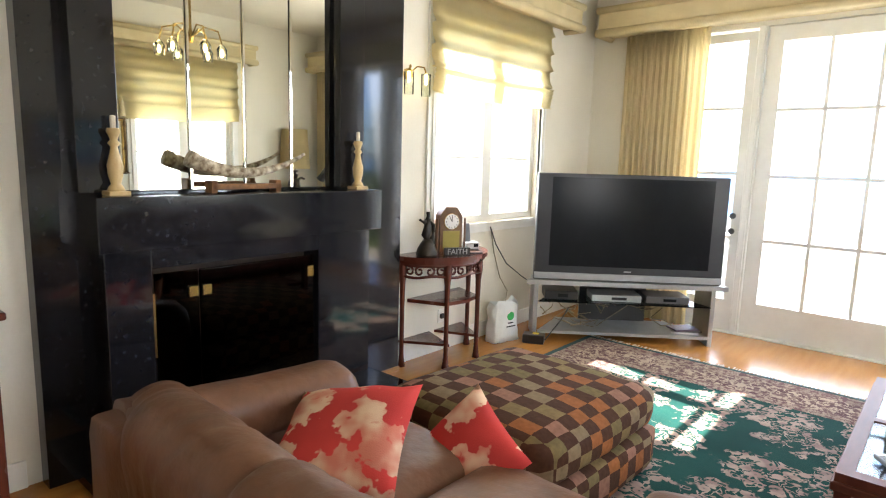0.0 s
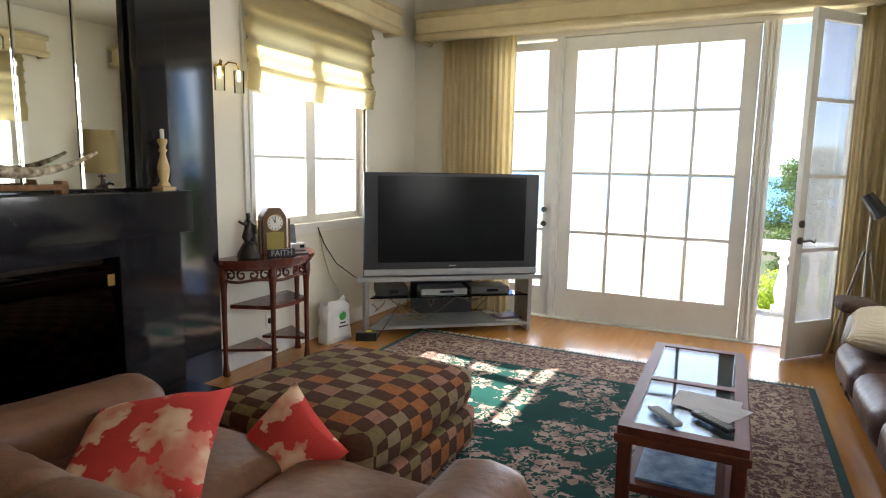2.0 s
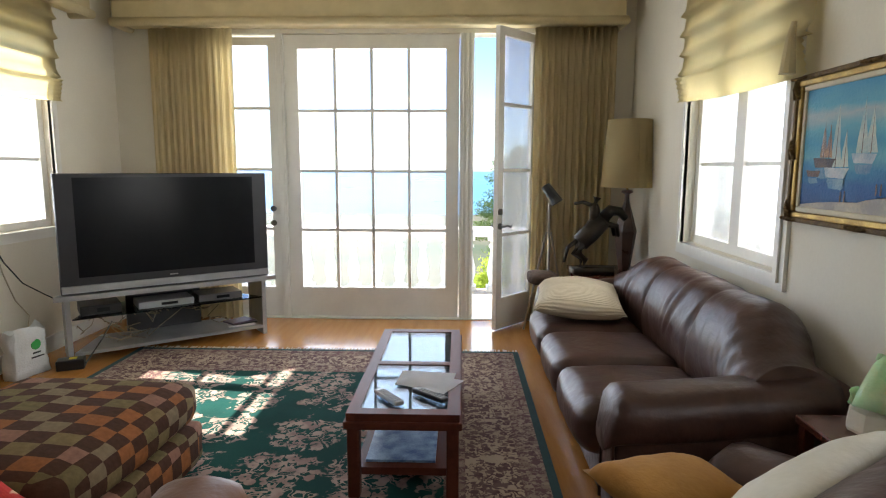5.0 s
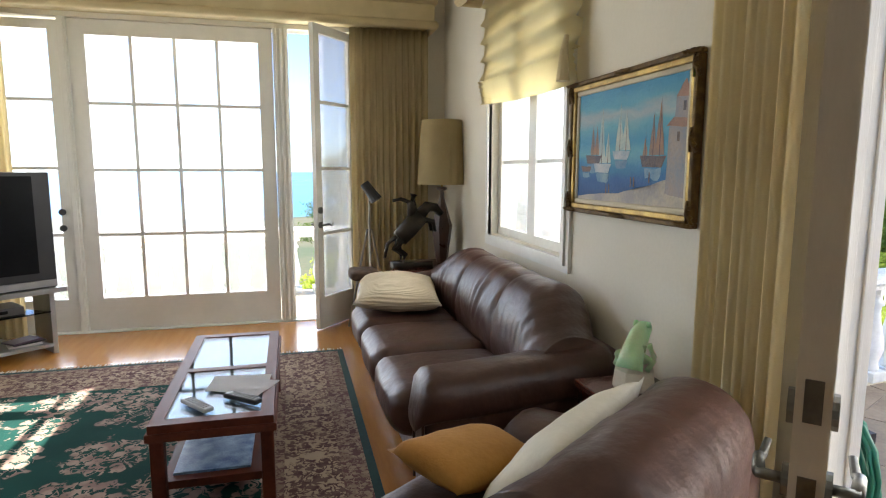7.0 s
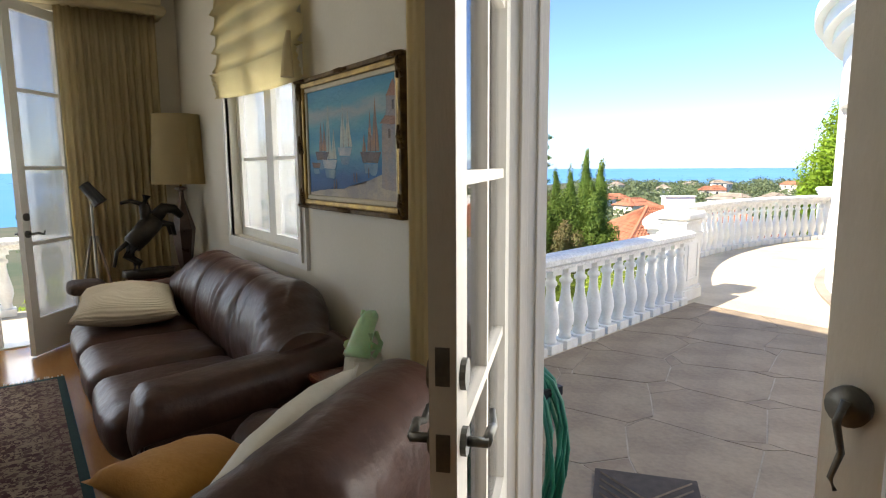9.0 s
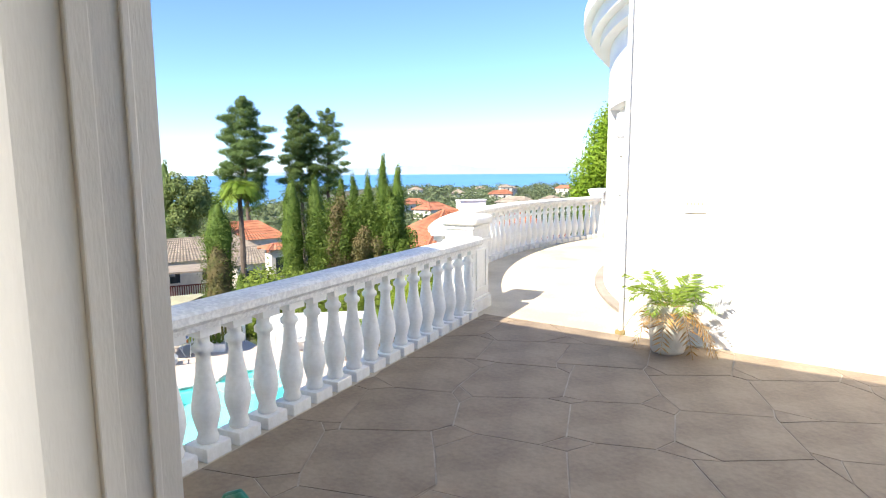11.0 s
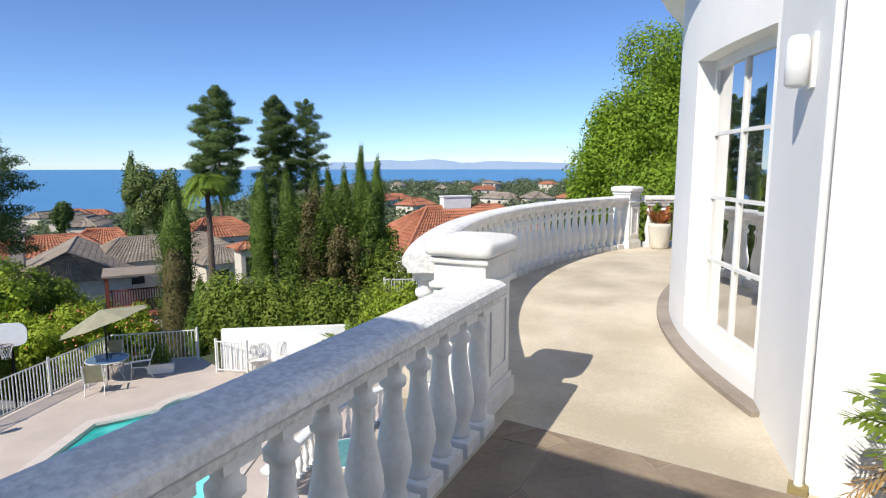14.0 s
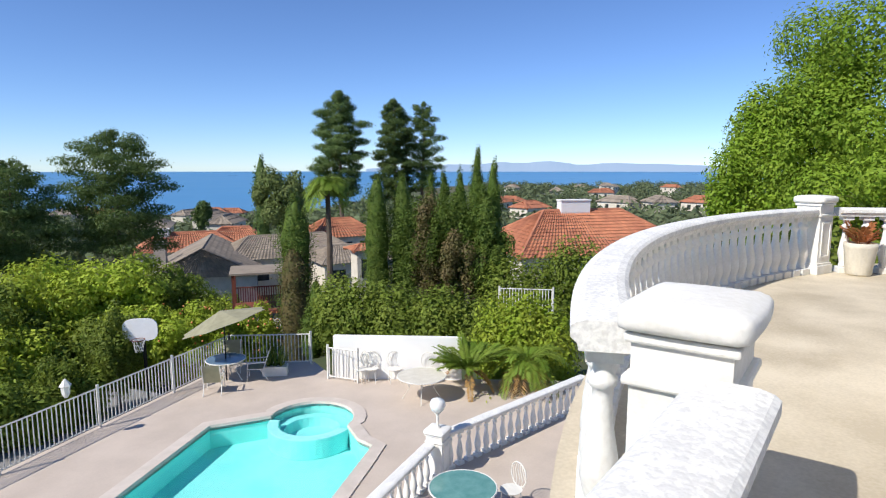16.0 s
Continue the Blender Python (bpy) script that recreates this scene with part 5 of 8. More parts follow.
for k, pts in enumerate((((-1.885, 4.78, 0.99), (-1.86, 4.86, 0.80), (-1.84, 5.0, 0.62), (-1.78, 5.15, 0.5), (-1.72, 5.25, 0.42)), ((-1.885, 4.80, 0.98), (-1.875, 4.86, 0.72), (-1.87, 4.95, 0.50), (-1.86, 5.06, 0.36), (-1.83, 4.98, 0.2), (-1.70, 4.95, 0.02)), ((-1.38, 4.95, 0.03), (-1.30, 5.06, 0.2), (-1.28, 5.15, 0.30)))):
    cbl = part("cable", tube(B(), pts, 0.005, 6), TVBLACK if k != 1 else mat("beige_wire", (0.5, 0.45, 0.33), (0.4, 0.35, 0.25), 0.6, 3, bump=0))
    tagged(cbl, "thin cable hanging from the window sill", "cable")
bg = thing("carrier_bag", "white plastic carrier bag with a green printed logo", "bag", pose(-1.70, 4.78, 0, 0, 0, 78))
bm = B()
rows = []
for j in range(8):
    z = 0.34 * j / 7
    rows.append([bm.verts.new(((0.15 - 0.008 * j / 7) * math.copysign(abs(math.cos(a_)) ** 0.5, math.cos(a_)) + 0.03 * noise.noise(Vector((a_, z * 9, 1))), (0.068 - 0.012 * j / 7) * math.copysign(abs(math.sin(a_)) ** 0.6, math.sin(a_)) + 0.028 * noise.noise(Vector((a_ * 2, z * 12, 4))), z + 0.05 * (j / 7) * (0.3 * math.sin(3 * a_) + noise.noise(Vector((math.cos(a_), math.sin(a_), 2)))))) for a_ in [2 * math.pi * i / 24 for i in range(24)]])
skin(bm, rows, cap=False)
bm.faces.new(list(reversed(rows[0])))
part("bag_body", bm, mat("white_plastic_film", (0.72, 0.74, 0.72), (0.64, 0.66, 0.64), 0.35, 9, bump=0.3), bg, smooth=True)
bm = B()
tube(bm, [(0.03, -0.062, 0.22), (0.03, -0.0665, 0.22)], 0.038, 14)
part("logo", bm, mat("green_print", (0.03, 0.35, 0.07), (0.04, 0.40, 0.09), 0.5, 8, bump=0), bg)
part("print", box(B(), 0.0, 0.06, -0.069, -0.066, 0.155, 0.166), TVBLACK, bg)
part("print", box(B(), -0.015, 0.085, -0.071, -0.068, 0.125, 0.136), TVBLACK, bg)
ol = thing("power_outlet", "white wall outlet with a dark plug below the table", "outlet", pose(-1.9, 4.20, 0.28))
part("plate", box(B(), 0, 0.006, -0.035, 0.035, -0.055, 0.055, bevel=0.002), WHITE, ol)
part("plug", box(B(), 0.006, 0.03, -0.018, 0.018, -0.02, 0.02, bevel=0.004), TVBLACK, ol)

# ---- half-round carved table ----
dt = thing("demilune_table", "half-round carved rosewood table with two shelves", "table", pose(-1.885, 4.08, 0))
R_ = 0.44


def half_disc(bm, r, z0, z1, x0=0.0, n=20):
    return prism(bm, [(x0, -r)] + [(x0 + r * 0.92 * math.sin(math.pi * i / n), -r * math.cos(math.pi * i / n)) for i in range(1, n)] + [(x0, r)], z0, z1)


part("tabletop", half_disc(B(), R_, 0.80, 0.83), MAHOG, dt)
part("top_edge", half_disc(B(), R_ - 0.02, 0.775, 0.80), MAHOG, dt)
bm = B()


def arc_pt(a0, z):
    return Vector((0.385 * 0.92 * math.sin(a0), -0.395 * math.cos(a0), z))


for z, r in ((0.764, 0.014), (0.682, 0.011)):
    tube(bm, [arc_pt(math.pi * i / 30, z + (0.008 * math.cos(i * 0.8) if z < 0.75 else 0)) for i in range(31)], r, 6)
for k in range(15):
    am = math.pi * (k + 0.5) / 15
    pts = []
    for q in range(12):
        th_ = q * 0.62
        rr2 = 0.036 * (1 - q / 16)
        pts.append(arc_pt(am + (1 if k % 2 else -1) * rr2 * math.sin(th_) / 0.39, 0.724 + rr2 * math.cos(th_)))
    tube(bm, pts, 0.010, 5, 0.007)
part("pierced_apron", bm, MAHOG, dt, "pierced carved apron", smooth=True)
for a0 in (8, 62, 118, 172):
    a1 = radians(a0)
    x, y = 0.375 * 0.92 * math.sin(a1), -0.385 * math.cos(a1)
    prof = [(0.030, 0.0), (0.024, 0.03), (0.017, 0.10), (0.018, 0.45), (0.022, 0.62), (0.032, 0.70), (0.030, 0.775)]
    part("leg", lathe(B(), prof, 10, (max(0.02, x), y, 0)), MAHOG, dt, smooth=True)
part("shelf", prism(B(), [(0.02, -0.30), (0.30, -0.19), (0.335, 0.0), (0.30, 0.19), (0.02, 0.30)], 0.465, 0.492), MAHOG, dt)
for s in (-1, 1):
    part("low_shelf", prism(B(), [(0.0, s * 0.37), (0.0, s * 0.03), (0.33, s * 0.17)], 0.165, 0.185), MAHOG, dt)
clk = thing("mantel_clock", "arched wooden mantel clock with white round dial", "clock", pose(-1.73, 4.10, 0.831, 0, 0, -28))
WOODC = mat("clock_wood", (0.16, 0.075, 0.028), (0.10, 0.045, 0.018), 0.35, 8, stretch=(1, 1, 0.2))
bm = B()
poly = [(-0.088, 0.0), (0.088, 0.0), (0.088, 0.27), (0.045, 0.335), (-0.045, 0.335), (-0.088, 0.27)]
fr_ = [bm.verts.new((0.0, y, z)) for y, z in poly]
bk_ = [bm.verts.new((-0.11, y, z)) for y, z in poly]
skin(bm, [bk_, fr_])
bmesh.ops.recalc_face_normals(bm, faces=bm.faces)
part("case", bm, WOODC, clk)
part("dial", tube(B(), [(0.0, 0, 0.225), (0.012, 0, 0.225)], 0.056, 24), PAPER, clk)
part("bezel", tube(B(), [(0.0, 0, 0.225), (0.007, 0, 0.225)], 0.063, 24), BRASS, clk)
bm = box(B(), 0.0125, 0.0145, -0.003, 0.003, 0.225, 0.265)
box(bm, 0.0125, 0.0145, -0.003, 0.003, 0.225, 0.262, Matrix.Translation((0, 0.0, 0.225)) @ Matrix.Rotation(0.5, 4, "X") @ Matrix.Translation((0, 0, -0.225)))
for k in range(12):
    a0 = math.pi * k / 6
    y, z = 0.046 * math.sin(a0), 0.225 + 0.046 * math.cos(a0)
    box(bm, 0.0125, 0.0138, y - 0.003, y + 0.003, z - 0.005, z + 0.005)
part("markers", bm, TVBLACK, clk)
boxed("lower_panel", (0.0, 0.006, -0.066, 0.066, 0.02, 0.155), mat("olive_brass", (0.32, 0.26, 0.07), (0.25, 0.2, 0.05), 0.35, 8, metal=0.6, bump=0), clk)
for y in (-0.11, 0.11):
    part("column", tube(B(), [(-0.0, y, -0.0), (-0.0, y, 0.25)], 0.008, 8), WOODC, clk)
# small bronze figure: one plain upright shape
bm = B()
lathe(bm, [(0.072, 0.0), (0.076, 0.018), (0.066, 0.05), (0.05, 0.09), (0.03, 0.12)], 14)
tube(bm, [(0.0, 0.0, 0.08), (0.005, -0.012, 0.15), (0.0, 0.006, 0.21), (0.0, 0.004, 0.265)], 0.034, 10, 0.024)
tube(bm, [(0.0, 0.006, 0.255), (0.0, 0.008, 0.285), (0.0, 0.008, 0.315)], 0.014, 8, 0.018)
tube(bm, [(0.0, 0.0, 0.25), (0.01, -0.045, 0.245), (0.01, -0.085, 0.265)], 0.014, 7, 0.008)
tube(bm, [(0.0, 0.012, 0.25), (0.015, 0.05, 0.22), (0.03, 0.045, 0.17)], 0.015, 7, 0.010)
tube(bm, [(-0.01, 0.03, 0.24), (-0.02, 0.055, 0.16), (-0.015, 0.06, 0.08)], 0.02, 7, 0.034)
for v in bm.verts:
    v.co += Vector((noise.noise(v.co * 30), noise.noise(v.co * 30 + Vector((9, 0, 0))), 0)) * 0.014
fg = part("bronze_figurine", bm, BRONZE, smooth=True, at=pose(-1.70, 3.80, 0.831))
tagged(fg, "small dark bronze figurine on the half-round table", "figurine")
ph = thing("cordless_phone", "silver cordless phone standing in its base", "phone", pose(-1.72, 4.33, 0.831, 0, 0, -30))
part("base", box(B(), -0.05, 0.05, -0.055, 0.055, 0, 0.055, bevel=0.010), SILVER, ph)
part("handset", box(B(), -0.015, 0.012, -0.045, 0.0, 0.05, 0.20, Matrix.Rotation(radians(-14), 4, "Y"), bevel=0.008), mat("dark_silver", (0.10, 0.11, 0.13), (0.2, 0.21, 0.23), 0.35, 9, bump=0), ph)
part("display", box(B(), 0.05, 0.052, 0.005, 0.04, 0.02, 0.045), SCREEN, ph)
pq = thing("word_plaque", "small black plaque with carved silver lettering", "plaque", pose(-1.585, 4.00, 0.831, 0, 0, 60))
part("block", box(B(), -0.10, 0.10, -0.012, 0.012, 0, 0.055, bevel=0.004), TVBLACK, pq)
cu = bpy.data.curves.new("letters", "FONT")
cu.body, cu.size, cu.extrude, cu.align_x = "FAITH", 0.058, 0.002, "CENTER"
lt = new("letters", cu)
dg = bpy.context.evaluated_depsgraph_get()
lm = bpy.data.meshes.new_from_object(lt.evaluated_get(dg))
bpy.data.objects.remove(lt)
lm.materials.append(SILVER)
lo = new("letters", lm)
lo.parent = pq
lo.matrix_basis = pose(0, -0.0135, 0.008, 90, 0, 0)
tr_ = part("pen_tray", box(B(), -0.05, 0.05, -0.03, 0.03, 0, 0.014, bevel=0.005), TVBLACK, at=pose(-1.54, 4.16, 0.831, 0, 0, 60))
tagged(tr_, "flat black tray at the edge of the table", "tray")

# ---- corner by the drapes: lamp, horse, tripod ----
et = thing("corner_table", "dark wooden corner table behind the sofa arm", "table", pose(2.70, 5.90, 0))
part("tabletop", box(B(), -0.32, 0.27, -0.32, 0.30, 0.56, 0.60, bevel=0.008), MAHOG, et)
for x in (-0.27, 0.22):
    for y in (-0.27, 0.25):
        part("leg", box(B(), x - 0.025, x + 0.025, y - 0.025, y + 0.025, 0, 0.56, bevel=0.004), MAHOG, et)
lamp = thing("table_lamp", "tall table lamp with cream drum shade and diamond-shaped base", "lamp", pose(2.84, 5.97, 0.60))
WLAMP = mat("dark_walnut", (0.045, 0.018, 0.012), (0.075, 0.032, 0.02), 0.3, 8)
part("body", lathe(B(), [(0.045, 0.0), (0.05, 0.02), (0.058, 0.05), (0.098, 0.34), (0.022, 0.60), (0.018, 0.66), (0.05, 0.675), (0.05, 0.69), (0.015, 0.70)], 6), WLAMP, lamp)
part("stem", tube(B(), [(0, 0, 0.69), (0, 0, 0.80)], 0.01, 8), BRASS, lamp)
bm = skin(B(), [], cap=False)
ra = ring(bm, Vector((0, 0, 0.72)), 0.225, 36, Vector((1, 0, 0)), Vector((0, 1, 0)))
rb = ring(bm, Vector((0, 0, 1.29)), 0.185, 36, Vector((1, 0, 0)), Vector((0, 1, 0)))
skin(bm, [ra, rb], cap=False)
bmesh.ops.solidify(bm, geom=bm.faces[:], thickness=0.004)
part("shade", bm, SHADE, lamp, "tall cream fabric drum shade", smooth=True)
# rearing horse with a tube-like body: one plain mesh
bm = B()
prism(bm, [(-0.20, -0.08), (0.14, -0.10), (0.20, 0.0), (0.13, 0.10), (-0.18, 0.09)], 0.0, 0.05)
tube(bm, [(-0.13, 0, 0.26), (-0.04, 0, 0.34), (0.06, 0, 0.45)], 0.075, 10, 0.085)
tube(bm, [(0.06, 0, 0.45), (0.14, 0, 0.53), (0.22, 0, 0.52), (0.28, 0, 0.46)], 0.06, 8, 0.03)
for s in (-0.035, 0.035):
    tube(bm, [(-0.12, s, 0.26), (-0.16, s, 0.17), (-0.09, s, 0.12), (-0.11, s, 0.04)], 0.04, 7, 0.018)
    tube(bm, [(0.07, s, 0.42), (0.18, s, 0.40), (0.20, s, 0.31)], 0.03, 7, 0.015)
tube(bm, [(-0.16, 0, 0.28), (-0.24, 0, 0.22), (-0.27, 0, 0.10)], 0.02, 6, 0.012)
tube(bm, [(0.0, 0, 0.44), (-0.01, 0, 0.56), (0.01, 0, 0.64)], 0.05, 8, 0.035)
tube(bm, [(0.0, 0.0, 0.56), (-0.10, 0.03, 0.60), (-0.17, 0.05, 0.585)], 0.022, 6, 0.014)
hs = part("bronze_horse", bm, BRONZE, smooth=True, at=pose(2.53, 5.78, 0.60, 0, 0, 14))
tagged(hs, "dark bronze rearing horse sculpture on the corner table", "sculpture")
tp = thing("tripod_spotlight", "silver tripod with a small black spotlight head", "floor lamp", pose(2.18, 6.02, 0))
CHROME = mat("brushed_chrome", (0.5, 0.48, 0.44), (0.4, 0.38, 0.34), 0.3, 9, metal=0.9, bump=0)
for a0 in (20, 150, 265):
    part("leg", tube(B(), [(0.22 * math.cos(radians(a0)), 0.22 * math.sin(radians(a0)), 0.004), (0.02 * math.cos(radians(a0)), 0.02 * math.sin(radians(a0)), 0.92)], 0.010, 8), CHROME, tp)
part("pole", tube(B(), [(0, 0, 0.86), (0, 0, 1.18)], 0.009, 8), CHROME, tp)
part("spot_head", tube(B(), [(-0.04, 0, 1.33), (0.035, -0.03, 1.22), (0.06, -0.04, 1.18)], 0.042, 12, 0.058), TVBLACK, tp)
bk = part("woven_basket", softbox(B(), 0.22, 0.3, 0.08, 0.03, 5, 0.01, 0.01, c=(0, 0, 0.04)), mat("dark_wicker", (0.10, 0.05, 0.025), (0.05, 0.025, 0.012), 0.7, 40, bump=0.8), smooth=True, at=pose(2.05, 5.40, 0.585))
tagged(bk, "small dark woven mat draped on the sofa arm", "throw")

# ---- frog lamp on a side table ----
sdt = thing("side_table", "small dark side table between sofa and armchair", "table", pose(2.80, 2.74, 0))
part("tabletop", box(B(), -0.17, 0.17, -0.14, 0.14, 0.56, 0.59, bevel=0.006), MAHOG, sdt)
for x in (-0.14, 0.14):
    for y in (-0.11, 0.11):
        part("leg", box(B(), x - 0.018, x + 0.018, y - 0.018, y + 0.018, 0, 0.56), MAHOG, sdt)
fr = thing("glass_frog_lamp", "pale green glass frog lamp on a white base", "lamp", pose(2.82, 2.74, 0.59, 0, 0, 215))
part("base", lathe(B(), [(0.082, 0.0), (0.088, 0.012), (0.080, 0.075), (0.055, 0.090), (0.005, 0.092)], 8), OFFWHITE, fr)
JADE = mat("pale_green_glass", (0.52, 0.80, 0.46), (0.64, 0.88, 0.56), 0.3, 9, bump=0.2)
JADE.node_tree.nodes["Principled BSDF"].inputs["Transmission Weight"].default_value = 0.25
JADE.node_tree.nodes["Principled BSDF"].inputs["Subsurface Weight"].default_value = 0.4
JADE.node_tree.nodes["Principled BSDF"].inputs["Subsurface Scale"].default_value = 0.03
bm = tube(B(), [(0.05, 0, 0.085), (0.035, 0, 0.12), (0.0, 0, 0.165), (-0.04, 0, 0.205), (-0.075, 0, 0.225), (-0.095, 0, 0.222)], 0.055, 12, 0.03)
for sg in (-1, 1):
    tube(bm, [(0.03, sg * 0.05, 0.13), (-0.005, sg * 0.072, 0.115), (0.03, sg * 0.065, 0.088)], 0.022, 8, 0.012)
    tube(bm, [(-0.04, sg * 0.04, 0.17), (-0.06, sg * 0.055, 0.12), (-0.045, sg * 0.05, 0.085)], 0.014, 8, 0.010)
    tube(bm, [(-0.06, sg * 0.025, 0.235), (-0.064, sg * 0.027, 0.258)], 0.014, 8, 0.008)
part("frog_body", bm, JADE, fr, smooth=True)

# ---- framed painting of sailing boats ----
PY0, PY1, PZ0, PZ1 = 2.63, 3.66, 1.235, 1.905
pt = thing("framed_painting", "gilt-framed oil painting of sailing boats in a harbour", "painting")


def frame_ring(bm, o0, o1, x0, x1):
    for d in ((PY0 + o0, PY1 - o0, PZ0 + o0, PZ0 + o1), (PY0 + o0, PY1 - o0, PZ1 - o1, PZ1 - o0), (PY0 + o0, PY0 + o1, PZ0 + o1, PZ1 - o1), (PY1 - o1, PY1 - o0, PZ0 + o1, PZ1 - o1)):
        box(bm, x0, x1, d[0], d[1], d[2], d[3], bevel=0.006)


DARKGILT = mat("dark_gilt", (0.20, 0.12, 0.035), (0.09, 0.05, 0.02), 0.45, 30, metal=0.5, bump=0.6)
bm = B()
frame_ring(bm, 0.0, 0.022, 2.955, 2.995)
part("outer_moulding", bm, DARKGILT, pt, "dark worn gilt outer moulding")
bm = B()
frame_ring(bm, 0.022, 0.048, 2.962, 2.992)
part("gilt_frame", bm, GOLD, pt, "polished gilt moulding")
for y, z, sy, sz in [(y, z, 0.10, 0.034) for y in (PY0 + 0.03, (PY0 + PY1) / 2, PY1 - 0.03) for z in (PZ0 + 0.012, PZ1 - 0.012)] + [(y, z, 0.034, 0.09) for y in (PY0 + 0.012, PY1 - 0.012) for z in (PZ0 + 0.06, (PZ0 + PZ1) / 2, PZ1 - 0.06)]:
    bm = B()
    for k in range(5):
        t = k / 2 - 1
        w = 1 - 0.45 * abs(t)
        tube(bm, [(2.957, y + t * sy / 2 - 0.008, z + t * sz / 2 * (sz > sy)), (2.947, y + t * sy / 2 * (sy > sz), z + 0.3 * t * 0.01), (2.957, y + t * sy / 2 * (sy > sz) + 0.008, z + t * sz / 2 * (sz > sy))], 0.013 * w, 6, 0.008)
    part("scroll_ornament", bm, DARKGILT, pt, smooth=True)
bm = B()
frame_ring(bm, 0.048, 0.072, 2.972, 2.99)
part("inner_liner", bm, mat("cream_liner", (0.62, 0.56, 0.42), (0.56, 0.50, 0.36), 0.7, 8, bump=0.05), pt, "cream linen liner")
cy0, cy1, cz0, cz1 = PY0 + 0.072, PY1 - 0.072, PZ0 + 0.072, PZ1 - 0.072
# oil paint: sky with cloud strokes above a blue harbour
OIL = mat("oil_canvas", (0.2, 0.4, 0.5), rough=0.55, scale=6, bump=0.3, bscale=70, spec=0.2)
on, ol_ = OIL.node_tree.nodes, OIL.node_tree.links
otc, osep = on.new("ShaderNodeTexCoord"), on.new("ShaderNodeSeparateXYZ")
ol_.new(otc.outputs["Object"], osep.inputs[0])
omp = on.new("ShaderNodeMapping")
omp.inputs["Scale"].default_value = (1, 2.2, 6)
ol_.new(otc.outputs["Object"], omp.inputs[0])
ocl = on.new("ShaderNodeTexNoise")
ocl.inputs["Scale"].default_value, ocl.inputs["Detail"].default_value = 2.6, 5
ol_.new(omp.outputs[0], ocl.inputs["Vector"])
height = mnode(on, ol_, "DIVIDE", mnode(on, ol_, "SUBTRACT", osep.outputs[2], cz0), cz1 - cz0)
height = mnode(on, ol_, "ADD", height, mnode(on, ol_, "MULTIPLY", mnode(on, ol_, "SUBTRACT", ocl.outputs[0], 0.5), 0.22))
orp = on.new("ShaderNodeValToRGB")
tones = ((0.0, (0.006, 0.06, 0.20)), (0.18, (0.010, 0.10, 0.29)), (0.33, (0.03, 0.20, 0.38)), (0.42, (0.10, 0.34, 0.44)), (0.52, (0.05, 0.27, 0.42)), (0.66, (0.10, 0.34, 0.44)), (0.77, (0.34, 0.42, 0.44)), (0.86, (0.10, 0.34, 0.46)), (1.0, (0.05, 0.26, 0.44)))
orp.color_ramp.elements[0].color, orp.color_ramp.elements[1].color = (*tones[0][1], 1), (*tones[-1][1], 1)
for pos_, c_ in tones[1:-1]:
    orp.color_ramp.elements.new(pos_).color = (*c_, 1)
ol_.new(height, orp.inputs[0])
ol_.new(orp.outputs[0], on["Principled BSDF"].inputs["Base Color"])
boxed("canvas", (2.980, 2.990, cy0, cy1, cz0, cz1), OIL, pt, "oil canvas of a blue harbour")
QUAYP = mat("painted_quay", (0.50, 0.42, 0.31), (0.30, 0.28, 0.27), 0.6, 7, bump=0.5)
SAILP = mat("painted_sail", (0.54, 0.57, 0.48), (0.26, 0.42, 0.46), 0.6, 9, bump=0.5)
RUSTP = mat("painted_rust_sail", (0.36, 0.20, 0.11), (0.16, 0.15, 0.17), 0.6, 12, bump=0.5)
WHULL = mat("painted_white_hull", (0.52, 0.55, 0.55), (0.24, 0.36, 0.46), 0.6, 12, bump=0.5)
HULLP = mat("painted_hull", (0.05, 0.05, 0.07), (0.16, 0.10, 0.07), 0.6, 12, bump=0.5)
REFLP = mat("painted_reflection", (0.20, 0.33, 0.42), (0.03, 0.17, 0.34), 0.6, 10, bump=0.4)
TOWERP = mat("painted_tower", (0.34, 0.27, 0.23), (0.20, 0.24, 0.29), 0.6, 7, bump=0.5)
ROOFP = mat("painted_roof", (0.38, 0.19, 0.13), (0.26, 0.15, 0.12), 0.6, 12, bump=0.5)


def dab(name, poly, lift, material, wob=0.006):
    """A painted shape: (u, v) in 0..1 from the lower corner by the window, with a brushed, uneven edge."""
    bm = B()
    q = []
    for (u0, v0), (u1, v1) in zip(poly, poly[1:] + poly[:1]):
        for k in range(4):
            u, v = u0 + (u1 - u0) * k / 4, v0 + (v1 - v0) * k / 4
            u += wob * noise.noise(Vector((u * 40, v * 40, lift)))
            v += wob * noise.noise(Vector((u * 40, v * 40, lift + 5)))
            q.append((cy1 - u * (cy1 - cy0), cz0 + v * (cz1 - cz0)))
    bm.faces.new([bm.verts.new((2.9797 - 0.0002 * lift, y, z)) for y, z in q])
    bmesh.ops.triangulate(bm, faces=bm.faces[:])
    part(name, bm, material, pt)


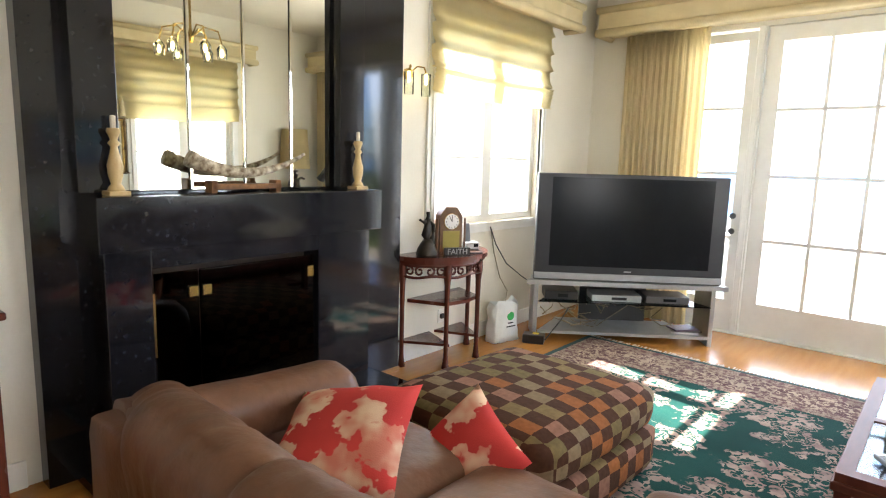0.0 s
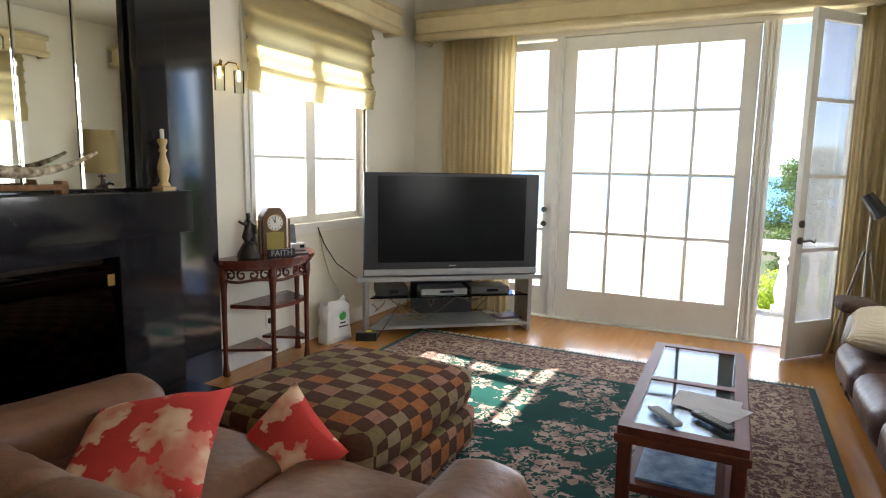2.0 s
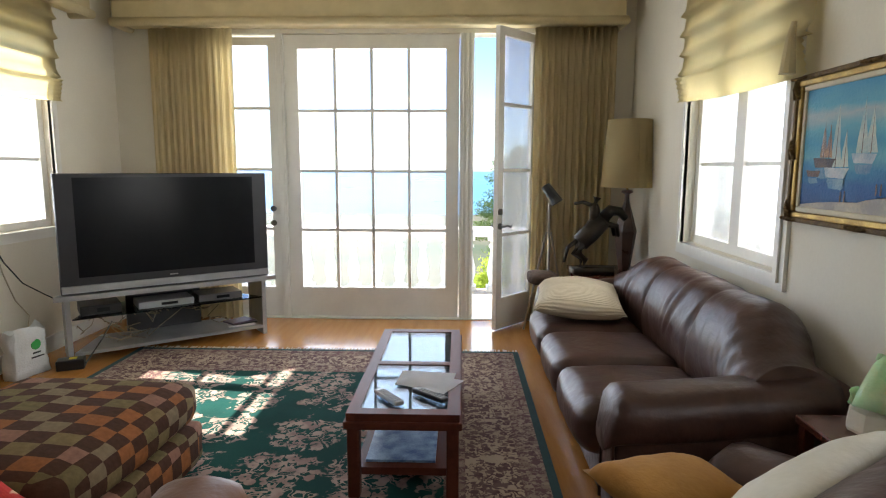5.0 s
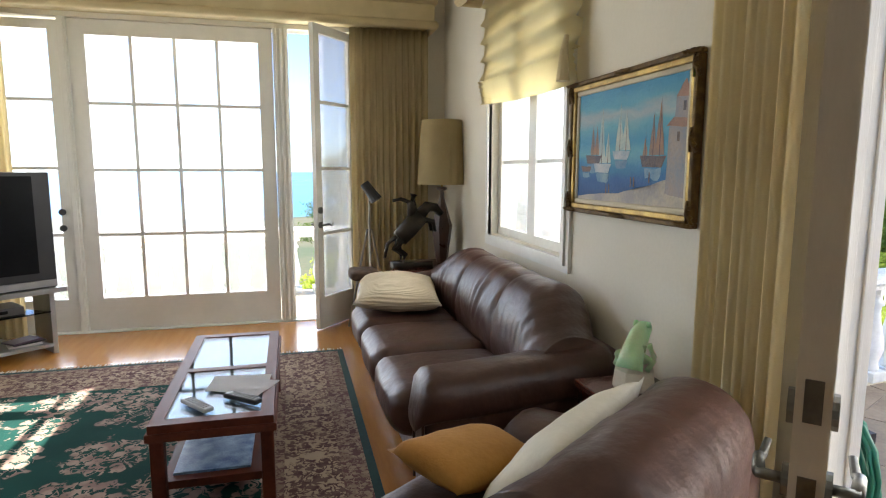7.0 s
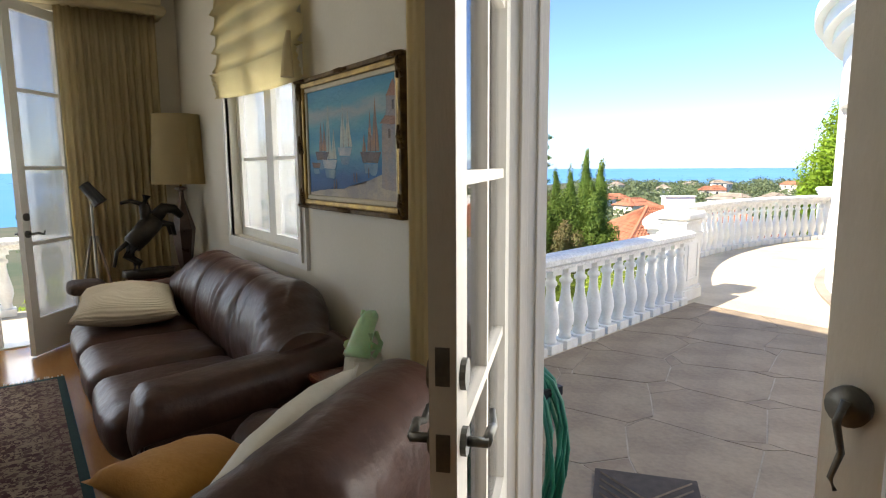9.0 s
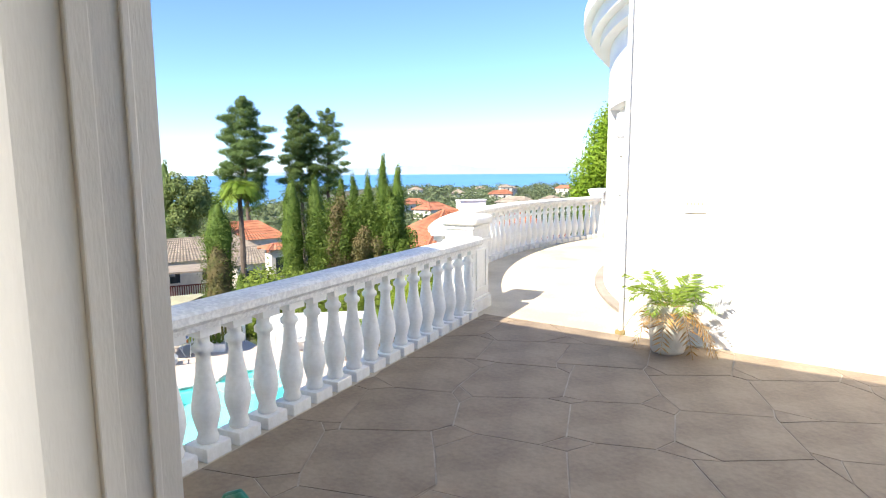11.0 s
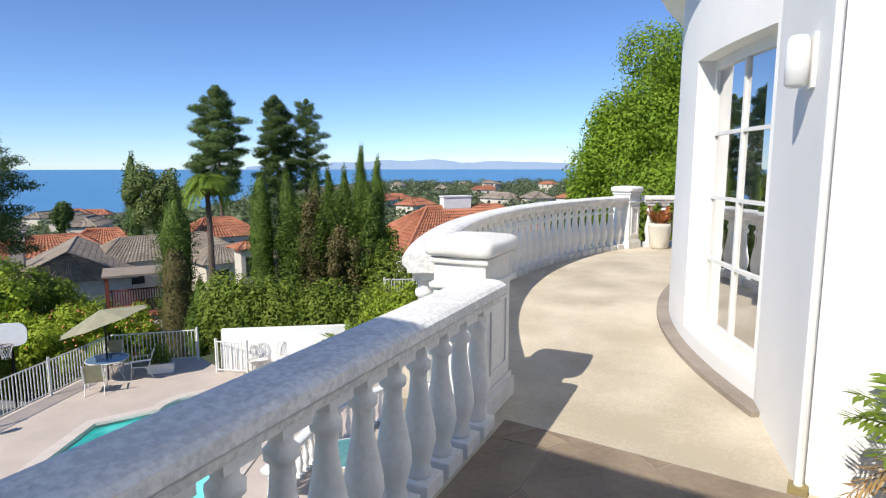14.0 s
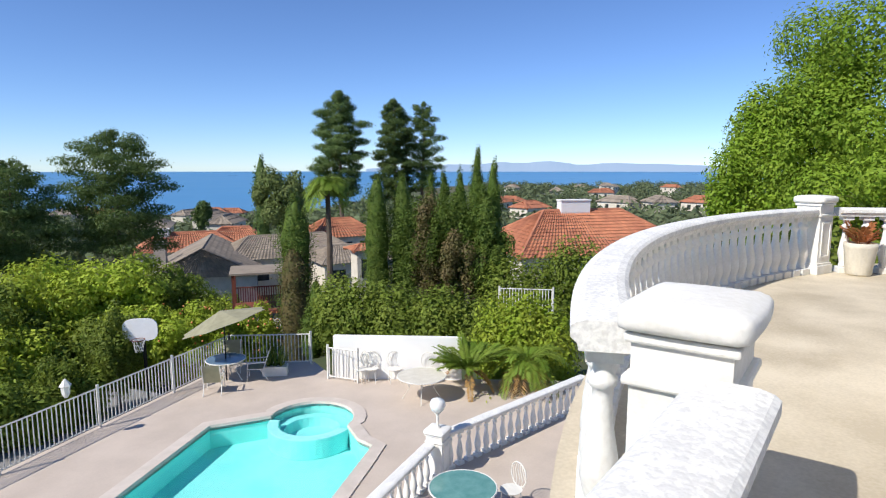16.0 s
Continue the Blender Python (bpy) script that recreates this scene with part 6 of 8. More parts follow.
def boat(u, v, size, sails, hull, sail):
    for k, (du, h, w) in enumerate(sails):
        dab("sail", [(u + (du - w) * size, v + 0.05 * size), (u + (du + w) * size, v + 0.05 * size), (u + (du + w * 0.45) * size, v + h * 0.55 * size), (u + du * size, v + h * size), (u + (du - w * 0.5) * size, v + h * 0.6 * size)], 2 + k, sail)
        dab("mast", [(u + (du - 0.004) * size, v), (u + (du + 0.004) * size, v), (u + (du + 0.003) * size, v + (h + 0.04) * size)], 3 + k, HULLP, 0.0)
    dab("hull", [(u - 0.10 * size, v + 0.05 * size), (u - 0.075 * size, v - 0.04 * size), (u + 0.07 * size, v - 0.045 * size), (u + 0.10 * size, v + 0.04 * size)], 6, hull)
    dab("reflection", [(u - 0.07 * size, v - 0.05 * size), (u - 0.05 * size, v - 0.13 * size), (u + 0.05 * size, v - 0.14 * size), (u + 0.07 * size, v - 0.05 * size)], 1, REFLP, 0.02)


boat(0.47, 0.41, 0.85, ((-0.02, 0.52, 0.05), (0.05, 0.44, 0.05)), WHULL, SAILP)
boat(0.18, 0.38, 0.9, ((-0.01, 0.36, 0.035), (0.04, 0.36, 0.03)), HULLP, RUSTP)
boat(0.28, 0.30, 0.95, ((-0.01, 0.58, 0.045), (0.06, 0.34, 0.035)), WHULL, SAILP)
boat(0.10, 0.29, 0.6, (), HULLP, RUSTP)
boat(0.75, 0.35, 1.05, ((0.05, 0.46, 0.035), (0.0, 0.36, 0.03), (-0.06, 0.2, 0.02)), HULLP, RUSTP)
dab("quay", [(0.0, 0.0), (1.0, 0.0), (1.0, 0.24), (0.88, 0.22), (0.70, 0.15), (0.45, 0.08), (0.2, 0.06), (0.0, 0.03)], 2, QUAYP, 0.012)
dab("tower", [(0.86, 0.10), (1.0, 0.08), (1.0, 0.84), (0.915, 0.84), (0.91, 0.66), (0.87, 0.60)], 8, TOWERP, 0.008)
dab("tower_roof", [(0.85, 0.62), (1.0, 0.60), (1.0, 0.66), (0.90, 0.68)], 9, ROOFP)
dab("tower_roof", [(0.91, 0.83), (1.0, 0.82), (1.0, 0.90), (0.975, 0.95), (0.95, 0.90)], 9, ROOFP)
for u, v in ((0.93, 0.50), (0.965, 0.72)):
    dab("tower_window", [(u, v), (u + 0.02, v), (u + 0.02, v + 0.07), (u, v + 0.07)], 10, HULLP, 0.0)
for u, v in ((0.33, 0.07), (0.36, 0.075), (0.57, 0.14), (0.60, 0.14), (0.73, 0.18)):
    dab("brush_stroke", [(u - 0.005, v), (u + 0.005, v), (u + 0.004, v + 0.085), (u - 0.004, v + 0.085)], 8, HULLP, 0.003)

# ---- chandelier behind the viewer, seen in the mirror ----
ch = thing("chandelier", "brass chandelier with glass-shaded lit bulbs", "chandelier", pose(0.88, 3.47, 2.37))
part("stem", lathe(B(), [(0.012, 0.15), (0.03, 0.2), (0.012, 0.28), (0.01, 0.92)], 10), BRASS, ch)
for k in range(6):
    a0 = math.pi * k / 3
    c, s = math.cos(a0), math.sin(a0)
    part("arm", tube(B(), [(0.01 * c, 0.01 * s, 0.2), (0.12 * c, 0.12 * s, 0.30), (0.24 * c, 0.24 * s, 0.27), (0.27 * c, 0.27 * s, 0.16)], 0.008, 6), BRASS, ch)
    part("glass_shade", lathe(B(), [(0.045, 0.0), (0.05, 0.09), (0.02, 0.13)], 10, (0.27 * c, 0.27 * s, 0.02)), CRYST, ch)
    part("bulb", lathe(B(), [(0.008, 0.02), (0.018, 0.05), (0.008, 0.09)], 8, (0.27 * c, 0.27 * s, 0.02)), glow("warm_bulb", (1.0, 0.75, 0.35), 3.0), ch)


# ---- terrace pieces and things outdoors ----
# irregular eight-sided flagstones with small squares between them
fs_parent = tag_struct(new("terrace_paving"), "brown irregular flagstone paving with pale joints", "paving")
part("mortar_bed", prism(B(), [(3.29, -4.3), (8.05, -4.3), (8.05, rail_y(8.05) - 0.12), (3.29, rail_y(3.29) - 0.12)], TZ - 0.01, TZ + 0.0015), JOINT, fs_parent)
rf = random.Random(11)
CELL, CUT, STURN = 0.68, 0.12, radians(24)
jit = {}


def stone_pt(gx, gy):
    """A shared, shifted corner of the paving grid, turned and carried to the terrace."""
    key = (round(gx, 2), round(gy, 2))
    if key not in jit:
        jit[key] = (gx + rf.uniform(-0.085, 0.085), gy + rf.uniform(-0.085, 0.085))
    x, y = jit[key]
    return 5.6 + x * math.cos(STURN) - y * math.sin(STURN), 0.9 + x * math.sin(STURN) + y * math.cos(STURN)


def clipped(poly, keep):
    """Cut a convex outline by a half plane keep(x, y) >= 0."""
    o = []
    for (p, q) in zip(poly, poly[1:] + poly[:1]):
        a0, b0 = keep(*p), keep(*q)
        if a0 >= 0:
            o.append(p)
        if a0 * b0 < 0:
            k = a0 / (a0 - b0)
            o.append((p[0] + (q[0] - p[0]) * k, p[1] + (q[1] - p[1]) * k))
    return o


def flagstone(poly):
    for keep in (lambda x, y: x - 3.30, lambda x, y: 8.04 - x, lambda x, y: rail_y(x) - 0.10 - y, lambda x, y: y + 2.6):
        poly = clipped(poly, keep)
        if len(poly) < 3:
            return
    cx, cy = sum(p[0] for p in poly) / len(poly), sum(p[1] for p in poly) / len(poly)
    small = []
    for x, y in poly:
        d = math.hypot(x - cx, y - cy)
        if d < 0.03:
            return
        small.append(((x - cx) * (d - 0.006) / d, (y - cy) * (d - 0.006) / d))
    part("flagstone", prism(B(), small, 0.0, 0.0025 + rf.uniform(0, 0.002)), FLAG, fs_parent, at=pose(cx, cy, TZ + 0.0014))


for ix in range(-9, 10):
    for iy in range(-9, 10):
        x0, y0, x1, y1 = ix * CELL, iy * CELL, (ix + 1) * CELL, (iy + 1) * CELL
        flagstone([stone_pt(*q) for q in ((x0 + CUT, y0), (x1 - CUT, y0), (x1, y0 + CUT), (x1, y1 - CUT), (x1 - CUT, y1), (x0 + CUT, y1), (x0, y1 - CUT), (x0, y0 + CUT))])
        flagstone([stone_pt(*q) for q in ((x0 - CUT, y0), (x0, y0 - CUT), (x0 + CUT, y0), (x0, y0 + CUT))])
mt_ = thing("door_mat", "worn dark diamond-patterned door mat on the terrace", "mat", pose(3.90, 2.08, TZ + 0.006, 0, 0, 38))
part("mat_base", box(B(), -0.40, 0.40, -0.25, 0.25, 0, 0.010), mat("mat_rubber", (0.05, 0.04, 0.035), (0.08, 0.065, 0.055), 0.9, 20), mt_)
bm = B()
for i in range(-9, 10):
    for s in (1, -1):
        p0, p1 = Vector((i * 0.07 - 0.22 * s, -0.22, 0.012)), Vector((i * 0.07 + 0.22 * s, 0.22, 0.012))
        if -0.37 < p0.x < 0.37 and -0.37 < p1.x < 0.37:
            tube(bm, [p0, p1], 0.006, 4)
part("lattice", bm, mat("mat_tan", (0.22, 0.17, 0.12), (0.16, 0.12, 0.09), 0.9, 20), mt_)
bm = B()
pts = []
for i in range(160):
    a = 2 * math.pi * i / 16
    lo = i / 160
    pts.append((3.50 + 0.05 * math.sin(a * 0.37) + 0.05 * lo, 2.40 + (0.13 + 0.02 * math.sin(i)) * math.sin(a) + 0.05 * lo, 0.20 + 0.33 * math.cos(a)))
hz = part("garden_hose", tube(bm, pts, 0.011, 6), HOSE, smooth=True)
tagged(hz, "coiled green garden hose hanging on the wall", "hose")
hk = part("hose_hook", box(B(), 3.20, 3.60, 2.34, 2.46, 0.44, 0.48), IRON)
tagged(hk, "dark iron hose hook on the wall", "hook")

# drain pipe and outlet on the wing wall
dp = part("drain_pipe", tube(B(), [(8.085, 2.93, TZ), (8.085, 2.93, 4.9)], 0.020, 8), STUCCO)
tagged(dp, "slim white drain pipe down the wall corner", "pipe")
df = part("ochre_drain", box(B(), 8.05, 8.115, 2.89, 2.97, TZ + 0.002, TZ + 0.04), mat("ochre_stain", (0.35, 0.27, 0.10), (0.25, 0.2, 0.1), 0.9, 9))
tagged(df, "ochre-stained foot of the drain pipe", "drain")
vent = thing("wall_vent", "small white vent plate on the stucco wall", "vent", pose(8.1, 2.32, 1.08))
part("plate", box(B(), -0.012, 0, -0.09, 0.09, -0.07, 0.12, bevel=0.003), mat("cream_plate", (0.74, 0.68, 0.54), (0.70, 0.63, 0.5), 0.6, 6, bump=0), vent)
for k in range(5):
    part("slot", box(B(), -0.014, -0.0125, -0.06 + 0.03 * k, -0.05 + 0.03 * k, 0.0, 0.02), CURB, vent)
wl = thing("wall_lantern", "white half-round wall light beside the bay window", "wall light", pose(8.42, 3.02, 1.80, 0, 0, 107))
part("bracket", box(B(), -0.02, 0.02, -0.05, 0.05, -0.12, 0.13, bevel=0.004), WHITE, wl)
part("globe", lathe(B(), [(0.03, -0.115), (0.050, -0.10), (0.055, 0.0), (0.052, 0.09), (0.04, 0.12), (0.02, 0.125)], 14, (0.07, 0, 0)), mat("milk_glass", (0.8, 0.8, 0.78), (0.75, 0.75, 0.73), 0.25, 5, bump=0), wl, smooth=True)


def frond(bm, base, yaw, length, rise, droop, leaflets, lw, ll, rng):
    """A feather frond: a curved midrib with paired narrow leaflets."""
    d = Vector((math.cos(yaw), math.sin(yaw), 0))
    side = Vector((-d.y, d.x, 0))
    pts = []
    for i in range(9):
        s = i / 8
        pts.append(Vector(base) + d * (length * s * (1 - 0.15 * s)) + Vector((0, 0, rise * s - droop * s * s)))
    tube(bm, pts, 0.008 * length, 4, 0.002)
    for k in range(leaflets):
        s = 0.15 + 0.83 * k / leaflets
        i = min(7, int(s * 8))
        p = pts[i].lerp(pts[i + 1], s * 8 - i)
        t = (pts[i + 1] - pts[i]).normalized()
        L = ll * (1 - 0.55 * abs(2 * s - 0.9)) * rng.uniform(0.8, 1.1)
        for sg in (-1, 1):
            e = p + (side * sg * 0.8 + t * 0.55 + Vector((0, 0, rng.uniform(-0.35, 0.1)))).normalized() * L
            m = p.lerp(e, 0.45)
            w = t * lw
            vs = [bm.verts.new(q) for q in (p, m + w + Vector((0, 0, 0.003)), e, m - w)]
            bm.faces.new(vs)


def feather_plant(name, label, m, n_green, n_dry, length, rise, droop, leaflets, lw, ll, seed, pot=None, cat="plant", dry=None):
    t = thing(name, label, cat, m)
    rng = random.Random(seed)
    z0 = 0.0
    if pot:
        z0 = pot[1] * 0.92
        bm = lathe(B(), [(pot[0] * 0.72, 0.0), (pot[0] * 0.8, 0.03), (pot[0], pot[1] * 0.8), (pot[0] * 1.04, pot[1] * 0.86), (pot[0] * 1.04, pot[1]), (pot[0] * 0.93, pot[1]), (pot[0] * 0.9, z0 - 0.02)], 22)
        part("pot", bm, TERRA, t, "pale stone planter", smooth=True)
    for k in range(n_green + n_dry):
        a = 2.399 * k + rng.uniform(-0.3, 0.3)
        isdry = k >= n_green
        bm = B()
        frond(bm, (0.03 * math.cos(a), 0.03 * math.sin(a), z0), a, length * rng.uniform(0.75, 1.1), (rise * rng.uniform(0.6, 1.15)) * (0.35 if isdry else 1), droop * (1.7 if isdry else rng.uniform(0.7, 1.2)), leaflets, lw, ll, rng)
        part("frond", bm, L_DRY if isdry else (dry or L_PALM), t)
    return t


feather_plant("potted_palm", "feathery palm with browning tips in a pale planter", pose(7.78, 2.42, TZ), 15, 9, 0.42, 0.46, 0.30, 14, 0.011, 0.17, 3, (0.175, 0.42))
feather_plant("potted_bromeliad", "red-leaved potted plant in a terracotta pot on the terrace", pose(16.1, 5.55, TZ), 16, 0, 0.26, 0.42, 0.16, 8, 0.022, 0.11, 9, (0.20, 0.46), dry=L_RED)
pc = thing("patio_chair", "dark metal patio chair standing at the bay", "chair", pose(14.6, 4.72, TZ, 0, 0, 160))
part("seat", lathe(B(), [(0.21, 0.42), (0.22, 0.45), (0.05, 0.47)], 14), IRON, pc)
part("foot_ring", lathe(B(), [(0.2, 0.0), (0.24, 0.02), (0.22, 0.04)], 14), mat("dark_green_base", (0.03, 0.07, 0.06), (0.05, 0.1, 0.08), 0.5, 8), pc)
part("pedestal", tube(B(), [(0, 0, 0.02), (0, 0, 0.43)], 0.03, 8), IRON, pc)
for k in range(5):
    y = -0.18 + 0.09 * k
    part("back_bar", tube(B(), [(0.2, y, 0.44), (0.26, y, 0.62), (0.28, y * 0.9, 0.78)], 0.008, 5), IRON, pc)

# ---- hillside, sea and distance ----
HOME = Vector((6.1, 3.9, 0))


def bearing(deg, dist):
    a = radians(deg)
    return HOME.x + dist * math.sin(a), HOME.y + dist * math.cos(a)


def lerp_table(x, tab):
    for (x0, y0), (x1, y1) in zip(tab, tab[1:]):
        if x <= x1:
            return y0 + (y1 - y0) * max(0, (x - x0) / (x1 - x0))
    return tab[-1][1]


def ground_z(x, y):
    d = math.hypot(x - HOME.x, y - HOME.y)
    b = math.degrees(math.atan2(x - HOME.x, y - HOME.y)) % 360
    coast = lerp_table(b if b < 300 else b - 360, ((-60, 360), (33, 380), (48, 900), (120, 1000), (300, 1000)))
    z = lerp_table(d, ((0, -7.0), (18.5, -7.0), (22.5, -6.3), (34, -8.2), (60, -10.5), (100, -13.5), (0.55 * coast, -20.0), (coast, -26.2), (1300, -34), (2000, -40)))
    s = (-0.437 * (x - 8.0) + 0.90 * (y - 19.84))
    if d < 60:
        z -= 1.7 * max(0, min(1, (s - 0.3) / 3)) * max(0, min(1, (60 - d) / 25))
    if d > 40:
        z += 0.012 * min(d, 300) * noise.noise(Vector((x * 0.012, y * 0.012, 0)))
    return z


bm = B()
radii = [1, 12, 18, 22, 25, 28, 32, 37, 44, 54, 68, 86, 110, 140, 180, 230, 300, 380, 480, 600, 760, 950, 1200, 1500]
NA = 120
rings_ = []
for r in radii:
    rings_.append([bm.verts.new((x, y, ground_z(x, y))) for x, y in (bearing(360 * i / NA, r) for i in range(NA))])
for a, b in zip(rings_, rings_[1:]):
    for i in range(NA):
        bm.faces.new((a[i], b[i], b[(i + 1) % NA], a[(i + 1) % NA]))
bm.faces.new(rings_[0])
bmesh.ops.recalc_face_normals(bm, faces=bm.faces)
gr = part("ground", bm, SOIL, smooth=True)
tag_struct(gr, "green and brown hillside falling to the coast", "ground")
SEA = mat("sea_water", (0.035, 0.185, 0.37), (0.05, 0.225, 0.43), 0.30, 0.004, bump=0.0, bscale=0.05, spec=0.3)
bm = B()
prev = None
ra = [bm.verts.new((HOME.x + 4950 * math.cos(2 * math.pi * i / 96), HOME.y + 4950 * math.sin(2 * math.pi * i / 96), -26)) for i in range(96)]
bm.faces.new(ra)
tag_struct(part("water", bm, SEA), "calm deep blue ocean reaching the horizon", "sea")
# hazy headland across the bay; a pale blue glow stands for the haze
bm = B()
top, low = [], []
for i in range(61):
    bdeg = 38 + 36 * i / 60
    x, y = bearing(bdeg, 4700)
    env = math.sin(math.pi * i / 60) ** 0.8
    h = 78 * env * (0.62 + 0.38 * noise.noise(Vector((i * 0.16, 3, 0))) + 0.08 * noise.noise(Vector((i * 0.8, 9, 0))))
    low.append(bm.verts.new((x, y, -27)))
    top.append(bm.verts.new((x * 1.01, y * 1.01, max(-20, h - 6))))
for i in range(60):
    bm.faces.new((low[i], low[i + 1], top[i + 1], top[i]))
HAZE = glow("glowing_haze_hill", (0.40, 0.57, 0.83), 0.80)
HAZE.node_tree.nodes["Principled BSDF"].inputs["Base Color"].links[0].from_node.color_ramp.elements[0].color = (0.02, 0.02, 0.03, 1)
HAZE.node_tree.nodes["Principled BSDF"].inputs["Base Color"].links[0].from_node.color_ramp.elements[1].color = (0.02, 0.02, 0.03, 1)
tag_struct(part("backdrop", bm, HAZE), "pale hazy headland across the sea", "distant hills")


def leaf_cloud(centres, radii3, count, size, rng, shell=0.55, flat=0.0, aspect=0.5):
    """Diamond leaves scattered through ellipsoid clumps; returns vertices and faces."""
    centres = np.asarray(centres, float)
    radii3 = np.asarray(radii3, float)
    w = (radii3[:, 0] * radii3[:, 2]) ** 1.0
    pick = rng.choice(len(centres), count, p=w / w.sum())
    d = rng.normal(size=(count, 3))
    d /= np.linalg.norm(d, axis=1)[:, None]
    rad = shell + (1 - shell) * rng.random(count) ** 0.6
    rad *= 1 + 0.12 * rng.normal(size=count)
    p = centres[pick] + d * radii3[pick] * rad[:, None]
    nrm = d * 1.15 + rng.normal(size=(count, 3)) * 0.48 + np.array([0, 0, 0.30 + flat])
    nrm /= np.linalg.norm(nrm, axis=1)[:, None]
    t = np.cross(nrm, rng.normal(size=(count, 3)))
    t /= np.linalg.norm(t, axis=1)[:, None]
    u = np.cross(nrm, t)
    s = (size * (0.6 + 0.8 * rng.random(count)))[:, None]
    v = np.stack([p - t * s, p + u * s * aspect, p + t * s, p - u * s * aspect], 1).reshape(-1, 3)
    f = np.arange(count * 4).reshape(-1, 4)
    return v, f


def leaf_part(name, vf, material, parent, label=""):
    me = bpy.data.meshes.new(name)
    me.from_pydata(vf[0].tolist(), [], vf[1].tolist())
    me.materials.append(material)
    ob = new(name, me)
    ob.parent = parent
    if label:
        ob["label"] = label
    return ob


def trunk_part(t, h, r, lean, seed, limbs=5, crown_from=0.4, reach=1.5):
    rng = random.Random(seed)
    bm = B()
    pts = [(lean * h * (i / 6) ** 2 + 0.1 * rng.uniform(-1, 1) * r * 6 * (0 < i < 6), 0.1 * rng.uniform(-1, 1) * r * 6 * (0 < i < 6), h * i / 6) for i in range(7)]
    tube(bm, pts, r, 8, r * 0.25)
    for k in range(limbs):
        s = crown_from + (0.92 - crown_from) * k / max(1, limbs)
        i = min(5, int(s * 6))
        p = Vector(pts[i]).lerp(Vector(pts[i + 1]), s * 6 - i)
        a = 2.4 * k + rng.uniform(-0.4, 0.4)
        L = reach * (1.1 - s * 0.7)
        tube(bm, [p, p + Vector((math.cos(a) * L * 0.5, math.sin(a) * L * 0.5, 0.12 * L)), p + Vector((math.cos(a) * L, math.sin(a) * L, 0.3 * L))], r * 0.3, 5, r * 0.08)
    part("trunk", bm, BARK, t)


def tree(label, bdeg, dist, ztop, width, kind, leafm, seed, leaves=5000, size=0.3, zcrown=None, name="tree", base=None, x=None, y=None):
    """kinds: pine (tiered, gaps), column (cypress), round (broad clumps)."""
    if x is None:
        x, y = bearing(bdeg, dist)
    z0 = ground_z(x, y) - 0.2 if base is None else base
    more, fine = {"pine": (2.3, 0.62), "column": (2.6, 0.52), "round": (1.9, 0.70)}[kind]
    leaves, size = int(leaves * more), size * fine
    t = thing(name, label, "tree", pose(x, y, z0))
    h = ztop - z0
    c0 = (zcrown - z0) if zcrown is not None else h * 0.25
    rng = np.random.default_rng(seed)
    cs, rs = [], []
    if kind == "pine":
        n = 64
        for i in range(n):
            s = (i + 0.5) / n
            z = c0 + (h - c0) * s
            shape = 0.8 + 0.2 * s / 0.4 if s < 0.4 else math.sqrt(max(0.03, 1 - ((s - 0.4) / 0.61) ** 2))
            w = width / 2 * 1.22 * shape * (0.72 + 0.45 * rng.random())
            a = 2.4 * i + rng.uniform(-0.5, 0.5)
            k = 0.75 * math.sqrt(rng.random())
            cs.append((w * k * math.cos(a), w * k * math.sin(a), z))
            rs.append((w * 0.34 + 0.12, w * 0.34 + 0.12, (h - c0) * 0.026 + 0.032 * width))
    elif kind == "column":
        n = 14
        for i in range(n):
            s = (i + 0.5) / n
            z = c0 * 0.2 + (h - c0 * 0.2) * s
            w = width / 2 * 1.3 * min(1, 2.3 * (1 - s) ** 0.62) * (0.55 + 0.45 * min(1, 4 * s)) * rng.uniform(0.85, 1.12)
            cs.append((rng.uniform(-0.08, 0.08) * width, rng.uniform(-0.08, 0.08) * width, z))
            rs.append((w, w, h / n * 0.95))
    else:
        n = 34
        for i in range(n):
            d = rng.normal(size=3)
            d /= np.linalg.norm(d)
            k = rng.uniform(0.45, 0.86)
            cz, rz = (c0 + h) / 2, (h - c0) / 2
            cs.append((d[0] * width / 2 * k, d[1] * width / 2 * k, cz + d[2] * rz * k))
            q = rng.uniform(0.16, 0.30)
            rs.append((width / 2 * q * 1.25, width / 2 * q * 1.25, rz * q * 1.15))
        cs.append((0, 0, (c0 + h) / 2))
        rs.append((width * 0.29, width * 0.29, (h - c0) * 0.29))
    if kind == "column":
        bm = lathe(B(), [(rs[i][0] * 0.62, cs[i][2]) for i in range(len(cs))] + [(0.02, h * 0.97)], 12)
        for v in bm.verts:
            v.co *= 1 + 0.06 * noise.noise(v.co * 3 + Vector((seed, 0, 0)))
        part("inner_growth", bm, leafm, t, smooth=True)
    trunk_part(t, h * (0.96 if kind != "round" else 0.75), max(0.08, h * (0.016 if kind != "column" else 0.012)), 0.0, seed, 0 if kind == "column" else 8, 0.35, width * 0.42)
    leaf_part("crown", leaf_cloud(cs, rs, leaves, size, rng, 0.35 if kind != "round" else 0.5, aspect=0.35 if kind == "pine" else 0.5), leafm, t)
    return t


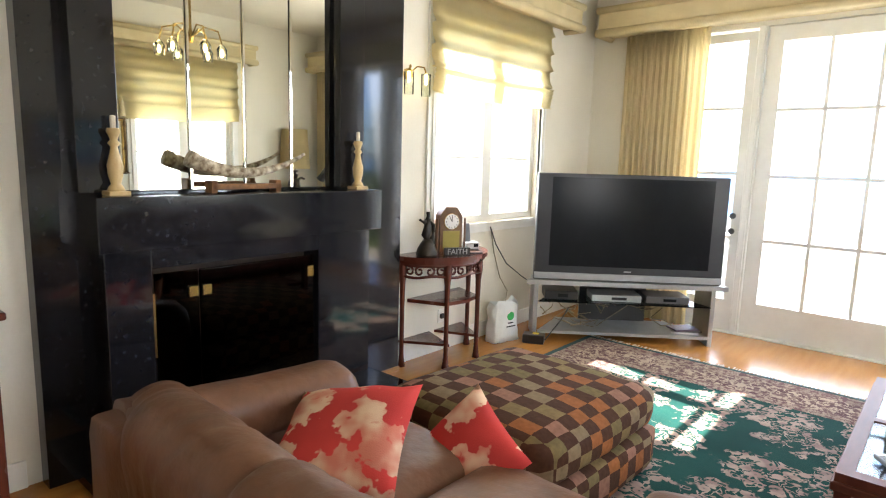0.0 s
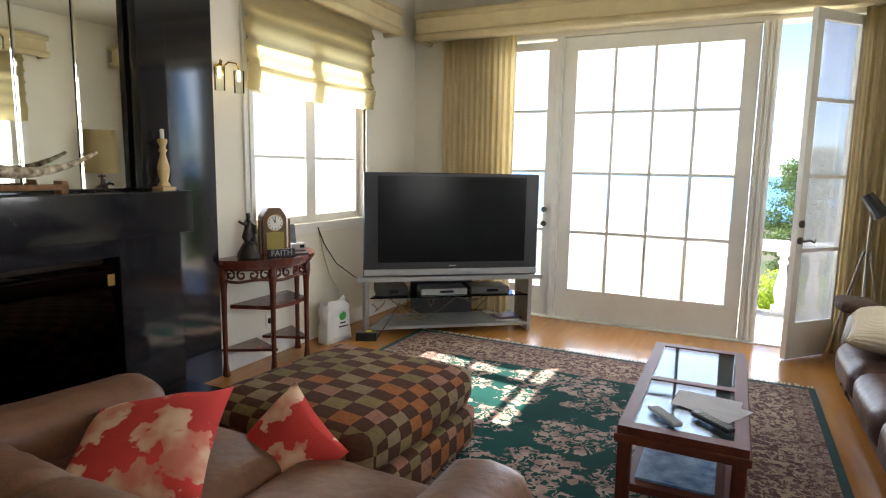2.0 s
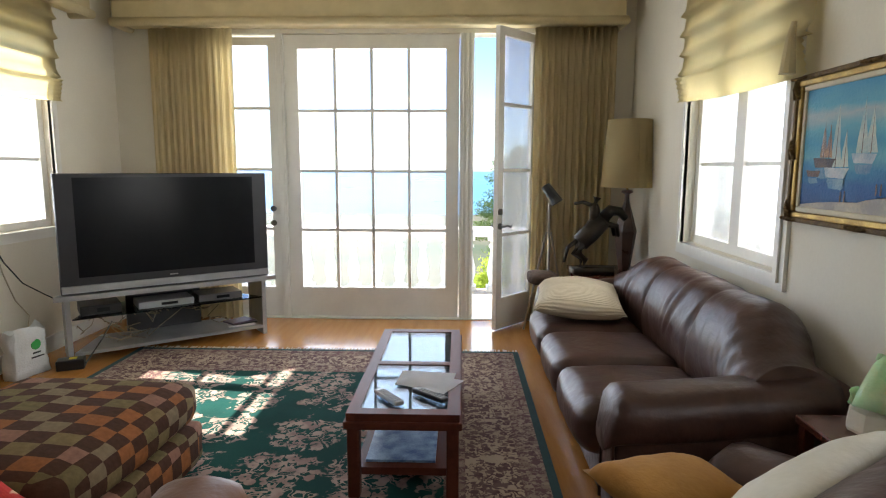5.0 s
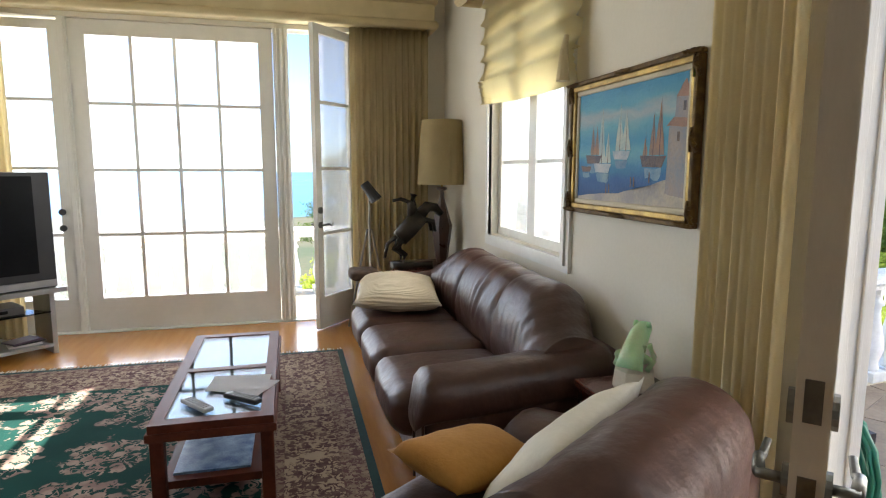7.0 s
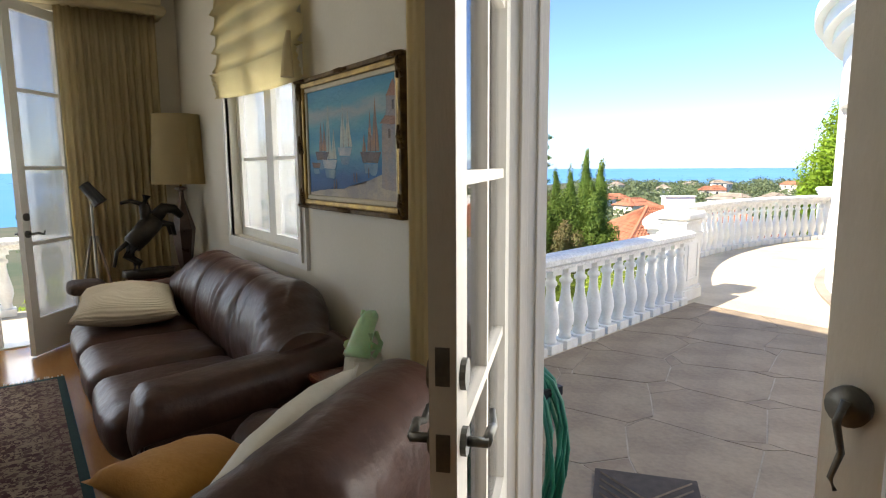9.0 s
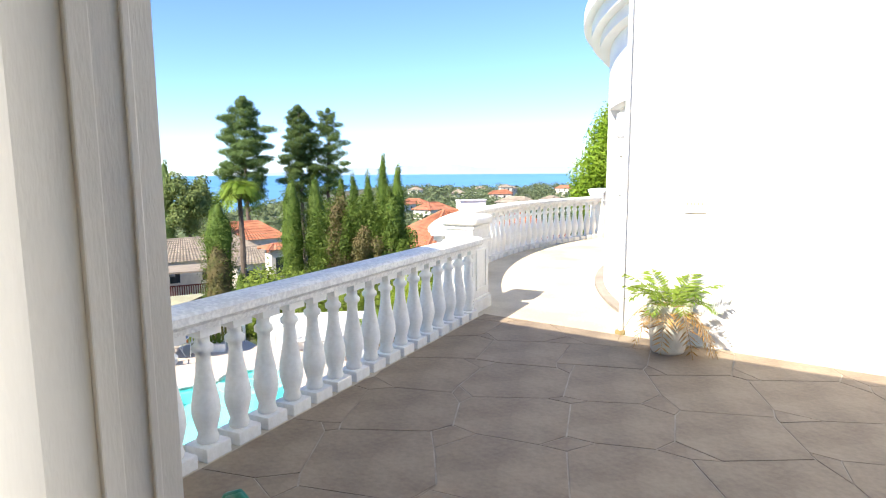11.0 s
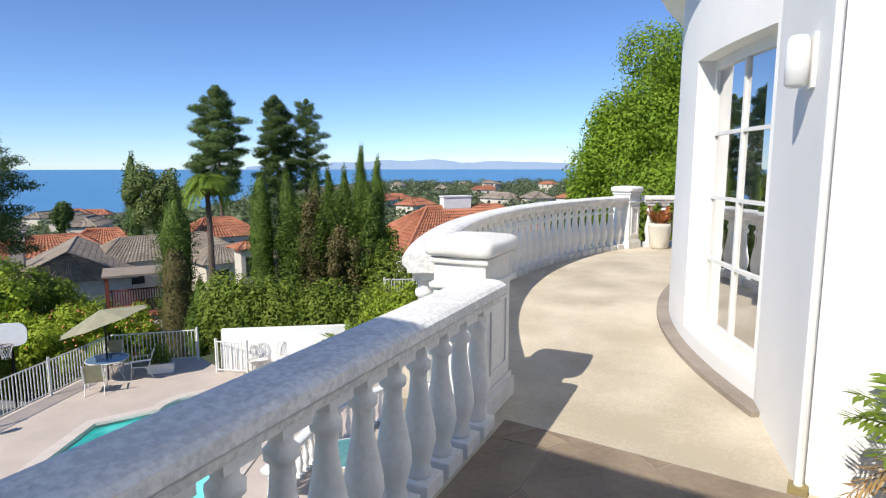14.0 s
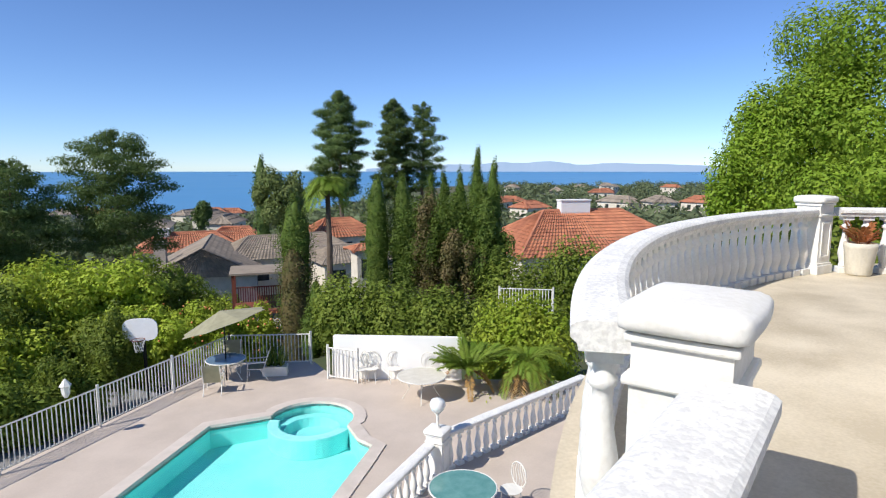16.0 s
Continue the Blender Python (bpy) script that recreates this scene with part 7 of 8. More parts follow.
tree("tall dark green pine rising above the houses", 35.6, 85, 11.6, 7.4, "pine", L_PINE, 1, 24000, 0.22, -2.5)
tree("tall dark green pine with two close leaders", 40.7, 85, 10.6, 6.2, "pine", L_PINE, 2, 19000, 0.22, -3.0)
tree("slender open pine with visible branches", 43.4, 86, 10.4, 5.6, "pine", L_PINE, 3, 11000, 0.21, -2.0)
tree("large spreading dark pine on the slope", 16.4, 46, 3.7, 7.0, "pine", L_PINE, 4, 20000, 0.15, -4.2)
tree("large spreading dark pine at the garden edge", 9.2, 45, 1.7, 6.2, "pine", L_PINE, 5, 16000, 0.15, -5.0)
tree("dark broad pine standing close to the garden", 0.0, 42, 3.0, 7.0, "pine", L_PINE, 6, 12000, 0.18, -5.0)
tree("rounded grey-green eucalyptus above the roofs", 30.2, 70, 2.2, 6.4, "round", L_EUC, 7, 6500, 0.26, -6.0)
tree("thin dark treetop beside the eucalyptus", 28.4, 74, 2.7, 2.0, "column", L_PINE, 8, 1500, 0.26, -4)
tree("small round dark tree near the shore", 23.3, 120, -4.3, 3.9, "round", L_PINE, 9, 2500, 0.28, -9.8)
for i, (b, d, zt, w) in enumerate(((38.9, 35, 0.9, 1.6), (41.4, 35.5, 1.1, 1.5), (48.5, 33, 2.35, 0.9), (50.1, 33, 1.7, 1.0), (46.9, 33.5, 1.2, 0.9), (45.4, 34, 1.1, 0.9), (44.1, 34.5, 0.9, 0.9), (49.4, 32, 0.4, 1.1))):
    tree("slim dark green Italian cypress", b, d, zt, w, "column", L_CYP, 20 + i, 5200, 0.10)
for i, (b, d, zt, w, mt) in enumerate(((44.0, 32.5, 0.2, 3.2, L_BROWN), (46.3, 32, 0.1, 3.4, L_CYP), (48.6, 31.5, -0.2, 3.4, L_CYP), (42.6, 33, 0.0, 2.8, L_CYP), (47.5, 30.8, -1.6, 3.0, L_BROWN), (50.0, 31, -1.2, 2.6, L_CYP))):
    tree("tall hedge tree overgrown with dry vines", b, d, zt, w, "round", mt, 40 + i, 5500, 0.11, -6.0)
tree("dark cypress with brown dry patches", 31.2, 30, 0.05, 1.7, "column", L_CYP, 50, 6500, 0.10)
tree("dry brown growth on the cypress", 31.0, 29.5, -2.2, 1.6, "column", L_BROWN, 51, 2600, 0.10)
for b, d, zt in ((33.0, 27, -3.7), (34.2, 27, -3.9), (32.4, 26.5, -4.8)):
    tree("young green cypress by the pool fence", b, d, zt, 0.8, "column", L_CYP, int(b * 10), 2600, 0.08)
rt = random.Random(21)
for i, (b, d, zt, w) in enumerate(((6, 30, -3.2, 6.0), (10.5, 33, -2.9, 6.5), (14.5, 33, -2.8, 6.0), (18.5, 35, -3.0, 5.5), (4, 26, -4.6, 5.0), (9, 28, -4.4, 5.0), (13.3, 29, -4.4, 4.5), (-2, 30, -3.2, 7), (17, 30, -4.6, 4.0))):
    tree("broad bright green garden tree", b, d, zt, w, "round", L_BRIGHT if i % 3 else L_HEDGE, 60 + i, 8500, 0.15, zt - 5.0)
for i, (b, d, zt, w) in enumerate(((20.5, 30, -4.6, 4.2), (24.0, 30, -5.0, 4.2), (27.0, 31, -5.3, 3.4))):
    t = tree("leafy persimmon tree dotted with orange fruit", b, d, zt, w, "round", L_BRIGHT, 80 + i, 8000, 0.12, zt - 4.2)
    fm = bpy.data.meshes.new("fruit")
    bm = lathe(B(), [(0.02, -0.05), (0.06, 0), (0.02, 0.05)], 6)
    bm.to_mesh(fm)
    bm.free()
    fm.materials.append(FRUIT)
    for k in range(60):
        a, e = rt.uniform(0, 6.28), rt.uniform(-0.3, 0.9)
        h = zt - t.location.z
        o = new("fruit", fm)
        o.parent = t
        o.matrix_basis = pose(w * 0.5 * math.cos(a) * math.cos(e), w * 0.5 * math.sin(a) * math.cos(e), h - 2.1 + 2.0 * math.sin(e))
for b, d, zt in ((15.6, 24.5, -3.2), (11.0, 24, -5.2), (13.0, 24, -5.6)):
    tree("ivy-covered slender shrub on the court fence", b, d, zt, 1.9, "round", L_HEDGE, int(b * 7), 6000, 0.09, zt - 4.2)
# broad ficus beyond the far balustrade
tree("huge dense bright green ficus beyond the balustrade", 83.5, 28, 9.2, 11.5, "round", L_FICUS, 90, 64000, 0.115, -2.5, base=-7.0)
tree("dense green ficus foliage beside the terrace", 74.0, 28, 5.0, 5.0, "round", L_FICUS, 91, 17000, 0.115, -2.8, base=-7.0)
tree("dense green ficus foliage beside the terrace", 86, 24, 5.5, 8.0, "round", L_FICUS, 92, 24000, 0.115, -2.5, base=-7.0)
# ivy hanging behind the far balustrade
iv = thing("ivy_hedge", "glossy green hedge behind the far balustrade", "hedge", pose(18.6, 6.0, -5.8))
rngv = np.random.default_rng(5)
leaf_part("foliage", leaf_cloud([(0.3 * math.sin(i), 1.0 - 0.55 * i, 5.2 + 0.4 * math.sin(i * 1.7)) for i in range(9)], [(0.5, 0.6, 1.1)] * 9, 7000, 0.09, rngv), L_HEDGE, iv)
part("stems", tube(B(), [(0, 0, 0), (0, 0, 5)], 0.06, 6), BARK, iv)


def shrub(name, label, pts, r, rz, leaves, size, leafm, seed, cat="hedge"):
    x0, y0 = pts[0]
    z0 = ground_z(x0, y0)
    t = thing(name, label, cat, pose(x0, y0, z0))
    rng = np.random.default_rng(seed)
    cs, rs = [], []
    for (xa, ya), (xb, yb) in zip(pts, pts[1:]):
        n = max(2, int(math.hypot(xb - xa, yb - ya) / (r * 0.7)))
        for i in range(n):
            k = i / n
            cs.append((xa + (xb - xa) * k - x0 + rng.uniform(-0.2, 0.2), ya + (yb - ya) * k - y0 + rng.uniform(-0.2, 0.2), rz * rng.uniform(0.75, 1.15)))
            rs.append((r * rng.uniform(0.8, 1.2), r * rng.uniform(0.8, 1.2), rz * rng.uniform(0.85, 1.05)))
    leaf_part("foliage", leaf_cloud(cs, rs, leaves * 2, size * 0.68, rng, 0.5), leafm, t)
    bm = B()
    for c in cs[::2]:
        tube(bm, [(c[0], c[1], -0.4), (c[0] + 0.05, c[1], c[2])], 0.04, 5, 0.015)
    tagged(part("stems", bm, BARK, t), kind="stuff")
    return t


shrub("hedge", "dense dark green hedge behind the white garden wall", [bearing(35.2, 24.5), bearing(43, 23.6), bearing(50, 23.5)], 1.25, 1.75, 15000, 0.12, L_HEDGE, 7)
shrub("hedge", "dark shrubs under the tiled roof", [bearing(52, 30), bearing(57, 31), bearing(61, 31)], 1.4, 2.6, 9000, 0.14, L_HEDGE, 8)
shrub("shrub", "loose green and yellowed shrubs beside the sago", [bearing(50.5, 20.5), bearing(58, 20)], 0.9, 1.8, 11000, 0.11, L_BRIGHT, 9, "shrub")
shrub("hedge", "low clipped hedge before the grey roof", [bearing(21.5, 44), bearing(26, 44)], 0.9, 1.5, 4000, 0.14, L_BRIGHT, 10)
shrub("shrub", "green shrubs along the lower court", [bearing(5, 23), bearing(11, 24)], 1.1, 1.3, 7000, 0.12, L_HEDGE, 11, "shrub")

# palm among the roofs
px_, py_ = bearing(34.3, 48)
pz_ = ground_z(px_, py_)
pt_ = thing("palm_tree", "tall palm with drooping bright green fronds", "tree", pose(px_, py_, pz_))
ph_ = 0.2 - pz_
part("trunk", tube(B(), [(0, 0, -0.2), (0.1, 0, ph_ * 0.5), (0, 0, ph_)], 0.30, 10, 0.17), BARK, pt_)
rp = random.Random(4)
bm = B()
for k in range(42):
    a = 2.399 * k
    up = rp.uniform(-0.1, 2.1)
    frond(bm, (0, 0, ph_), a, rp.uniform(1.9, 2.6), up, 2.4 + rp.uniform(-0.4, 0.6), 34, 0.045, 1.0, rp)
part("crown", bm, L_PALM, pt_)

# woods and scattered houses towards the coast
rngf = np.random.default_rng(33)
cs, rs = [], []
for i in range(1500):
    b = rngf.uniform(8, 80)
    if b < 36:
        d = rngf.uniform(95, 330)
    else:
        d = 110 * (8.0 ** rngf.random())
        if b < 48 and d > 380:
            continue
    x, y = bearing(b, d)
    w = rngf.uniform(2.2, 4.8) * (1 + d / 700)
    if 13 < b < 36:
        w *= 0.75
    cs.append((x, y, ground_z(x, y) + w * 0.45))
    rs.append((w, w, w * 0.62))
wd = new("far_woods")
tagged(wd, "dusty green treetops covering the coastal plain", "woods", kind="stuff")
leaf_part("treetops", leaf_cloud(cs, rs, 90000, 0.95, rngf, 0.45), L_FAR, wd)


# ---- houses below ----
WALLH = mat("house_stucco", (0.72, 0.66, 0.55), (0.62, 0.56, 0.46), 0.9, 2)
DARKWIN = mat("dark_window", (0.03, 0.035, 0.04), (0.05, 0.055, 0.06), 0.15, 3, bump=0)


def tiled_slope(bm, a, b, c, d, pitch, amp):
    """A roof plane a-b (eave) to d-c (ridge), with rows of rounded tiles running up the slope."""
    a, b, c, d = map(Vector, (a, b, c, d))
    n = max(2, int((b - a).length / pitch))
    rows = max(2, int((d - a).length / (pitch * 1.5)))
    nrm = (b - a).cross(d - a).normalized()
    if nrm.z < 0:
        nrm = -nrm
    for j in range(rows):
        v0, v1 = j / rows, (j + 1) / rows
        for i in range(n):
            u0, um, u1 = i / n, (i + 0.5) / n, (i + 1) / n

            def pt(u, v, up):
                return a.lerp(b, u).lerp(d.lerp(c, u), v) + nrm * up

            lift = amp * 0.6
            q = [bm.verts.new(p) for p in (pt(u0, v0, lift), pt(um, v0, amp + lift), pt(u1, v0, lift), pt(u1, v1, 0), pt(um, v1, amp), pt(u0, v1, 0))]
            bm.faces.new((q[0], q[1], q[4], q[5]))
            bm.faces.new((q[1], q[2], q[3], q[4]))


def house(label, x, y, yaw, L, W, z_eave, z_ridge, roofm, pitch, amp, zb=None, wins=3, chimney=None, ch_mat=None, gable=False):
    """Hipped house; local x along its length."""
    zb = ground_z(x, y) - 0.5 if zb is None else zb
    h = thing("house", label, "house", pose(x, y, zb, 0, 0, yaw))
    e, r = z_eave - zb, z_ridge - zb
    part("wall", box(B(), -L / 2 + 0.4, L / 2 - 0.4, -W / 2 + 0.4, W / 2 - 0.4, 0, e), WALLH, h)
    bm = B()
    hip = 0.02 if gable else min(W / 2 * 0.8, L / 2 * 0.6)
    E_ = [(-L / 2, -W / 2, e), (L / 2, -W / 2, e), (L / 2, W / 2, e), (-L / 2, W / 2, e)]
    R0, R1 = (-L / 2 + hip, 0, r), (L / 2 - hip, 0, r)
    tiled_slope(bm, E_[0], E_[1], R1, R0, pitch, amp)
    tiled_slope(bm, E_[2], E_[3], R0, R1, pitch, amp)
    tiled_slope(bm, E_[1], E_[2], R1, R1, pitch, amp)
    tiled_slope(bm, E_[3], E_[0], R0, R0, pitch, amp)
    rf_ = part("roof", bm, roofm, h)
    if gable:
        for sx in (-1, 1):
            xa, xb = sorted((sx * (L / 2 - 0.4), sx * (L / 2 - 0.6)))
            bm = B()
            skin(bm, [[bm.verts.new(v) for v in ((xx, -W / 2 + 0.4, e - 0.02), (xx, W / 2 - 0.4, e - 0.02), (xx, 0, r - 0.15))] for xx in (xa, xb)])
            part("gable_wall", bm, WALLH, h)
    bm = B()
    for p in E_:
        tube(bm, [p, R0 if p[0] < 0 else R1], amp * 2.2, 6)
    tube(bm, [R0, R1], amp * 2.4, 6)
    part("ridge", bm, roofm, rf_)
    for k in range(wins):
        xx = -L / 2 + L * (k + 1) / (wins + 1)
        for s in (-1, 1):
            w = part("window", box(B(), xx - 0.6, xx + 0.6, s * (W / 2 - 0.4) - 0.03, s * (W / 2 - 0.4) + 0.03, max(0.4, e - 2.0), e - 0.6), DARKWIN, h)
    if chimney:
        cx, cy, cw, cd, ct_ = chimney
        c = part("chimney", box(B(), cx - cw / 2, cx + cw / 2, cy - cd / 2, cy + cd / 2, e - 0.2, ct_ - zb), ch_mat or STUCCO, rf_)
        part("chimney_cap", box(B(), cx - cw / 2 - 0.08, cx + cw / 2 + 0.08, cy - cd / 2 - 0.08, cy + cd / 2 + 0.08, ct_ - zb, ct_ - zb + 0.12), ch_mat or STUCCO, c)
    return h


x, y = bearing(58.5, 62)
house("neighbouring house under a broad red clay tile roof", x, y, 150, 19, 13, -6.6, -2.9, TILEROOF, 0.42, 0.09, chimney=(1.0, 0.0, 3.2, 1.0, -1.9))
x, y = bearing(23.5, 56)
house("low house with a brown shake roof and block chimney", x, y, 62, 11.5, 9.0, -7.3, -5.0, GREYROOF, 0.30, 0.03, gable=True, chimney=(-1.5, 3.6, 1.0, 0.9, -4.9), ch_mat=mat("grey_block", (0.42, 0.38, 0.34), (0.34, 0.31, 0.28), 0.9, 4))
x, y = bearing(30.5, 60)
house("low house with a brown shake roof", x, y, 165, 13, 7, -6.9, -5.1, GREYROOF, 0.32, 0.05)
x, y = bearing(36.0, 57)
house("low white house with a brown shake roof", x, y, 165, 7, 6, -7.2, -5.9, GREYROOF, 0.34, 0.05)
x, y = bearing(22.0, 86)
house("ochre house under an orange tile roof", x, y, 160, 13, 8, -9.3, -7.2, TILEROOF, 0.45, 0.09, chimney=(3.0, 0.5, 1.3, 0.8, -6.6))
x, y = bearing(26, 92)
house("ochre house under an orange tile roof", x, y, 150, 9, 7, -9.2, -7.2, TILEROOF, 0.45, 0.09)
x, y = bearing(35.2, 80)
house("house under an orange tile roof behind the palm", x, y, 165, 9, 8, -7.4, -5.3, TILEROOF, 0.45, 0.09)
x, y = bearing(37.8, 44)
house("white stucco house with a terrace beside the cypresses", x, y, 160, 2.6, 2.4, -4.6, -4.25, TILEROOF, 0.4, 0.06, wins=1)
rh = random.Random(77)
for k in range(26):
    b = rh.uniform(50, 72) if k % 3 else rh.uniform(12, 27)
    d = rh.uniform(170, 520) if k % 3 else rh.uniform(150, 300)
    x, y = bearing(b, d)
    z = ground_z(x, y)
    house("far pale house among the treetops", x, y, rh.uniform(0, 180), rh.uniform(9, 15), rh.uniform(7, 9), z + 4.2 + d * 0.004, z + 6.2 + d * 0.004, TILEROOF if k % 2 else GREYROOF, 1.6, 0.15, wins=2)
# redwood deck with rails and a pale patio roof
x, y = bearing(28.8, 39)
dk = thing("redwood_deck", "red-stained wooden deck with slatted railings", "deck", pose(x, y, ground_z(x, y), 0, 0, 152))
zf = -7.4 - ground_z(x, y)
part("platform", box(B(), -2.2, 2.2, -1.4, 1.4, zf - 0.2, zf), REDWOOD, dk)
for s in (-2.2, 2.2):
    for yy in (-1.35, 1.35):
        part("deck_post", box(B(), s - 0.07, s + 0.07, yy - 0.07, yy + 0.07, -0.6, zf + 2.3), REDWOOD, dk)
part("handrail", box(B(), -2.2, 2.2, -1.42, -1.34, zf + 0.95, zf + 1.03), REDWOOD, dk)
for k in range(30):
    xx = -2.15 + 4.3 * k / 29
    part("rail_slat", box(B(), xx - 0.035, xx + 0.035, -1.40, -1.36, zf, zf + 0.95), REDWOOD, dk)
part("pergola", box(B(), -2.4, 2.4, -1.6, 1.6, zf + 2.3, zf + 2.42), GREYROOF, dk)
x, y = bearing(30.0, 33.5)
pr = thing("patio_roof", "pale flat patio roof above red slats", "pergola", pose(x, y, ground_z(x, y), 0, 0, 150))
zr = -7.3 - ground_z(x, y)
part("slab", box(B(), -1.5, 1.5, -1.2, 1.2, zr, zr + 0.1), mat("dusty_roofing", (0.42, 0.36, 0.31), (0.35, 0.3, 0.26), 0.9, 2), pr)
for s in (-1.4, 1.4):
    for yy in (-1.1, 1.1):
        part("roof_post", box(B(), s - 0.06, s + 0.06, yy - 0.06, yy + 0.06, -0.6, zr), REDWOOD, pr)
for k in range(18):
    xx = -1.4 + 2.8 * k / 17
    part("rail_slat", box(B(), xx - 0.04, xx + 0.04, -1.16, -1.11, zr - 1.3, zr - 0.5), REDWOOD, pr)

# ---- pool garden ----
DZ = -5.5
spa_c, spa_r = (14.62, 17.45), 1.18


def spa_pt(deg, r=spa_r):
    return (spa_c[0] + r * math.cos(radians(deg)), spa_c[1] + r * math.sin(radians(deg)))


pool = [(2.0, 11.75), (12.41, 18.95), (13.25, 18.62)] + [spa_pt(a) for a in range(128, -75, -14)] + [(14.75, 15.5), (14.78, 14.95), (5.5, 9.3)]
deck_out = [(-2.0, 15.1), (15.25, 23.5), (17.4, 21.6), (17.0, 19.8), (20.2, 16.2), (24.0, 12.0), (22.0, 6.2), (-2.0, 6.2)]
bm = B()
loops = []
for lp in (deck_out, pool):
    vs = [bm.verts.new((x, y, DZ)) for x, y in lp]
    loops += [bm.edges.new((vs[i], vs[(i + 1) % len(vs)])) for i in range(len(vs))]
bmesh.ops.triangle_fill(bm, use_beauty=True, edges=loops)
bm.faces.ensure_lookup_table()
for f in bm.faces:
    if f.normal.z < 0:
        f.normal_flip()
geom = bmesh.ops.extrude_face_region(bm, geom=bm.faces[:])
bmesh.ops.translate(bm, verts=[v for v in geom["geom"] if isinstance(v, bmesh.types.BMVert)], vec=(0, 0, -0.12))
bmesh.ops.recalc_face_normals(bm, faces=bm.faces)
tag_struct(part("pool_deck", bm, DECKM), "sunlit pale pink-tan concrete pool deck", "deck")
AQUA = mat("aqua_plaster", (0.26, 0.76, 0.74), (0.36, 0.82, 0.80), 0.7, 0.8)
pl_ = thing("swimming_pool", "turquoise swimming pool with an attached round spa", "pool", kind="structure")
cen = Vector((sum(p[0] for p in pool) / len(pool), sum(p[1] for p in pool) / len(pool), 0))
bm = B()
ring_a = [bm.verts.new((x, y, DZ)) for x, y in pool]
ring_b = [bm.verts.new((x, y, DZ - 0.62)) for x, y in pool]
skin(bm, [ring_b, ring_a], cap=False)
bm.faces.new(ring_b)
bmesh.ops.recalc_face_normals(bm, faces=bm.faces)
part("basin", bm, AQUA, pl_, "pale aqua plaster basin")
WATER = bpy.data.materials.new("pool_water")
WATER.use_nodes = True
n_, l_ = WATER.node_tree.nodes, WATER.node_tree.links
n_.remove(n_["Principled BSDF"])
tr1, gl1, mx1, fr1 = n_.new("ShaderNodeBsdfTransparent"), n_.new("ShaderNodeBsdfGlossy"), n_.new("ShaderNodeMixShader"), n_.new("ShaderNodeFresnel")
tr1.inputs[0].default_value = (0.72, 0.97, 0.97, 1)
gl1.inputs["Roughness"].default_value = 0.05
fr1.inputs[0].default_value = 1.33
nz1, bp1 = n_.new("ShaderNodeTexNoise"), n_.new("ShaderNodeBump")
nz1.inputs["Scale"].default_value = 5
bp1.inputs["Strength"].default_value, bp1.inputs["Distance"].default_value = 0.25, 0.02
l_.new(nz1.outputs[0], bp1.inputs["Height"])
l_.new(bp1.outputs[0], gl1.inputs["Normal"])
l_.new(fr1.outputs[0], mx1.inputs[0])
l_.new(tr1.outputs[0], mx1.inputs[1])
l_.new(gl1.outputs[0], mx1.inputs[2])
l_.new(mx1.outputs[0], n_["Material Output"].inputs[0])
bm = B()
f = bm.faces.new([bm.verts.new((x, y, DZ - 0.10)) for x, y in pool])
f.normal_update()
if f.normal.z < 0:
    f.normal_flip()
part("water_surface", bm, WATER, pl_).visible_shadow = False
dense = []
for p, q in zip(pool, pool[1:] + pool[:1]):
    k = max(1, int(math.hypot(q[0] - p[0], q[1] - p[1]) / 0.8))
    dense += [(p[0] + (q[0] - p[0]) * i / k, p[1] + (q[1] - p[1]) * i / k) for i in range(k)]
bm = rail_sweep(B(), dense + dense[:1], [(-0.04, DZ - 0.03), (0.32, DZ - 0.03), (0.32, DZ + 0.035), (-0.02, DZ + 0.045)])
part("coping", bm, COPE, pl_, "pale stone coping")
bm = B()
rings2 = []
for a in range(130, 291, 8):
    c = spa_pt(a, spa_r)
    c2 = spa_pt(a, spa_r - 0.28)
    rings2.append([bm.verts.new((c[0], c[1], DZ - 0.61)), bm.verts.new((c[0], c[1], DZ - 0.075)), bm.verts.new((c2[0], c2[1], DZ - 0.075)), bm.verts.new((c2[0], c2[1], DZ - 0.61))])
skin(bm, rings2)
bmesh.ops.recalc_face_normals(bm, faces=bm.faces)
part("spa_wall", bm, AQUA, pl_, "low curved aqua spa wall")
bm = lathe(B(), [(spa_r - 0.10, -0.60), (spa_r - 0.10, -0.30), (spa_r - 0.42, -0.28), (spa_r - 0.46, -0.55), (0.02, -0.58)], 28, (spa_c[0], spa_c[1], DZ))
part("spa_bench", bm, AQUA, pl_)
# iron fence along the slope
FENCEW = mat("white_fence_paint", (0.78, 0.76, 0.70), (0.70, 0.68, 0.62), 0.5, 6, bump=0)


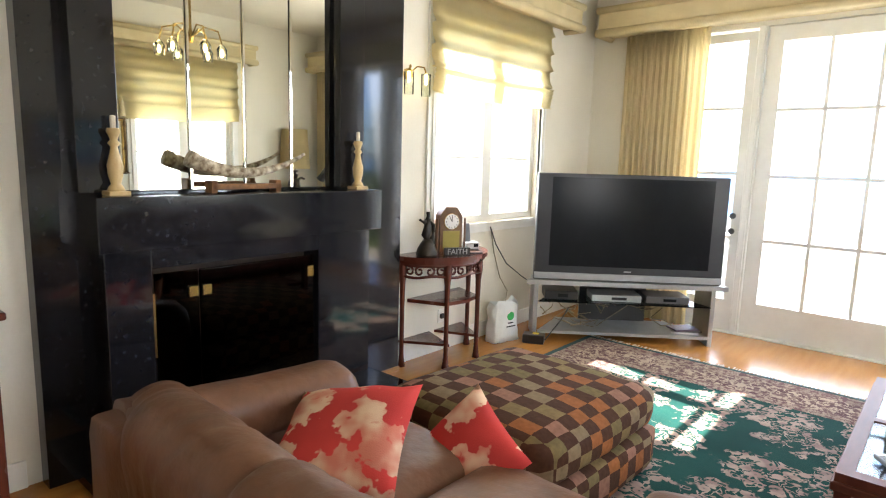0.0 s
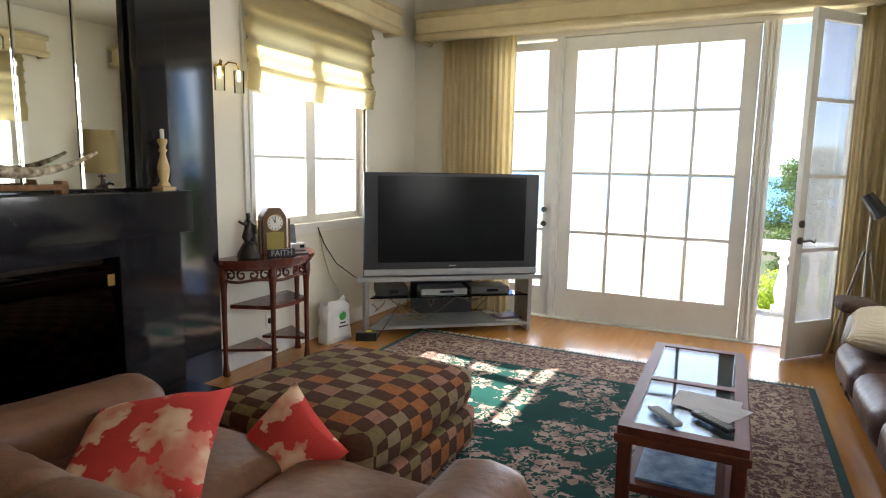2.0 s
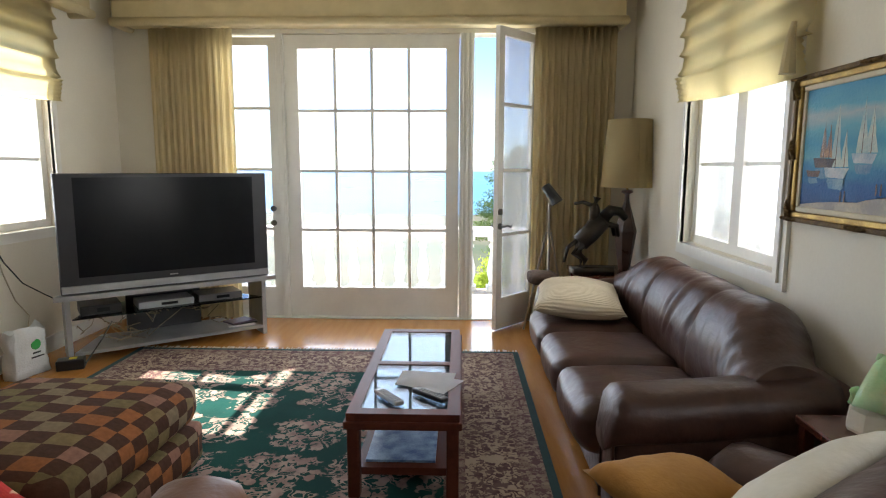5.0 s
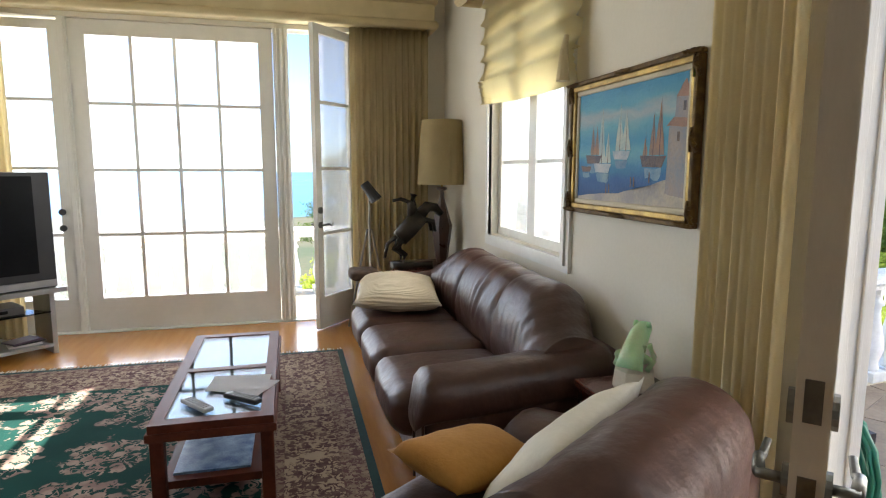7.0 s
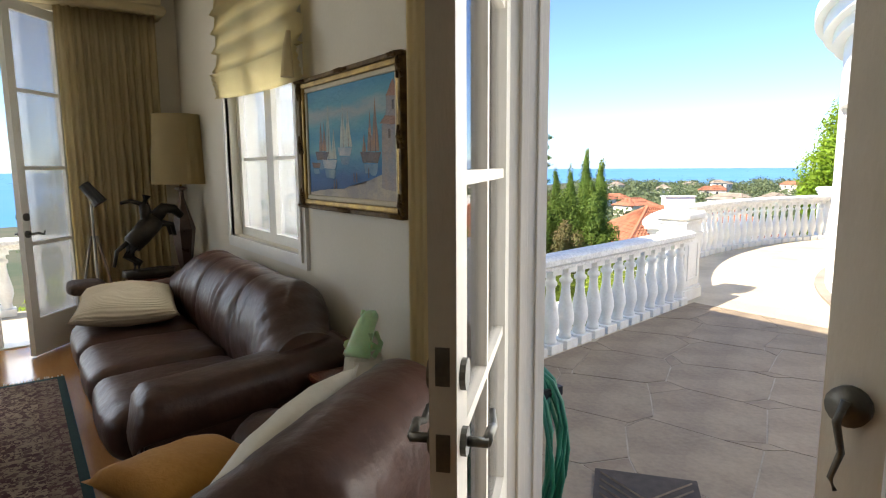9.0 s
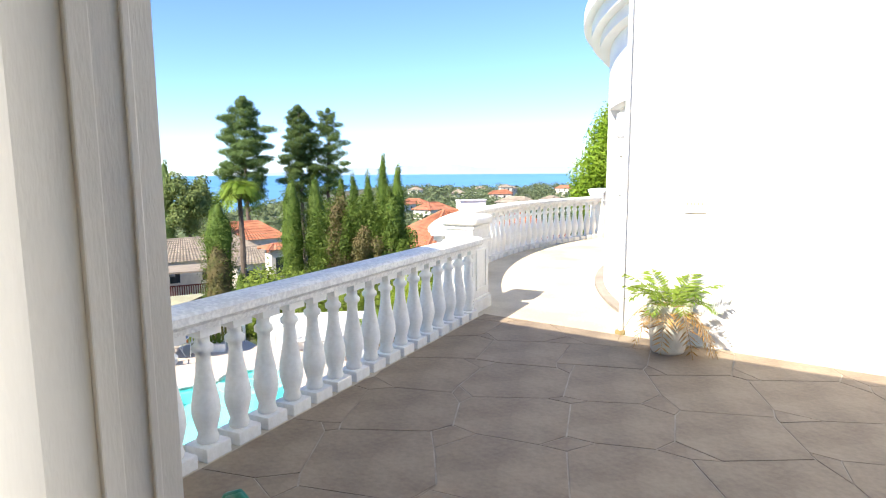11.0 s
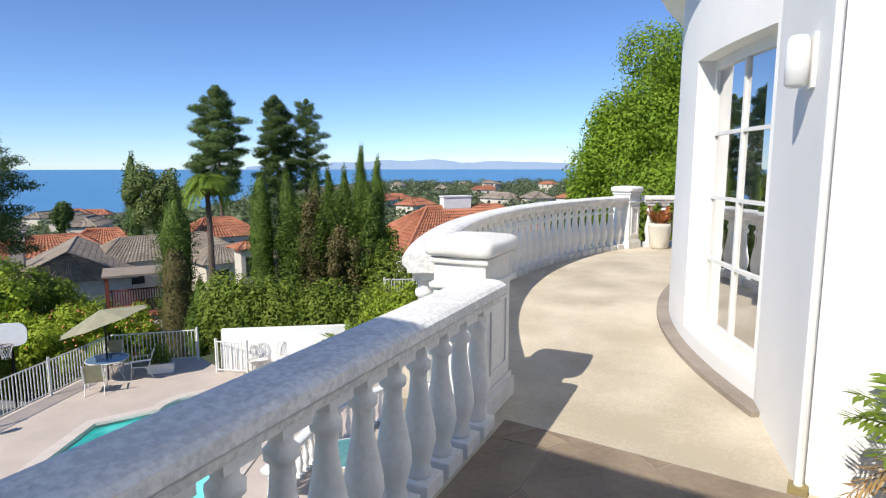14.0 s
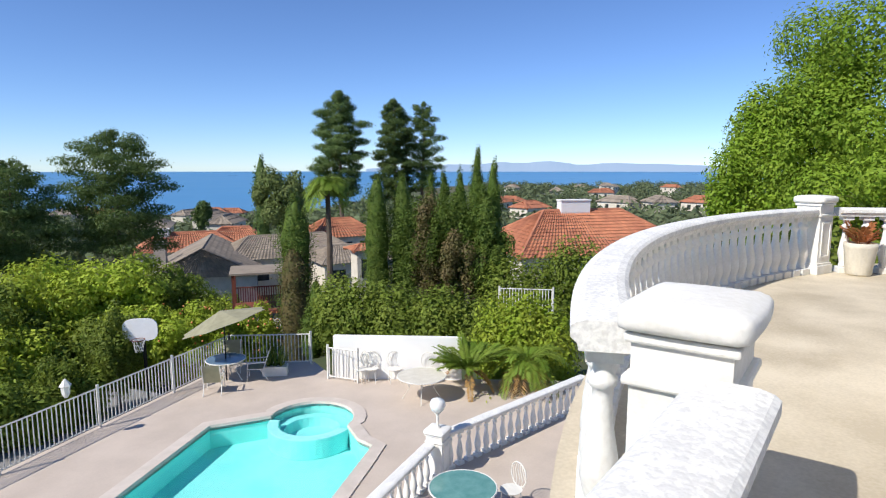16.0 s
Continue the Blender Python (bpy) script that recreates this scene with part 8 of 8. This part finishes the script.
def iron_fence(label, pts, z0, h, gap=0.12, bar=0.012):
    f = thing("fence", label, "fence", pose(pts[0][0], pts[0][1], z0))
    o = Vector((pts[0][0], pts[0][1], 0))
    bars = []
    for (xa, ya), (xb, yb) in zip(pts, pts[1:]):
        p, q = Vector((xa, ya, 0)) - o, Vector((xb, yb, 0)) - o
        L = (q - p).length
        for z in (0.10, h - 0.04):
            part("rail", tube(B(), [p + Vector((0, 0, z)), q + Vector((0, 0, z))], 0.022, 4), FENCEW, f)
        n = int(L / gap)
        for i in range(n):
            c = p + (q - p) * ((i + 0.5) / n)
            bars.append(c)
        m = max(1, int(L / 2.4))
        for i in range(m + 1):
            c = p + (q - p) * (i / m)
            part("fence_post", box(B(), c.x - 0.03, c.x + 0.03, c.y - 0.03, c.y + 0.03, 0, h + 0.06), FENCEW, f)
    me = bpy.data.meshes.new("picket")
    bm = box(B(), -bar, bar, -bar, bar, 0.10, h - 0.04)
    bm.to_mesh(me)
    bm.free()
    me.materials.append(FENCEW)
    for c in bars[:290]:
        ob = new("picket", me)
        ob.parent = f
        ob.matrix_basis = Matrix.Translation(c)
    return f


iron_fence("white iron railing along the pool terrace edge", [(-1.5, 15.2), (15.1, 23.3), (17.2, 21.45)], DZ, 1.12)
iron_fence("white iron gate beside the garden wall", [(16.75, 19.75), (17.2, 18.75)], DZ, 1.1)
iron_fence("white iron fence behind the shrubs", [bearing(50.8, 25), bearing(56, 25)], -5.0, 1.3)
gw = part("garden_wall", box(B(), 0, 4.2, -0.1, 0.1, 0, 1.42), STUCCO, at=pose(17.0, 19.75, DZ, 0, 0, -48.5))
tag_struct(gw, "white stucco garden wall beside the pool", "wall")
# lower court and hoop
x, y = 12.5, 25.6
tag_struct(part("court", prism(B(), [(-4, 17.2), (10, 24.0), (15, 26.5), (13, 31), (-6, 24)], -7.72, -7.62), mat("court_asphalt", (0.20, 0.20, 0.19), (0.27, 0.26, 0.25), 0.9, 1.5)), "grey sports court below the fence", "court")
hp = thing("basketball_hoop", "white basketball backboard with net on a pole", "basketball hoop", pose(13.3, 26.6, -7.5, 0, 0, -35))
part("pole", tube(B(), [(0, 0.35, 0), (0, 0.35, 2.6), (0, 0.03, 3.0)], 0.06, 8), IRON, hp)
bm = B()
poly = [(0.6 * math.copysign(abs(math.cos(a)) ** 0.6, math.cos(a)), 0.42 * math.copysign(abs(math.sin(a)) ** 0.6, math.sin(a))) for a in [2 * math.pi * i / 24 for i in range(24)]]
skin(bm, [[bm.verts.new((u, yy, 3.0 + v)) for u, v in poly] for yy in (-0.03, 0.03)])
part("backboard", bm, mat("white_board", (0.85, 0.85, 0.85), (0.8, 0.8, 0.8), 0.4, 5, bump=0), hp)
bm = B()
tube(bm, [(0.22 * math.cos(a), -0.28 + 0.22 * math.sin(a), 2.7) for a in [2 * math.pi * i / 16 for i in range(17)]], 0.012, 5)
part("rim", bm, REDWOOD, hp)
bm = B()
for k in range(12):
    a, b2 = 2 * math.pi * k / 12, 2 * math.pi * (k + 1.5) / 12
    for aa, bb in ((a, b2), (b2, a)):
        tube(bm, [(0.22 * math.cos(aa), -0.28 + 0.22 * math.sin(aa), 2.7), (0.13 * math.cos(bb), -0.28 + 0.13 * math.sin(bb), 2.25)], 0.006, 3)
part("net", bm, PAPER, hp)
# umbrella, tables and chairs
um = thing("patio_umbrella", "tilted beige patio umbrella over the pool table", "umbrella", pose(14.35, 22.0, DZ))
part("pole", tube(B(), [(0, 0, 0), (0, 0, 2.2), (0.05, 0.05, 2.35)], 0.025, 8), IRON, um)
bm = B()
apex = Vector((0, 0, 0.40))
rim = [Vector((1.4 * math.cos(2 * math.pi * i / 8), 1.4 * math.sin(2 * math.pi * i / 8), 0)) for i in range(8)]
tilt = Matrix.Translation((0.02, 0.02, 1.93)) @ Matrix.Rotation(radians(-16), 4, Vector((0.35, 1, 0))) @ Matrix.Rotation(radians(-9), 4, Vector((0.93, -0.37, 0)))
for i in range(8):
    p, q = rim[i], rim[(i + 1) % 8]
    m = (p + q) / 2 * 0.95
    bm.faces.new([bm.verts.new(tilt @ v) for v in (apex, p, m)])
    bm.faces.new([bm.verts.new(tilt @ v) for v in (apex, m, q)])
bmesh.ops.remove_doubles(bm, verts=bm.verts, dist=0.001)
bmesh.ops.solidify(bm, geom=bm.faces[:], thickness=0.01)
part("canopy", bm, CANVAS, um, "faded beige canvas")


def patio_table(label, x, y, r, h, top, base_z=DZ):
    t = thing("patio_table", label, "table", pose(x, y, base_z))
    part("tabletop", lathe(B(), [(r, h - 0.02), (r, h), (0.02, h + 0.002)], 28), top, t)
    part("rim", tube(B(), [(r * math.cos(a), r * math.sin(a), h - 0.01) for a in [2 * math.pi * i / 28 for i in range(29)]], 0.018, 6), FENCEW, t)
    for k in range(4):
        a = math.pi / 4 + math.pi * k / 2
        part("leg", tube(B(), [(r * 0.8 * math.cos(a), r * 0.8 * math.sin(a), 0), (r * 0.5 * math.cos(a), r * 0.5 * math.sin(a), h * 0.5), (r * 0.75 * math.cos(a), r * 0.75 * math.sin(a), h - 0.02)], 0.015, 6), FENCEW, t)
    return t


def sling_chair(x, y, yaw):
    c = thing("sling_chair", "tan mesh sling chair at the umbrella table", "chair", pose(x, y, DZ, 0, 0, yaw), "pool chairs")
    for s in (-0.26, 0.26):
        part("side_frame", tube(B(), [(s, -0.3, 0), (s, -0.28, 0.40), (s, 0.22, 0.38), (s, 0.42, 0.98)], 0.016, 6), FENCEW, c)
        part("rear_leg", tube(B(), [(s, 0.12, 0.39), (s, 0.36, 0)], 0.016, 6), FENCEW, c)
        part("armrest", tube(B(), [(s, -0.26, 0.60), (s, 0.28, 0.62)], 0.02, 6), FENCEW, c)
        part("arm_strut", tube(B(), [(s, -0.27, 0.39), (s, -0.26, 0.60)], 0.014, 6), FENCEW, c)
    part("sling", box(B(), -0.25, 0.25, -0.28, 0.22, 0.385, 0.40), CANVAS, c)
    part("sling_back", box(B(), -0.25, 0.25, -0.006, 0.006, 0, 0.62, Matrix.Translation((0, 0.22, 0.39)) @ Matrix.Rotation(radians(-18), 4, "X")), CANVAS, c)


def iron_chair(x, y, yaw, z=DZ):
    c = thing("iron_chair", "ornate white wrought-iron garden chair", "chair", pose(x, y, z, 0, 0, yaw), "garden chairs")
    part("seat", lathe(B(), [(0.22, 0.43), (0.23, 0.45), (0.05, 0.455)], 16), FENCEW, c)
    for a in (45, 135, 225, 315):
        part("leg", tube(B(), [(0.18 * math.cos(radians(a)), 0.18 * math.sin(radians(a)), 0.43), (0.23 * math.cos(radians(a)), 0.23 * math.sin(radians(a)), 0)], 0.013, 6), FENCEW, c)
    part("back_hoop", tube(B(), [(0.22 * math.cos(t), 0.2, 0.70 + 0.26 * math.sin(t)) for t in [2 * math.pi * i / 20 for i in range(21)]], 0.014, 6), FENCEW, c)
    for k in range(-2, 3):
        part("back_scroll", tube(B(), [(0.075 * k, 0.2, 0.46), (0.085 * k + 0.03, 0.2, 0.62), (0.075 * k - 0.02, 0.2, 0.78), (0.05 * k, 0.2, 0.92)], 0.008, 5), FENCEW, c)


BLUEGLASS = mat("blue_glass_top", (0.10, 0.17, 0.24), (0.14, 0.21, 0.28), 0.08, 4, bump=0)
patio_table("round blue glass patio table under the umbrella", 14.35, 22.0, 0.62, 0.72, BLUEGLASS)
sling_chair(13.6, 21.25, 145)
sling_chair(15.15, 21.45, -125)
sling_chair(14.9, 22.7, -30)
for x, y, a in ((17.6, 18.55, -50), (18.1, 18.0, -30), (18.75, 17.15, -50), (17.35, 18.75, -80)):
    iron_chair(x, y, a)
patio_table("white iron patio table near the garden wall", 17.75, 16.35, 0.72, 0.72, OFFWHITE)
patio_table("round glass table below the balustrade", 14.0, 11.2, 0.66, 0.74, mat("green_glass_top", (0.10, 0.26, 0.24), (0.16, 0.34, 0.31), 0.06, 4, bump=0))
iron_chair(15.0, 10.8, -100)
iron_chair(13.5, 10.2, 160)
pb_ = thing("planter_box", "low white planter with spiky dark foliage", "planter", pose(15.75, 21.35, DZ, 0, 0, -40))
part("box", box(B(), -0.4, 0.4, -0.2, 0.2, 0, 0.32, bevel=0.01), FENCEW, pb_)
bm = B()
rq = random.Random(8)
for k in range(60):
    a = rq.uniform(0, 6.28)
    e = rq.uniform(0.5, 1.4)
    p = Vector((rq.uniform(-0.3, 0.3), rq.uniform(-0.12, 0.12), 0.3))
    q = p + Vector((math.cos(a) * math.cos(e), math.sin(a) * math.cos(e), math.sin(e))) * rq.uniform(0.7, 1.1)
    w = Vector((-math.sin(a), math.cos(a), 0)) * 0.03
    bm.faces.new([bm.verts.new(v) for v in (p - w, p + w, q)])
part("foliage", bm, L_CYP, pb_)
feather_plant("sago_palm", "stiff green sago palm in the raised bed", pose(19.3, 15.9, -4.9), 52, 4, 1.30, 1.30, 0.62, 40, 0.024, 0.24, 5, dry=L_PALM, cat="palm")
feather_plant("sago_palm", "drooping palm fronds with dry lower leaves", pose(20.6, 14.6, -4.6), 34, 14, 1.5, 1.3, 1.7, 34, 0.024, 0.34, 6, dry=L_PALM, cat="palm")
feather_plant("sago_palm", "dark fern-like palm below the balustrade", pose(9.2, 8.2, -4.8), 18, 2, 1.5, 1.5, 1.6, 24, 0.018, 0.32, 12, dry=L_HEDGE, cat="palm")
bed = shrub("shrub", "green planting round the sago palms", [(18.9, 15.2), (20.6, 13.2), (21.5, 11.5)], 0.75, 0.75, 6000, 0.09, L_BRIGHT, 14, "shrub")
# lower garden balustrade with a globe lamp
balustrade("balustrade", "lower white garden balustrade beside the pool", [(12.3, 11.9), (14.6, 12.75)], DZ, DZ + 0.9, 0.3)
balustrade("balustrade", "lower white garden balustrade beside the shrubs", [(15.2, 12.85), (20.6, 12.6)], DZ, DZ + 0.95, 0.3)
post("balustrade_post", "white post carrying the garden lamp", 14.9, 12.8, DZ, DZ + 1.15, 0.2, 20)
gl = thing("garden_lamp", "white globe garden lamp on a post", "lamp", pose(14.9, 12.8, DZ + 1.15))
part("stem", lathe(B(), [(0.08, 0), (0.03, 0.05), (0.03, 0.3), (0.07, 0.33)], 10), FENCEW, gl)
part("globe", lathe(B(), [(0.06, 0.33), (0.15, 0.42), (0.18, 0.52), (0.15, 0.63), (0.03, 0.68)], 14), mat("milk_glass", (0.8, 0.8, 0.78)), gl, smooth=True)
fl_ = thing("garden_lantern", "small white lantern on the fence post", "lamp", pose(9.55, 20.55, DZ + 1.18))
part("body", lathe(B(), [(0.04, 0), (0.09, 0.08), (0.11, 0.28), (0.15, 0.31), (0.02, 0.48)], 6), FENCEW, fl_)
